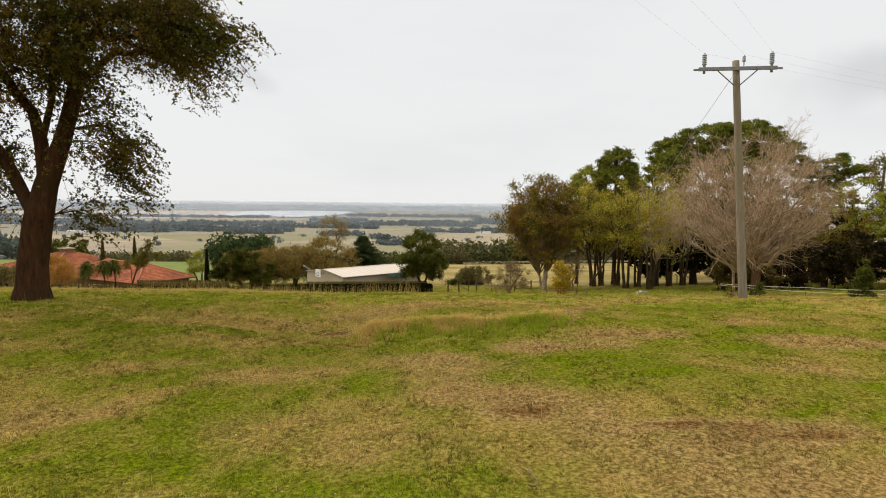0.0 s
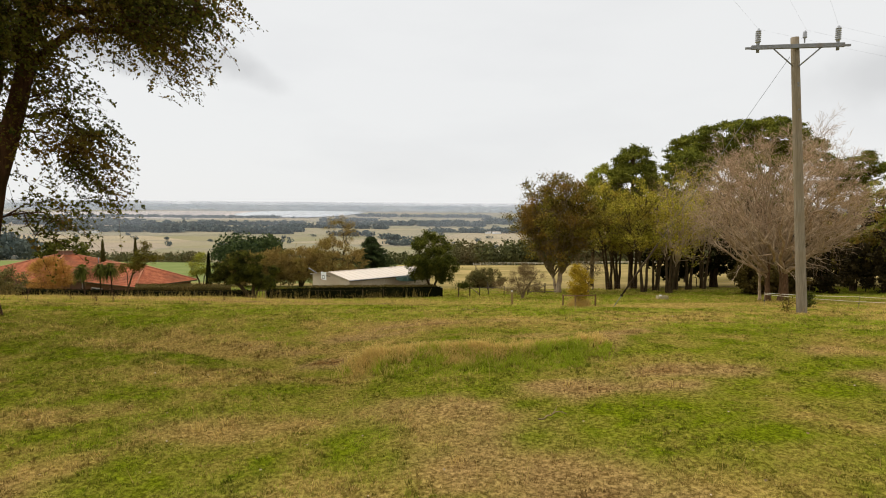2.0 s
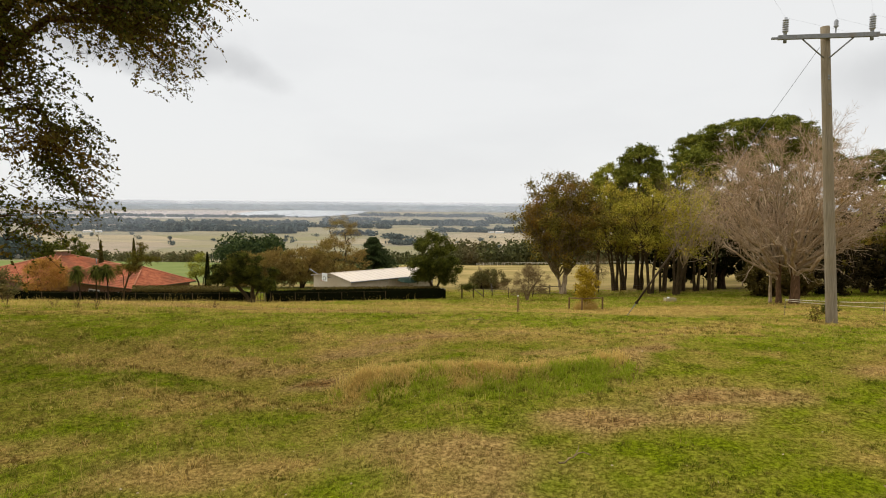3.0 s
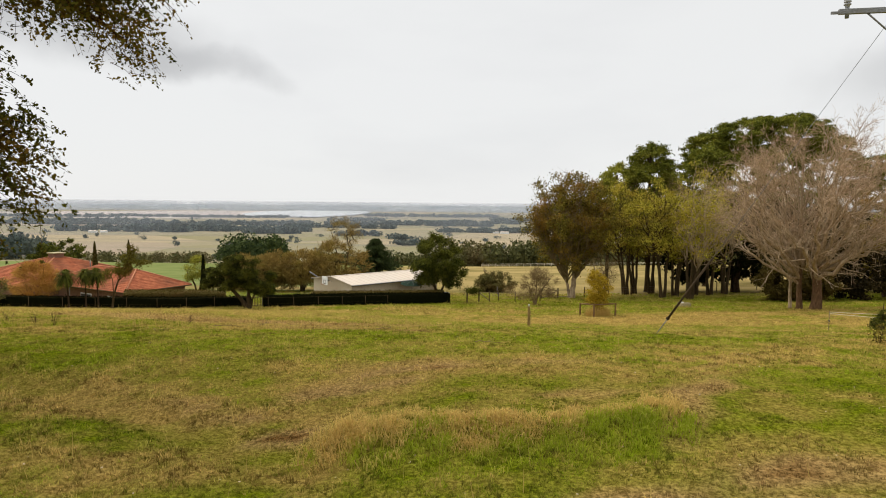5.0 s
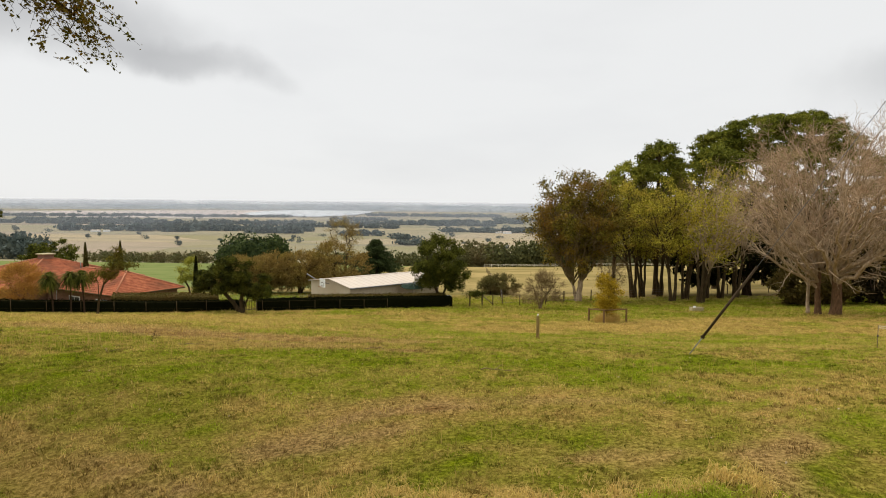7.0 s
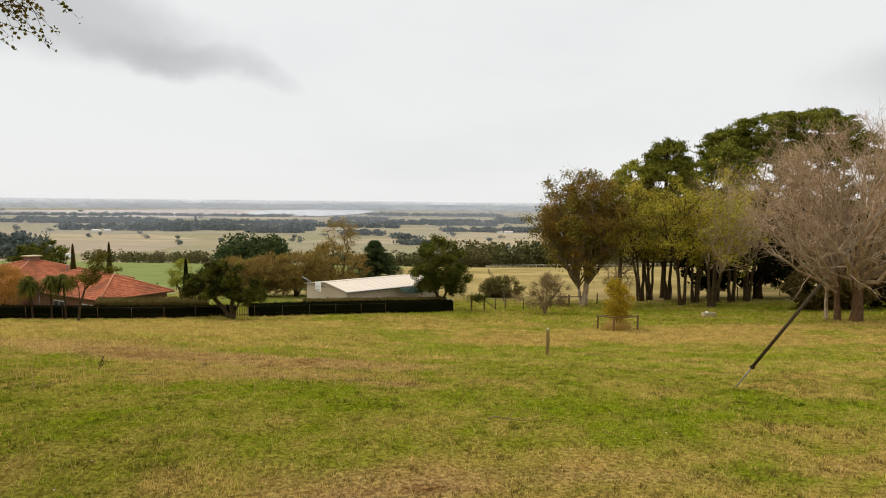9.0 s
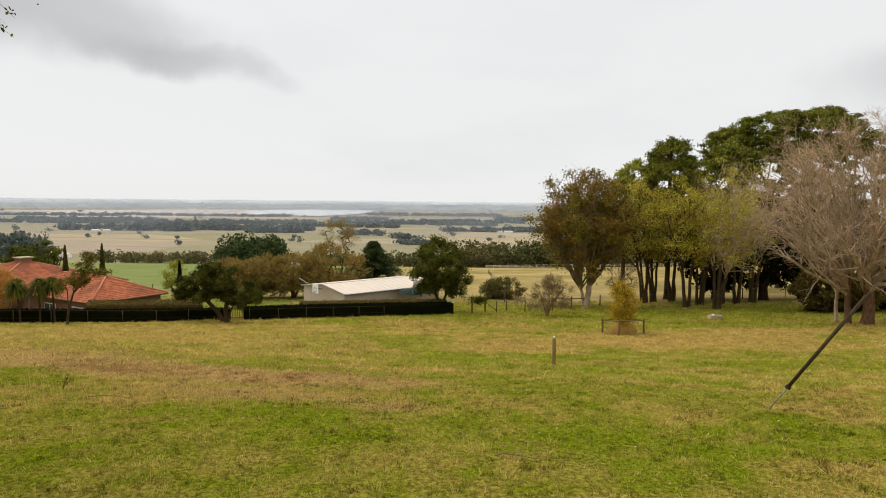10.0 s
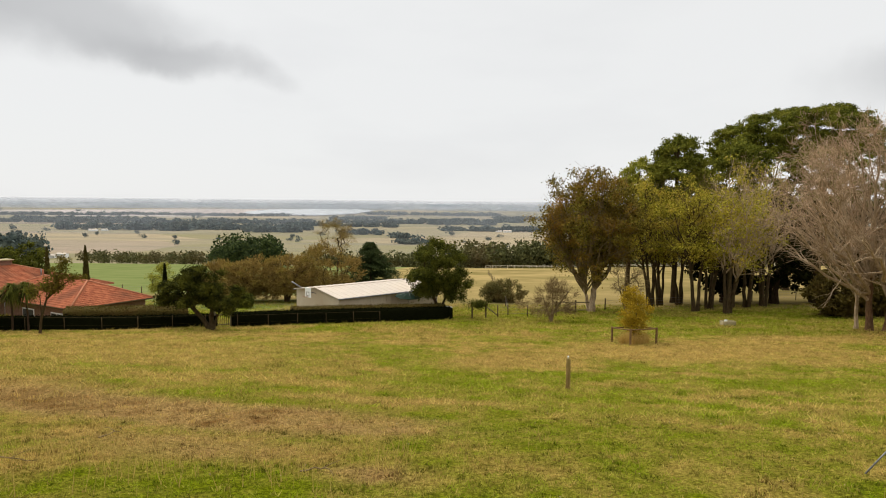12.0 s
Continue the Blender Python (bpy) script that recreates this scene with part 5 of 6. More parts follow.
def clipped_hedge(name, x0, x1, off, height, depth, leaf, seed, count, label):
    rng = np.random.default_rng(seed)
    ob = thing(name, x0, hedge_line(x0) + off, None, 0, label, "hedge")
    oz = ob.location.z
    nx = int((x1 - x0) / 0.5)
    xs = np.linspace(x0, x1, nx)
    vs, fs = [], []
    for k, x in enumerate(xs):
        y = hedge_line(x) + off
        g = float(land(x, y)) - oz
        h = height * (1 + 0.10 * (rough(x, y, 1.6, 91, 3) - 0.5))
        for dy, z in ((-depth / 2, g - 0.1), (-depth / 2, g + h * 0.85), (-depth * 0.35, g + h), (depth * 0.35, g + h), (depth / 2, g + h * 0.85), (depth / 2, g - 0.1)):
            vs.append((x - x0 - dy * 0.43, y - hedge_line(x0) - off + dy * 0.9, z))
        if k:
            b = 6 * k
            fs += [(b - 6 + j, b + j, b + j + 1, b - 5 + j) for j in range(5)]
    fs += [(0, 1, 4, 5), (1, 2, 3, 4)]
    e = len(vs) - 6
    fs += [(e + 5, e + 4, e + 1, e), (e + 4, e + 3, e + 2, e + 1)]
    part("core", mesh_from("core", vs, fs, leaf), None, ob)
    u = rng.random(count)
    x = x0 + u * (x1 - x0)
    y = hedge_line(x) + off
    g = land(x, y) - oz
    side = rng.random(count)
    dy = np.where(side < 0.5, -depth / 2, rng.uniform(-depth / 2, depth / 2, count)) + rng.normal(size=count) * 0.04
    z = np.where(side < 0.5, rng.uniform(0.02, 0.95, count) * height, height + rng.normal(size=count) * 0.06)
    spots = np.stack([x - x0 - dy * 0.43, y - hedge_line(x0) - off + dy * 0.9, g + z], 1)
    v, f = leaves(rng, spots, 0.11, 0.6)
    part("foliage", mesh_from("foliage", v, f, leaf), None, ob)


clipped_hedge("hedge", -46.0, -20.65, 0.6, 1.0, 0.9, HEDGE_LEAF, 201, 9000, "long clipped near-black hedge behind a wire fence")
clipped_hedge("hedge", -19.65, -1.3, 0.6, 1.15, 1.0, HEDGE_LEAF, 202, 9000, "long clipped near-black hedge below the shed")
clipped_hedge("low_hedge", -32.0, -23.8, 3.6, 1.5, 2.2, OCHRE_LEAF, 203, 9000, "low brownish hedge between fence and house")


clipped_hedge("low_hedge", -15.5, -2.0, 2.0, 1.35, 1.2, OCHRE_LEAF, 204, 9000, "olive-brown hedge in front of the shed")


def garden_fence():
    ob = thing("garden_fence", -46.0, hedge_line(-46.0), None, 0, "post and wire fence along the hedge", "fence")
    o = ob.location
    tops = []
    for k in range(18):
        x = -46.0 + 2.25 * k
        y = hedge_line(x)
        a = np.array((x - o.x, y - o.y, float(land(x, y)) - o.z))
        rod("post", a - [0, 0, 0.2], a + [0, 0, 1.02 + 0.04 * math.sin(7 * k)], 0.03, DARK_TIMBER, ob)
        tops.append(a)
    for h in (0.35, 0.97):
        part("wire", tube_mesh("wire", [([t + np.array([0, -0.04, h]) for t in tops], [0.008 if h > 0.5 else 0.004] * len(tops), 5)], DARK_TIMBER), None, ob)


garden_fence()


def garden_gate(x):
    ob = thing("garden_gate", x, hedge_line(x) + 0.3, None, 25.6, "low timber garden gate between two taller posts", "gate")
    for s in (-0.62, 0.62):
        part("gate_post", box(bmesh.new(), s, 0, -0.2, 0.12, 0.12, 1.65, None, 0.012), GREY_TIMBER, ob)
    for z in (0.15, 0.95):
        part("rail", box(bmesh.new(), 0, 0, z, 1.1, 0.04, 0.08), GREY_TIMBER, ob)
    for k in range(7):
        part("slat", box(bmesh.new(), -0.45 + 0.15 * k, -0.035, 0.08, 0.05, 0.02, 1.0), DARK_TIMBER, ob)


garden_gate(-20.15)


# ---------------- the paddock fences ----------------
def wire_fence(points, gap, label, seed, height=1.15):
    rng = random.Random(seed)
    (x0, y0) = points[0]
    ob = thing("paddock_fence", x0, y0, None, 0, label, "fence", "paddock fences")
    o = ob.location
    tops = []
    for (ax, ay), (bx, by) in zip(points, points[1:]):
        n = max(1, int(math.hypot(bx - ax, by - ay) / gap))
        for k in range(n):
            x, y = ax + (bx - ax) * k / n, ay + (by - ay) * k / n
            a = np.array((x - o.x, y - o.y, float(land(x, y)) - o.z))
            rod("post", a - [0, 0, 0.2], a + [rng.uniform(-0.05, 0.05), 0, height * rng.uniform(0.95, 1.2)], rng.uniform(0.05, 0.075), DARK_TIMBER, ob)
            tops.append(a)
    for h in (0.4, 0.75, 1.05):
        part("wire", tube_mesh("wire", [([t + np.array([0, -0.06, h]) for t in tops], [0.006] * len(tops), 4)], WIRE), None, ob)


wire_fence([(3.4, 77.6), (9.5, 79.5), (12.0, 80.5)], 2.4, "old timber post and wire fence below the paddock", 3)
wire_fence([(4.6, 80), (6.0, 110), (7.0, 190)], 8.0, "old timber post and wire fence running downhill", 4)
wire_fence([(16.0, 86), (30, 93), (60, 103)], 3.2, "old timber post and wire fence behind the grove", 5)
wire_fence([(-48, 101), (-30, 98.5), (-14, 108)], 3.0, "post and wire fence below the green field", 6)


def rail_gate(x, y, turn):
    ob = thing("rail_gate", x, y, None, turn, "weathered timber rail gate with a diagonal brace", "gate")
    for s in (-1.1, 1.1, 3.2):
        part("post", box(bmesh.new(), s, 0, -0.2, 0.14, 0.14, 1.5, None, 0.015), DARK_TIMBER, ob)
    rod("top_rail", (-1.1, -0.05, 1.1), (3.2, -0.05, 1.05), 0.05, GREY_TIMBER, ob)
    rod("low_rail", (-1.1, -0.05, 0.25), (3.2, -0.05, 0.2), 0.05, GREY_TIMBER, ob)
    rod("brace", (-1.0, -0.08, 0.1), (1.1, -0.08, 1.05), 0.055, GREY_TIMBER, ob)


rail_gate(11.2, 83.6, 12)


def white_rail():
    ob = thing("rail_fence", 8, 231, None, 0, "long pale rail fence along the crest of the hill", "fence")
    o = ob.location
    tops = []
    for k in range(32):
        x, y = 8 + 2.6 * k, 231 + 0.35 * k
        a = np.array((x - o.x, y - o.y, float(land(x, y)) - o.z))
        rod("post", a - [0, 0, 0.2], a + [0, 0, 1.15], 0.05, TAPE, ob, sides=6)
        tops.append(a)
    for h in (0.6, 1.05):
        part("rail", tube_mesh("rail", [([t + np.array([0, -0.08, h]) for t in tops], [0.05] * len(tops), 6)], TAPE), None, ob)


white_rail()


def hedge_arch(x, y):
    ob = thing("arch_gate", x, y, None, 24, "small gate arch overgrown with dark leaves", "arch")
    for s in (-0.75, 0.75):
        part("post", box(bmesh.new(), s, 0, -0.2, 0.12, 0.12, 1.75, None, 0.012), DARK_TIMBER, ob)
    rod("brace", (0.8, 0, 1.1), (2.2, 0.1, 0.05), 0.055, GREY_TIMBER, ob)
    rng = np.random.default_rng(210)
    v, f = leaves(rng, rng.normal(size=(1800, 3)) * [0.5, 0.22, 0.2] + [-0.05, 0, 1.35], 0.13, 0.6)
    part("foliage", mesh_from("foliage", v, f, DARK_LEAF), None, ob)


hedge_arch(1.5, 77.0)


def tank(x, y):
    ob = thing("water_tank", x, y, None, 20, "small pale green tank with a white lid", "tank")
    pts, rr = lathe([(0.50, -0.1), (0.52, 0.0), (0.52, 0.95), (0.50, 1.0)])
    part("body", tube_mesh("body", [(pts, rr, 20)], surface("pale_green_plastic", (0.25, 0.26, 0.17), (0.33, 0.33, 0.23), 4, 0.5, bump=0.1)), None, ob)
    pts, rr = lathe([(0.54, 0.98), (0.54, 1.05), (0.3, 1.12), (0.01, 1.14)])
    part("lid", tube_mesh("lid", [(pts, rr, 20)], WHITE), None, ob, "white lid")


tank(-1.7, 77.4)


def garden_umbrella(x, y):
    ob = thing("garden_umbrella", x, y, None, 15, "dark green canvas shade on a slanting frame beside the shed", "umbrella")
    bm = bmesh.new()
    bmesh.ops.create_cone(bm, segments=8, radius1=1.4, radius2=0.05, depth=0.4, cap_ends=False, matrix=pose(0, 0, 2.25, 6, 0, 0))
    bmesh.ops.solidify(bm, geom=list(bm.faces), thickness=0.02)
    part("canopy", bm, GREEN_STEEL, ob)
    rod("pole", (0, 0, -0.1), (0, 0, 2.5), 0.03, STEEL, ob)
    for k in range(8):
        a = 2 * math.pi * k / 8
        rod("rib", (0, 0, 2.48), (1.36 * math.cos(a), 1.36 * math.sin(a), 2.04 + 0.14 * math.sin(a)), 0.012, STEEL, ob)


garden_umbrella(-5.6, 78.0)


# ---------------- the shed ----------------
def shed():
    ob = thing("shed", -12.0, 74.5, -8.3, 42.6, "low cream steel shed with a pale shallow-pitched roof", "shed")
    # x runs along the ridge, y across the gable
    L, W, H, R = 12.4, 8.5, 2.56, 0.55
    for x0, x1 in ((0.0, 0.12), (L - 0.12, L)):
        bm = bmesh.new()
        vs = [bm.verts.new((x, y, z)) for x in (x0, x1) for y, z in ((0, 0), (W, 0), (W, H), (W / 2, H + R), (0, H))]
        bm.faces.new(vs[:5][::-1])
        bm.faces.new(vs[5:])
        for k in range(5):
            j = (k + 1) % 5
            bm.faces.new((vs[k], vs[j], vs[5 + j], vs[5 + k]))
        part("gable_wall", bm, SHED_WALL, ob)
    for y in (0.06, W - 0.06):
        bm = bmesh.new()
        for k in range(62):
            box(bm, 0.12 + (k + 0.5) * (L - 0.24) / 62, y + (0.02 if k % 2 else 0), 0, (L - 0.24) / 62, 0.10, H - 0.02)
        part("side_wall", bm, SHED_WALL, ob, "ribbed cream steel wall")
    for s in (0, 1):
        bm = bmesh.new()
        y0, y1 = (-0.25, W / 2) if s == 0 else (W + 0.25, W / 2)
        slope = R / (W / 2)
        z0, z1 = H + 0.03 - 0.25 * slope, H + R + 0.03
        xs = [-0.2 + (L + 0.4) * k / 128 for k in range(129)]
        ups = [0.05 + (0.03 if k % 8 in (0, 1) else 0.0) for k in range(129)]
        rows = [[bm.verts.new((x, y, z + d)) for x, d in zip(xs, dd)] for y, z, dd in ((y0, z0, ups), (y1, z1, ups), (y1, z1, [0.0] * 129), (y0, z0, [0.0] * 129))]
        for k in range(128):
            for q in range(4):
                a, c = rows[q], rows[(q + 1) % 4]
                bm.faces.new((a[k], a[k + 1], c[k + 1], c[k]))
        bm.faces.new([r[0] for r in rows])
        bm.faces.new([r[128] for r in rows[::-1]])
        bmesh.ops.recalc_face_normals(bm, faces=bm.faces)
        part("roof", bm, SHED_ROOF, ob, "pale ribbed steel roof")
        rod("gutter", (-0.2, y0, z0 - 0.02), (L + 0.2, y0, z0 - 0.02), 0.07, STEEL, ob)
    part("ridge_cap", box(bmesh.new(), L / 2, W / 2, H + R + 0.06, L + 0.4, 0.35, 0.05, None, 0.01), SHED_ROOF, ob)
    rod("flue", (0.5, W - 0.15, H + 0.1), (-0.3, W + 0.5, H + 0.75), 0.08, STEEL, ob)


shed()


def basketball_hoop():
    ob = thing("basketball_hoop", -15.5, 76.55, None, -47.4, "white basketball backboard on brackets at the shed's gable", "basketball hoop")
    g = -4.9 - ob.location.z
    for s in (-0.3, 0.3):
        rod("bracket", (s, 0.75, g - 0.7), (s, 0.06, g - 0.45), 0.03, BLACK, ob)
    part("backboard", box(bmesh.new(), 0, 0.03, g - 1.05, 1.15, 0.05, 0.95, None, 0.01), WHITE, ob)
    bm = bmesh.new()
    for x, z, sx, sz in ((0, -0.55, 0.5, 0.05), (0, -0.92, 0.5, 0.05), (-0.25, -0.9, 0.05, 0.37), (0.25, -0.9, 0.05, 0.37)):
        box(bm, x, 0, g + z, sx, 0.012, sz)
    part("target_square", bm, DARK_TIMBER, ob)
    ring = [(0.23 * math.cos(a), -0.28 + 0.23 * math.sin(a), g - 0.95) for a in np.linspace(0, 2 * math.pi, 17)]
    part("rim", tube_mesh("rim", [(ring, [0.012] * 17, 6)], TERRACOTTA), None, ob)


basketball_hoop()


# ---------------- the house ----------------
def hip_roof(parent, x0, x1, y0, y1, z, rise, ridge_along_y=True):
    """Four tiled slopes over a rectangle, in stepped courses, and capped hips."""
    half = min(x1 - x0, y1 - y0) / 2
    if ridge_along_y:
        ra, rb = ((x0 + x1) / 2, y0 + half), ((x0 + x1) / 2, y1 - half)
    else:
        ra, rb = (x0 + half, (y0 + y1) / 2), (x1 - half, (y0 + y1) / 2)
    c = [(x0, y0), (x1, y0), (x1, y1), (x0, y1)]
    if ridge_along_y:
        slopes = [(c[0], c[1], ra, ra), (c[1], c[2], rb, ra), (c[2], c[3], rb, rb), (c[3], c[0], ra, rb)]
    else:
        slopes = [(c[0], c[1], rb, ra), (c[1], c[2], rb, rb), (c[2], c[3], ra, rb), (c[3], c[0], ra, ra)]
    for p, q, tq, tp in slopes:
        bm = bmesh.new()
        p3, q3 = Vector((*p, z)), Vector((*q, z))
        tp3, tq3 = Vector((*tp, z + rise)), Vector((*tq, z + rise))
        n = max(6, int((tp3 - p3).length * 0.72 / 0.30))
        for k in range(n):
            a, b = k / n, (k + 1) / n
            left0, left1 = p3.lerp(tp3, a), p3.lerp(tp3, b)
            right0, right1 = q3.lerp(tq3, a), q3.lerp(tq3, b)
            m = max(1, int((right0 - left0).length / 0.30))
            for j in range(m):
                u, w = j / m, (j + 1) / m
                lift = 0.035
                hump = 0.03
                v0, v1 = left0.lerp(right0, u), left0.lerp(right0, w)
                v2, v3 = left1.lerp(right1, w), left1.lerp(right1, u)
                mid0, mid1 = (v0 + v1) / 2 + Vector((0, 0, lift + hump)), (v2 + v3) / 2 + Vector((0, 0, hump))
                vs = [bm.verts.new(t) for t in (v0 + Vector((0, 0, lift)), mid0, v1 + Vector((0, 0, lift)), v2, mid1, v3, v0 - Vector((0, 0, 0.02)), v1 - Vector((0, 0, 0.02)))]
                bm.faces.new((vs[0], vs[1], vs[4], vs[5]))
                bm.faces.new((vs[1], vs[2], vs[3], vs[4]))
                bm.faces.new((vs[6], vs[7], vs[2], vs[1], vs[0]))
        part("roof", bm, TERRACOTTA, parent, "weathered terracotta tiles in courses")
    for a, b in ((c[0], ra), (c[1], ra if ridge_along_y else rb), (c[2], rb), (c[3], rb if ridge_along_y else ra), (ra, rb)):
        za = z if a in c else z + rise
        rod("ridge_capping", (*a, za + 0.04), (*b, z + rise + 0.06), 0.085, RIDGE, parent)


def house():
    ob = thing("house", -33.4, 67.0, -8.4, 62.6, "low brick house under weathered terracotta hip roofs", "house")
    # x runs towards the far right corner, y to the left along the front
    eave = 2.62
    for name, x0, x1, y0, y1 in (("wall", 0.5, 7.4, 0.5, 12.4), ("wall", -2.5, 11.5, 12.9, 27)):
        bm = bmesh.new()
        for cx, cy, sx, sy in (((x0 + x1) / 2, y0 + 0.12, x1 - x0, 0.24), ((x0 + x1) / 2, y1 - 0.12, x1 - x0, 0.24), (x0 + 0.12, (y0 + y1) / 2, 0.24, y1 - y0 - 0.48), (x1 - 0.12, (y0 + y1) / 2, 0.24, y1 - y0 - 0.48)):
            box(bm, cx, cy, -0.2, sx, sy, eave + 0.1)
        part(name, bm, BRICK_WALL, ob)
    for k, y in enumerate((2.8, 7.4)):
        win = part("window", box(bmesh.new(), 0.49, y, 0.8, 0.06, 1.9, 1.2, None, 0.01), WHITE, ob, "white framed window in shade")
        for s in (-0.46, 0.46):
            part("pane", box(bmesh.new(), 0.455, y + s, 0.9, 0.02, 0.8, 1.0), BLACK, win)
    hip_roof(ob, 0, 7.9, 0, 15.0, eave, 1.75)
    hip_roof(ob, -3, 12, 12.5, 27.5, eave, 2.45)
    for a, b in (((0, 0), (7.9, 0)), ((0, 0), (0, 12.5)), ((7.9, 0), (7.9, 12.5))):
        rod("gutter", (*a, eave - 0.04), (*b, eave - 0.04), 0.06, DARK_TIMBER, ob)
    vent = part("roof_vent", box(bmesh.new(), 4.5, 20, eave + 2.2, 1.2, 1.2, 0.55, None, 0.02), BRICK_WALL, ob)
    part("cap", box(bmesh.new(), 4.5, 20, eave + 2.75, 1.5, 1.5, 0.12, None, 0.02), STONE, vent, "pale cap")
    rod("pipe", (6.0, 15.6, eave + 1.2), (6.0, 15.6, eave + 2.0), 0.06, STEEL, ob)


house()


def garden_bench(x, y):
    ob = thing("garden_bench", x, y, None, 25, "dark timber garden bench on the lawn behind the hedge", "bench")
    for s in (-0.8, 0.8):
        for q in (-0.2, 0.2):
            part("leg", box(bmesh.new(), s, q, -0.05, 0.08, 0.08, 0.5), DARK_TIMBER, ob)
    for q in (-0.16, 0.0, 0.16):
        part("slat", box(bmesh.new(), 0, q, 0.45, 1.9, 0.13, 0.04, None, 0.006), DARK_TIMBER, ob)
    for h in (0.62, 0.8):
        part("back_slat", box(bmesh.new(), 0, 0.24, h, 1.9, 0.04, 0.11, None, 0.006), DARK_TIMBER, ob)


garden_bench(-25.3, 69.5)


def satellite_dish(x, y):
    ob = thing("satellite_dish", x, y, None, 0, "dark round satellite dish on a thin mast", "dish")
    rod("mast", (0, 0, -0.1), (0, 0, 2.15), 0.025, STEEL, ob)
    bm = bmesh.new()
    bmesh.ops.create_uvsphere(bm, u_segments=16, v_segments=10, radius=0.42, matrix=pose(0, -0.08, 2.1, 70, 0, 0) @ Matrix.Diagonal((1.1, 1, 0.25, 1)))
    part("dish", bm, DARK_TIMBER, ob)


satellite_dish(-39.3, 67.4)


def cordyline(x, y, h, seed):
    rng = np.random.default_rng(seed)
    ob = thing("cordyline", x, y, None, 0, "cabbage palm with a thin bare trunk and drooping dark leaves", "palm", "cabbage palms by the hedge")
    top = np.array([0.3 * rng.normal() - 0.2, 0.1, h])
    part("trunk", tube_mesh("trunk", [([np.array([0, 0, -0.2]), top * [0.4, 1, 0.4], top * [0.8, 1, 0.75], top], [0.085, 0.065, 0.055, 0.05], 8)], BARK_DARK), None, ob)
    vs, fs = [], []
    for k in range(420):
        a, e = rng.uniform(0, 2 * np.pi), rng.uniform(-0.9, 1.35)
        d = np.array([math.cos(a) * math.cos(e), math.sin(a) * math.cos(e), math.sin(e)])
        s = np.array([-math.sin(a), math.cos(a), 0]) * 0.035
        ln = rng.uniform(0.85, 1.35)
        pts = [top + d * ln * t - np.array([0, 0, 0.62 * ln * t * t]) for t in (0, 0.5, 1.0)]
        b = len(vs)
        vs += [pts[0] - s, pts[0] + s, pts[1] + s, pts[1] - s, pts[2]]
        fs += [(b, b + 1, b + 2, b + 3), (b + 3, b + 2, b + 4, b + 4)]
    me = bpy.data.meshes.new("crown")
    me.from_pydata([tuple(v) for v in vs], [], [f if f[2] != f[3] else f[:3] for f in fs])
    part("crown", me, DARK_LEAF, ob)


for _k, (_x, _y, _h) in enumerate([(-34.0, 59.1, 3.0), (-32.9, 59.7, 3.1), (-32.0, 60.1, 3.2)]):
    cordyline(_x, _y, _h, 300 + _k)


# ---------------- dead stalks and sticks ----------------
def dock(x, y, h, seed):
    rng = np.random.default_rng(seed)
    ob = thing("dead_dock", x, y, None, 0, "dead brown dock stalk standing in the grass", "weed", "dead stalks")
    chains = []
    for k in range(3):
        a = rng.normal(size=2) * 0.12
        chains.append(([np.array([0, 0, -0.05]), np.array([a[0] * 0.5, a[1] * 0.5, h * 0.5]), np.array([a[0], a[1], h * rng.uniform(0.7, 1)])], [0.007, 0.005, 0.003], 5))
    part("stalk", tube_mesh("stalk", chains, BARK_DARK), None, ob)
    spots = np.concatenate([np.array(c[0][2]) * rng.uniform(0.45, 1, (40, 1)) + rng.normal(size=(40, 3)) * 0.03 for c in chains])
    v, f = leaves(rng, spots, 0.035, 0.5)
    tagged(part("seed_heads", mesh_from("seed_heads", v, f, leafy_dock), None, ob), kind="stuff")


leafy_dock = leafy("dead_seed_head", (0.05, 0.028, 0.015), (0.12, 0.065, 0.035))
for _k, (_x, _y, _h) in enumerate([(-12.4, 25.1, 0.52), (-13.3, 25.6, 0.4), (-14.6, 26.2, 0.35), (-9.0, 26.6, 0.3), (-16.2, 26.0, 0.5), (-18.5, 25.6, 0.55)]):
    dock(_x, _y, _h, 320 + _k)


def stick(x, y, turn, ln, seed):
    rng = np.random.default_rng(seed)
    ob = thing("fallen_stick", x, y, None, turn, "pale dry fallen stick lying in the grass", "stick", "fallen sticks")
    pts = [np.array([ln * t, 0.12 * math.sin(4 * t + seed), 0.04 + 0.05 * rng.random()]) for t in np.linspace(0, 1, 7)]
    side = [pts[3], pts[3] + [0.12, 0.15, 0.03], pts[3] + [0.2, 0.32, 0.02]]
    part("branch", tube_mesh("branch", [(pts, np.linspace(0.013, 0.005, 7), 6), (side, [0.008, 0.006, 0.003], 5)], BARK_GREY), None, ob)


for _k, (_x, _y, _t, _l) in enumerate([(-7.6, 25.3, 12, 0.9), (-6.6, 27.0, 100, 0.5), (-8.9, 24.2, -20, 0.5), (0.98, 6.95, 65, 0.55), (1.2, 11.9, 10, 0.5), (-2.6, 25.2, -8, 0.5), (0.3, 22.0, 5, 0.6)]):
    stick(_x, _y, _t, _l, 340 + _k)


# ---------------- the plain ----------------
def plain(bearing, d):
    """A spot on the plain, by bearing from the paddock's lower end in degrees and distance."""
    return -0.3 + d * math.tan(radians(bearing)), 16.5 + d


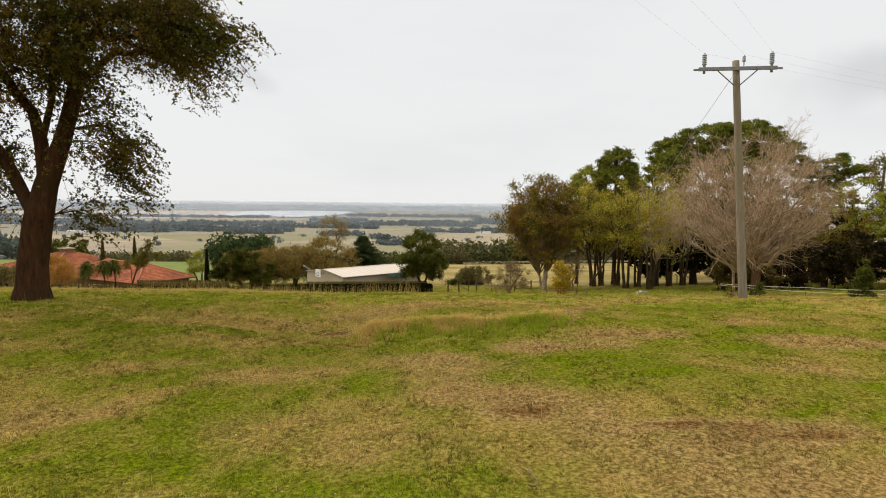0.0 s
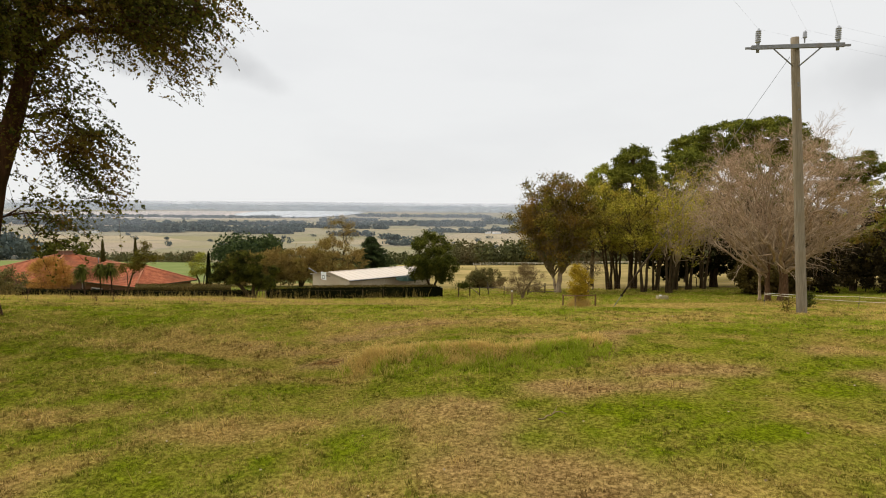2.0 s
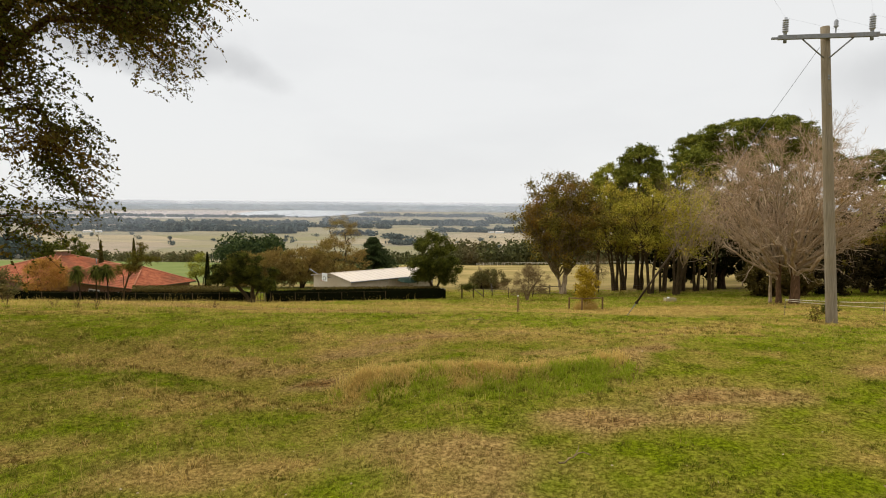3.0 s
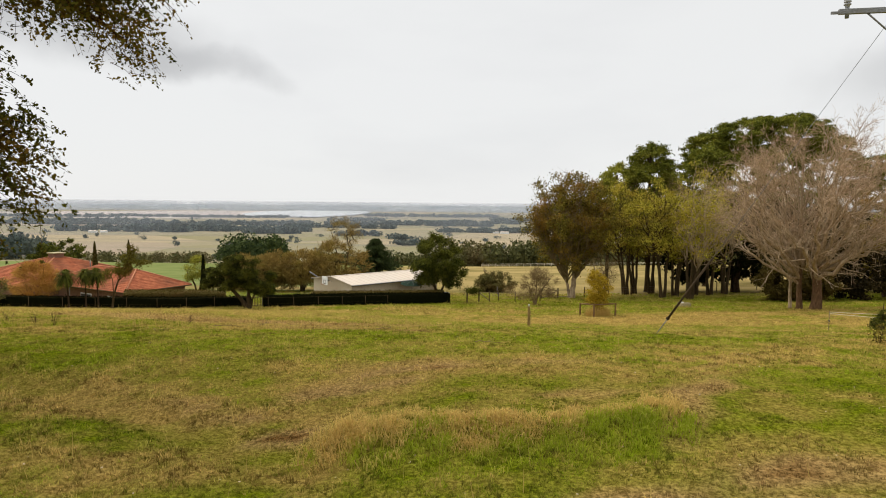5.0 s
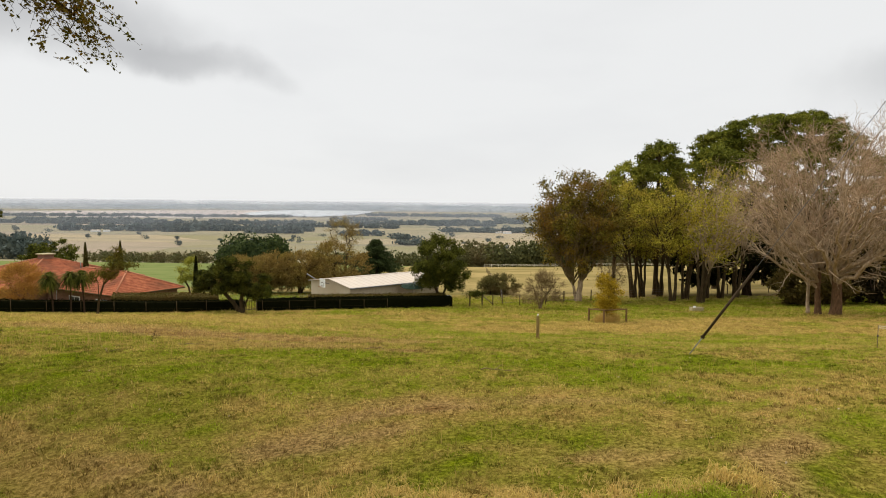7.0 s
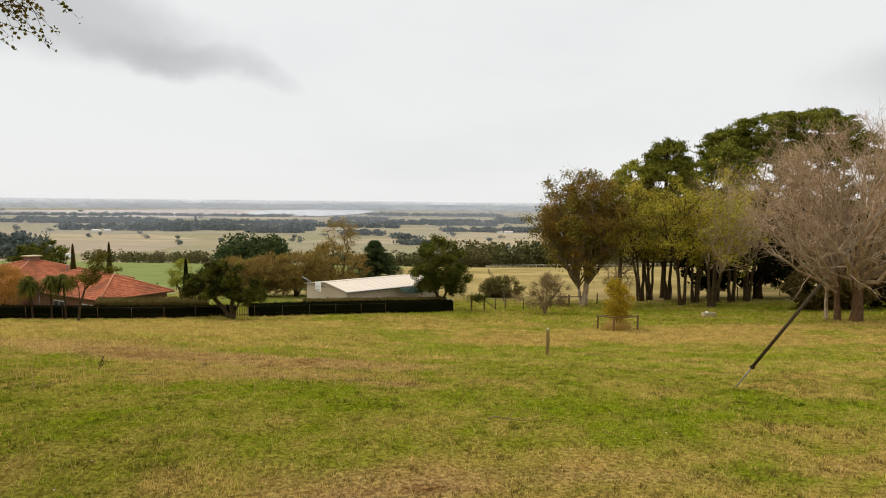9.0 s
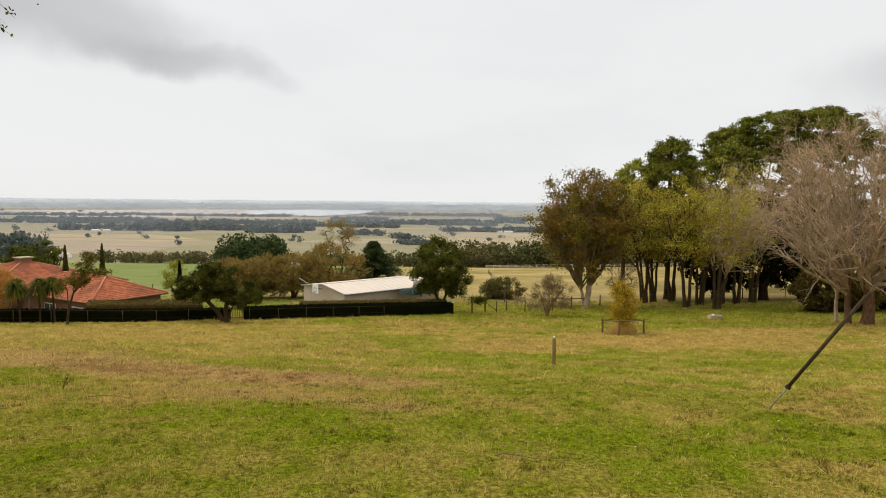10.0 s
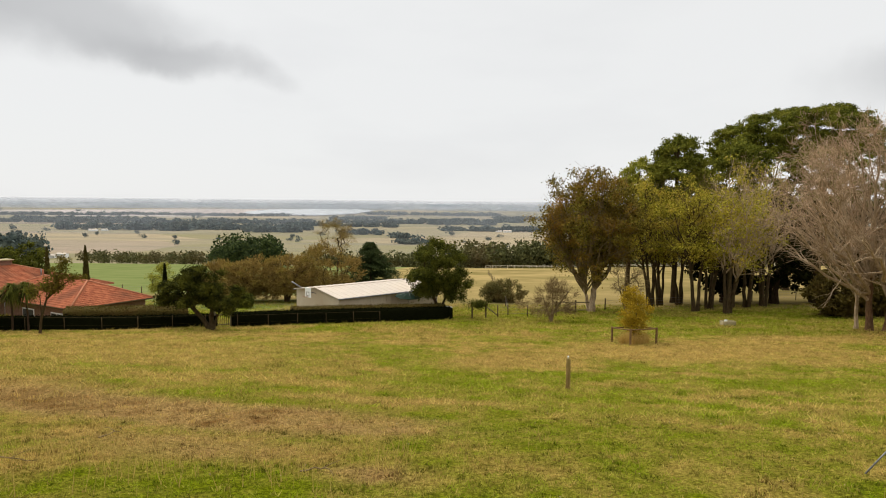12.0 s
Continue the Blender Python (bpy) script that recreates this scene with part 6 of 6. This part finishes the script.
def woods(name, spots, height, width, seed, label, category="woodland", per=90, leaf=None, fine=0.17):
    """Far trees, one stuff object: a trunk and a ragged crown of clumps each."""
    rng = np.random.default_rng(seed)
    vs, fs, base = [], [], 0
    for x, y in spots:
        h, w = height * rng.uniform(0.7, 1.2), width * rng.uniform(0.7, 1.3)
        g = float(land(x, y))
        blobs = [(x + rng.normal() * w * 0.3, y + rng.normal() * w * 0.3, g + h * rng.uniform(0.24, 0.66), w * 0.6, w * 0.6, h * 0.35) for _ in range(4)]
        spots3 = blob_points(rng, blobs, per, 0.5)
        v, f = leaves(rng, spots3, h * fine, 0.8)
        vs.append(v), fs.append(f + base)
        base += len(v)
        v, f = tube([(x, y, g - 1), (x, y, g + h * 0.4), (x, y, g + h * 0.6)], [w * 0.05, w * 0.04, w * 0.01], 4)
        vs.append(v), fs.append(f + base)
        base += len(v)
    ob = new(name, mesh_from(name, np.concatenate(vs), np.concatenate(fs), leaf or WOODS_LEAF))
    return tagged(ob, label, category, "", "stuff")


def belt(b0, b1, d, height, seed, depth=30, thick=1.0, label="dark shelter belt of trees across the plain"):
    rng = np.random.default_rng(seed)
    x0, y0 = plain(b0, d)
    x1, y1 = plain(b1, d)
    n = int(abs(x1 - x0) / (height * 0.30) * thick) + 2
    u = rng.random(n)
    spots = [(x0 + (x1 - x0) * a + rng.normal() * 3, y0 + (y1 - y0) * a + rng.uniform(-0.5, 0.5) * depth) for a in u]
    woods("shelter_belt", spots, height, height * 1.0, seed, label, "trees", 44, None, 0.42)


BELTS = [(-36.5, -26.7, 1800, 13), (-34.0, -24.0, 1235, 15), (-26.0, -20.5, 1400, 12), (-19.6, -15.0, 1200, 15), (-22.5, -13.8, 1680, 13), (-12.0, -7.0, 2150, 14), (-12.3, 3.0, 1760, 13),
         (-11.3, -7.6, 1140, 11), (-6.5, -4.4, 1050, 10), (-6.0, -3.2, 915, 9), (-2.0, 2.5, 1345, 11), (2.5, 7.5, 1330, 12), (-9.0, 3.5, 2900, 16), (-30, -16, 2450, 12), (3, 12, 2300, 15), (-39, -29, 2300, 12), (8, 20, 1500, 13), (18, 32, 1100, 14), (-27, -14, 1290, 14), (-40, -22, 1620, 13), (-16, -6, 1500, 11), (-4, 6, 1950, 13)]
for _k, (_a, _b, _d, _h) in enumerate(BELTS):
    belt(_a, _b, _d, _h, 400 + _k)


def scattered(count, d0, d1, b0, b1, height, seed, label):
    rng = np.random.default_rng(seed)
    spots = [plain(rng.uniform(b0, b1), rng.uniform(d0, d1)) for _ in range(count)]
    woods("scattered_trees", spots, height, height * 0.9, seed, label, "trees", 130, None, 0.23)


scattered(38, 640, 1150, -39, 8, 7, 450, "scattered paddock trees on the plain")
scattered(56, 1150, 3200, -40, 14, 11, 451, "scattered far trees on the plain")


def block(b0, b1, d0, d1, count, height, seed, label, width=None, per=90, leaf=None, fine=0.17):
    rng = np.random.default_rng(seed)
    spots = [plain(rng.uniform(b0, b1), rng.uniform(d0, d1)) for _ in range(count)]
    woods("woodland", spots, height, width or height * 0.7, seed, label, "woodland", per, leaf, fine)


block(-0.2, 12, 270, 330, 100, 13.5, 460, "grey-green gum woodland below the crest of the hill", 7, 260, MID_WOODS, 0.095)
block(-42, -35.3, 620, 760, 70, 22, 461, "dark woodland round a farm on the plain", 13, 110)
block(-32.0, -23.0, 375, 420, 46, 8.5, 462, "row of bushy trees along a creek", 7, 170, MID_WOODS, 0.13)
block(-21.9, -17.0, 205, 225, 18, 10.4, 463, "dark clump of pines on the hillside", 8, 800, PINE_DARK, 0.08)
block(-14.0, -0.5, 330, 350, 60, 9.0, 464, "low dark trees along the foot of the hill", 8, 150, MID_WOODS, 0.14)
block(12, 34, 270, 330, 70, 15, 465, "gum woodland below the crest of the hill", 8, 90, MID_WOODS, 0.17)


def lake():
    me = bpy.data.meshes.new("water")
    rng = np.random.default_rng(470)
    pts = []
    for k in range(60):
        a = 2 * math.pi * k / 60
        r = 1 + 0.07 * math.sin(3 * a + 1) + 0.03 * rng.normal()
        along = 1050 * r * math.copysign(abs(math.cos(a)) ** 0.7, math.cos(a))
        across = (330 + 0.10 * along) * r * math.sin(a)
        pts.append((-850 - 0.13 * along + 0.99 * across, 3520 + 0.99 * along + 0.13 * across, -56.0))
    me.from_pydata(pts, [], [list(range(60))])
    m, nt, n, link, p = shader("still_water")
    # pale base colour carries much of the sky's white reflection
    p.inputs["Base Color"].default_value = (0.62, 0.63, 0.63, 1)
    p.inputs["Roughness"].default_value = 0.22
    bumped(n, link, p, noise_at(n, link, 0.05, 3), 0.03, 0.1)
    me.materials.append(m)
    tagged(new("water", me), "wide shallow lake, its white sky shine partly put into its colour", "lake", kind="structure")


lake()


def farm_building(b, d, w, h, turn):
    x, y = plain(b, d)
    ob = thing("farm_building", x, y, None, turn, "far white farm building on the plain", "farm building", "far farm buildings")
    part("wall", box(bmesh.new(), 0, 0, -0.5, w, w * 0.4, h + 0.5), WHITE, ob)
    bm = bmesh.new()
    vs = [bm.verts.new(v) for x in (-w / 2, w / 2) for v in ((x, -w * 0.23, h), (x, 0, h + w * 0.09), (x, w * 0.23, h))]
    for q in ((0, 1, 4, 3), (1, 2, 5, 4), (0, 2, 1), (3, 4, 5), (0, 3, 5, 2)):
        bm.faces.new([vs[i] for i in q])
    part("roof", bm, SHED_ROOF, ob)


for _b, _d, _w, _h, _t in [(-34.6, 640, 16, 3, 10), (-33.6, 650, 12, 4, -8), (-36.4, 645, 10, 3, 5), (-31.4, 1180, 16, 3, 0), (-30.6, 1190, 12, 3, 6), (4.2, 1290, 18, 3, 0), (3.4, 1310, 12, 3, 12)]:
    farm_building(_b, _d, _w, _h, _t)


def haze_sheet(d, top, thin):
    """An upright see-through sheet that stands in for distance haze over the plain."""
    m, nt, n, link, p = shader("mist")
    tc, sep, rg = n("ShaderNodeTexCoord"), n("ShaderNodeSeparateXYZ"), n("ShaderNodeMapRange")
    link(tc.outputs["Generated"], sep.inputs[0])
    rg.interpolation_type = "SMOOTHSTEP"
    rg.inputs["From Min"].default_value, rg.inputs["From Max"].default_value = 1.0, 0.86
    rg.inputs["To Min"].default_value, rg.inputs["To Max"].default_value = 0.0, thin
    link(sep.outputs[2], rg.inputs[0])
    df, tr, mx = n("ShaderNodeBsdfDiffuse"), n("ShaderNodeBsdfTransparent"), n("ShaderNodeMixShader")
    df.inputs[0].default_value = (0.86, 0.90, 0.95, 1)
    # normal turned upwards, so the sheet takes skylight as if it lay flat
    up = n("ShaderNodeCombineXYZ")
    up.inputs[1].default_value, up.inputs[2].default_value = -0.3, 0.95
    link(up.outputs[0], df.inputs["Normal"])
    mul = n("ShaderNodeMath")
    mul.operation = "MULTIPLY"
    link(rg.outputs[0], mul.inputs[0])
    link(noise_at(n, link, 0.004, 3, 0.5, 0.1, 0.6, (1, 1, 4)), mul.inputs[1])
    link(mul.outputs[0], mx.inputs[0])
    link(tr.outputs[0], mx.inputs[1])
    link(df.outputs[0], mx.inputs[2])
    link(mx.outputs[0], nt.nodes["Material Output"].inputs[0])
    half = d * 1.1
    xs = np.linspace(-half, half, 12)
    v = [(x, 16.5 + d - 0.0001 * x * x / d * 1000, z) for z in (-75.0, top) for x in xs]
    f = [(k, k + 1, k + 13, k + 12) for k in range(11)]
    ob = new("haze_sheet", mesh_from("haze_sheet", v, f, m))
    tagged(ob, "upright see-through sheet standing in for distance haze over the plain", "mist", kind="structure")


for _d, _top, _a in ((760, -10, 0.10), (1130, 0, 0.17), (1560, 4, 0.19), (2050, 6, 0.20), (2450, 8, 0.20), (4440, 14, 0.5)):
    haze_sheet(_d, _top, _a)


# ---------------- the grass ----------------
def grass_material():
    m, nt, n, link, p = shader("grass_blades")
    geo = n("ShaderNodeNewGeometry")
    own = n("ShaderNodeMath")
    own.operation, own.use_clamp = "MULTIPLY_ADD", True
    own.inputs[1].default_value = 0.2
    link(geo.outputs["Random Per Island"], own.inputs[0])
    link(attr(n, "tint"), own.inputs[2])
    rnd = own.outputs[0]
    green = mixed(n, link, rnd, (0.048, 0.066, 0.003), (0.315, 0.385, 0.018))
    straw = mixed(n, link, rnd, (0.125, 0.078, 0.017), (0.68, 0.475, 0.15))
    soil = mixed(n, link, raw_earth(n, link), mixed(n, link, rnd, (0.13, 0.070, 0.026), (0.58, 0.37, 0.17)), mixed(n, link, rnd, (0.070, 0.032, 0.008), (0.36, 0.19, 0.055)))
    col = mixed(n, link, attr(n, "dry"), green, straw)
    col = mixed(n, link, attr(n, "bare"), col, soil)
    link(col, p.inputs["Base Color"])
    p.inputs["Roughness"].default_value = 0.7
    p.inputs["Specular IOR Level"].default_value = 0.02
    tr, mx = n("ShaderNodeBsdfTranslucent"), n("ShaderNodeMixShader")
    link(col, tr.inputs[0])
    mx.inputs[0].default_value = 0.38
    link(p.outputs[0], mx.inputs[1])
    link(tr.outputs[0], mx.inputs[2])
    link(mx.outputs[0], nt.nodes["Material Output"].inputs[0])
    return m


GRASS = grass_material()


def sward(name, y0, y1, per, height, width, seed, label, tall=1.0, gather=5, reach=0.06, even=0.0, loose=0.85, lift=0.0):
    """Blades in tufts between two lines across the paddock."""
    rng = np.random.default_rng(seed)
    side = 0.76 * y1 + 3
    tufts = int(2 * side * (y1 - y0) * per / gather)
    tx, ty = rng.uniform(-side, side, tufts), rng.uniform(y0, y1, tufts)
    keep = np.abs(tx) < 0.76 * ty + 3
    tx, ty = tx[keep], ty[keep]
    bare = bareness(tx, ty)
    keep = rng.random(len(tx)) > bare * 0.75
    tx, ty = tx[keep], ty[keep]
    th = 0.5 + 1.0 * rough(tx, ty, 0.8, 81, 3) ** 1.5 + 0.25 * rng.random(len(tx))
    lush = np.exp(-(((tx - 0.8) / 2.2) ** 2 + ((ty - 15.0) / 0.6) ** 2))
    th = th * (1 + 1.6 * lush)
    # the 0.24 m speckle puts small shadows between tufts into the tint
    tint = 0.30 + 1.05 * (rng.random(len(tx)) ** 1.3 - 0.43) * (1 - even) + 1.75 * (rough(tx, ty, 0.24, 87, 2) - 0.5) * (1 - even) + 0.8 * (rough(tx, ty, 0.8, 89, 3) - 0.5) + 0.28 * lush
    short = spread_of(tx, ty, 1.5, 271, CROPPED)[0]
    # lift puts the brightness of grass seen at a low angle into its colour
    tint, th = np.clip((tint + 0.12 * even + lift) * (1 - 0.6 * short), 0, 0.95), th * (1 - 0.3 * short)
    mood = rng.normal(size=len(tx)) * 0.22 * (1 - even)
    x, y, h, tint, mood = (np.repeat(v, gather) for v in (tx, ty, th, tint, mood))
    k = len(x)
    x, y = x + rng.normal(size=k) * reach, y + rng.normal(size=k) * reach
    dry = np.clip(dryness(x, y) + mood + rng.normal(size=k) * 0.12, 0, 1)
    bare = bareness(x, y)
    h = h * height * rng.uniform(0.5, 1.4, k) * (1 + 0.3 * dry) * tall
    z = land(x, y) - 0.01
    a = rng.uniform(0, 2 * np.pi, k)
    lean = rng.normal(size=(2, k)) * h * loose
    wide = width * rng.uniform(0.6, 1.5, k)
    sx, sy = np.cos(a) * wide * 0.5, np.sin(a) * wide * 0.5
    v = np.stack([np.stack([x - sx, y - sy, z], 1), np.stack([x + sx, y + sy, z], 1), np.stack([x + lean[0], y + lean[1], z + h], 1)], 1).reshape(-1, 3)
    me = mesh_from(name, v, np.arange(k * 3).reshape(-1, 3), GRASS)
    attribute(me, "dry", np.repeat(dry, 3))
    attribute(me, "bare", np.repeat(bare, 3))
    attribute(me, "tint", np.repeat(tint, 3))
    tagged(new(name, me), label, "grass", kind="stuff")


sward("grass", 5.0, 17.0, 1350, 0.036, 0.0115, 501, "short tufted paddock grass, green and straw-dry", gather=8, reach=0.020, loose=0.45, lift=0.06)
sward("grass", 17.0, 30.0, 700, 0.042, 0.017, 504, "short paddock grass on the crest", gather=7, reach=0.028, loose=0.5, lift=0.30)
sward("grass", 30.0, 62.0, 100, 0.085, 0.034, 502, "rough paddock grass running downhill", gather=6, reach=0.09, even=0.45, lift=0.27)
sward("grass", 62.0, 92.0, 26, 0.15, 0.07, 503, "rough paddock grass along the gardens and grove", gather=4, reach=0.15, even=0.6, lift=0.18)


def straw_stalks(seed):
    """Single bleached seed stalks that stand above the grass."""
    rng = np.random.default_rng(seed)
    k = 9000
    y = 6 + 40 * rng.random(k) ** 0.8
    x = rng.uniform(-1, 1, k) * (0.74 * y + 2)
    keep = rng.random(k) < (0.1 + 0.8 * dryness(x, y)) * np.where((y < 19) & (x > 1), 0.3, 1.0)
    x, y = np.concatenate([x[keep], rng.uniform(-17, -1, 900)]), np.concatenate([y[keep], rng.normal(size=900) * 0.8 + 25.6])
    k = len(x)
    h = np.where(np.arange(k) < k - 900, rng.uniform(0.18, 0.42, k), rng.uniform(0.25, 0.62, k) * (0.5 + rough(x, y, 2.2, 511, 2)))
    lean = rng.normal(size=(2, k)) * h * 0.2
    a = rng.uniform(0, np.pi, k)
    sx, sy = np.cos(a) * 0.005, np.sin(a) * 0.005
    z = land(x, y) - 0.01
    v = np.stack([np.stack([x - sx, y - sy, z], 1), np.stack([x + sx, y + sy, z], 1), np.stack([x + lean[0], y + lean[1], z + h], 1)], 1).reshape(-1, 3)
    me = mesh_from("dry_stalks", v, np.arange(k * 3).reshape(-1, 3), GRASS)
    attribute(me, "dry", np.full(k * 3, 0.9))
    attribute(me, "bare", np.zeros(k * 3))
    attribute(me, "tint", np.full(k * 3, 0.6))
    tagged(new("dry_stalks", me), "bleached dry seed stalks above the grass", "grass", kind="stuff")


straw_stalks(510)


def long_tufts(name, tx, ty, ln, dry, blades, seed, label, droop=0.5, lean=(0.0, -0.35)):
    """Loose tufts of long bent blades."""
    rng = np.random.default_rng(seed)
    x, y, h, d = (np.repeat(v, blades) for v in (tx, ty, ln, dry))
    k = len(x)
    x, y = x + rng.normal(size=k) * 0.06, y + rng.normal(size=k) * 0.06
    h = h * rng.uniform(0.5, 1.2, k)
    z = land(x, y) - 0.01
    a = rng.uniform(0, 2 * np.pi, k)
    ox, oy = (rng.normal(size=k) * 0.5 + lean[0]) * h, (rng.normal(size=k) * 0.5 + lean[1]) * h
    sx, sy = np.cos(a) * 0.0042, np.sin(a) * 0.0042
    mid = np.stack([x + ox * 0.35, y + oy * 0.35, z + h * 0.7], 1)
    tip = np.stack([x + ox, y + oy, z + h * (1 - droop * rng.random(k))], 1)
    s = np.stack([sx, sy, np.zeros(k)], 1)
    foot = np.stack([x, y, z], 1)
    v = np.stack([foot - s, foot + s, mid + s, mid - s, mid - s, mid + s, tip + s * 0.2, tip - s * 0.2], 1).reshape(-1, 3)
    me = mesh_from(name, v, np.arange(k * 8).reshape(-1, 4), GRASS)
    attribute(me, "dry", np.repeat(np.clip(d + rng.normal(size=k) * 0.12, 0, 1), 8))
    attribute(me, "bare", np.zeros(k * 8))
    attribute(me, "tint", np.repeat(rng.uniform(0.72, 1.0, k), 8))
    tagged(new(name, me), label, "grass", kind="stuff")


def bank_grass():
    rng = np.random.default_rng(520)
    x = rng.uniform(-2.3, 3.2, 460)
    up = rng.normal(size=460) * 0.30
    y = bank_line(x) + up
    pick = 0.66 + 0.60 * up - 0.13 * (x + 0.6) + 1.1 * (rough(x, y, 0.6, 523, 2) - 0.5) + rng.normal(size=460) * 0.12
    long_tufts("long_grass", x, y, rng.uniform(0.09, 0.20, 460) * np.where(x < -1.2, 1.3, 1.0), 0.08 + 0.9 * step01(pick, 0.35, 0.6), 26, 521, "long straw and green grass hanging over the bank")
    k = 1500
    y = 6 + 30 * rng.random(k) ** 0.8
    x = rng.uniform(-1, 1, k) * (0.74 * y + 2)
    keep = rng.random(k) < dryness(x, y) * (1 - 0.8 * bareness(x, y)) * np.where((y < 19) & (x > 1), 0.3, 1.0)
    x, y = x[keep], y[keep]
    long_tufts("grass_tufts", x, y, rng.uniform(0.06, 0.13, len(x)), np.clip(dryness(x, y) + 0.2, 0, 1), 20, 522, "scattered ragged tufts of dry grass", 0.4, (0.0, 0.0))
    a, r = rng.uniform(0, 6.28, 120), np.sqrt(rng.random(120)) * 0.95
    long_tufts("grass_tufts", 11.35 + r * np.cos(a), 57.7 + r * np.sin(a), rng.uniform(0.5, 0.95, 120), np.full(120, 0.95), 30, 523, "tall dry grass inside the tree guard", 0.3, (0.0, 0.0))


bank_grass()


def leaf_litter(seed):
    """Pale fallen leaves and droppings strewn over the turf."""
    rng = np.random.default_rng(seed)
    k = 650
    y = 6 + 26 * rng.random(k) ** 0.9
    x = rng.uniform(-1, 1, k) * (0.74 * y + 1)
    spots = np.stack([x, y, land(x, y) + rng.uniform(0.02, 0.045, k)], 1)
    v, f = leaves(rng, spots, 0.034, 0.7, 0.7)
    litter = leafy("pale_dead_leaf", (0.20, 0.13, 0.06), (0.56, 0.46, 0.31), see=0.1)
    tagged(new("fallen_leaves", mesh_from("fallen_leaves", v, f, litter)), "pale fallen leaves strewn over the grass", "leaves", kind="stuff")


leaf_litter(530)
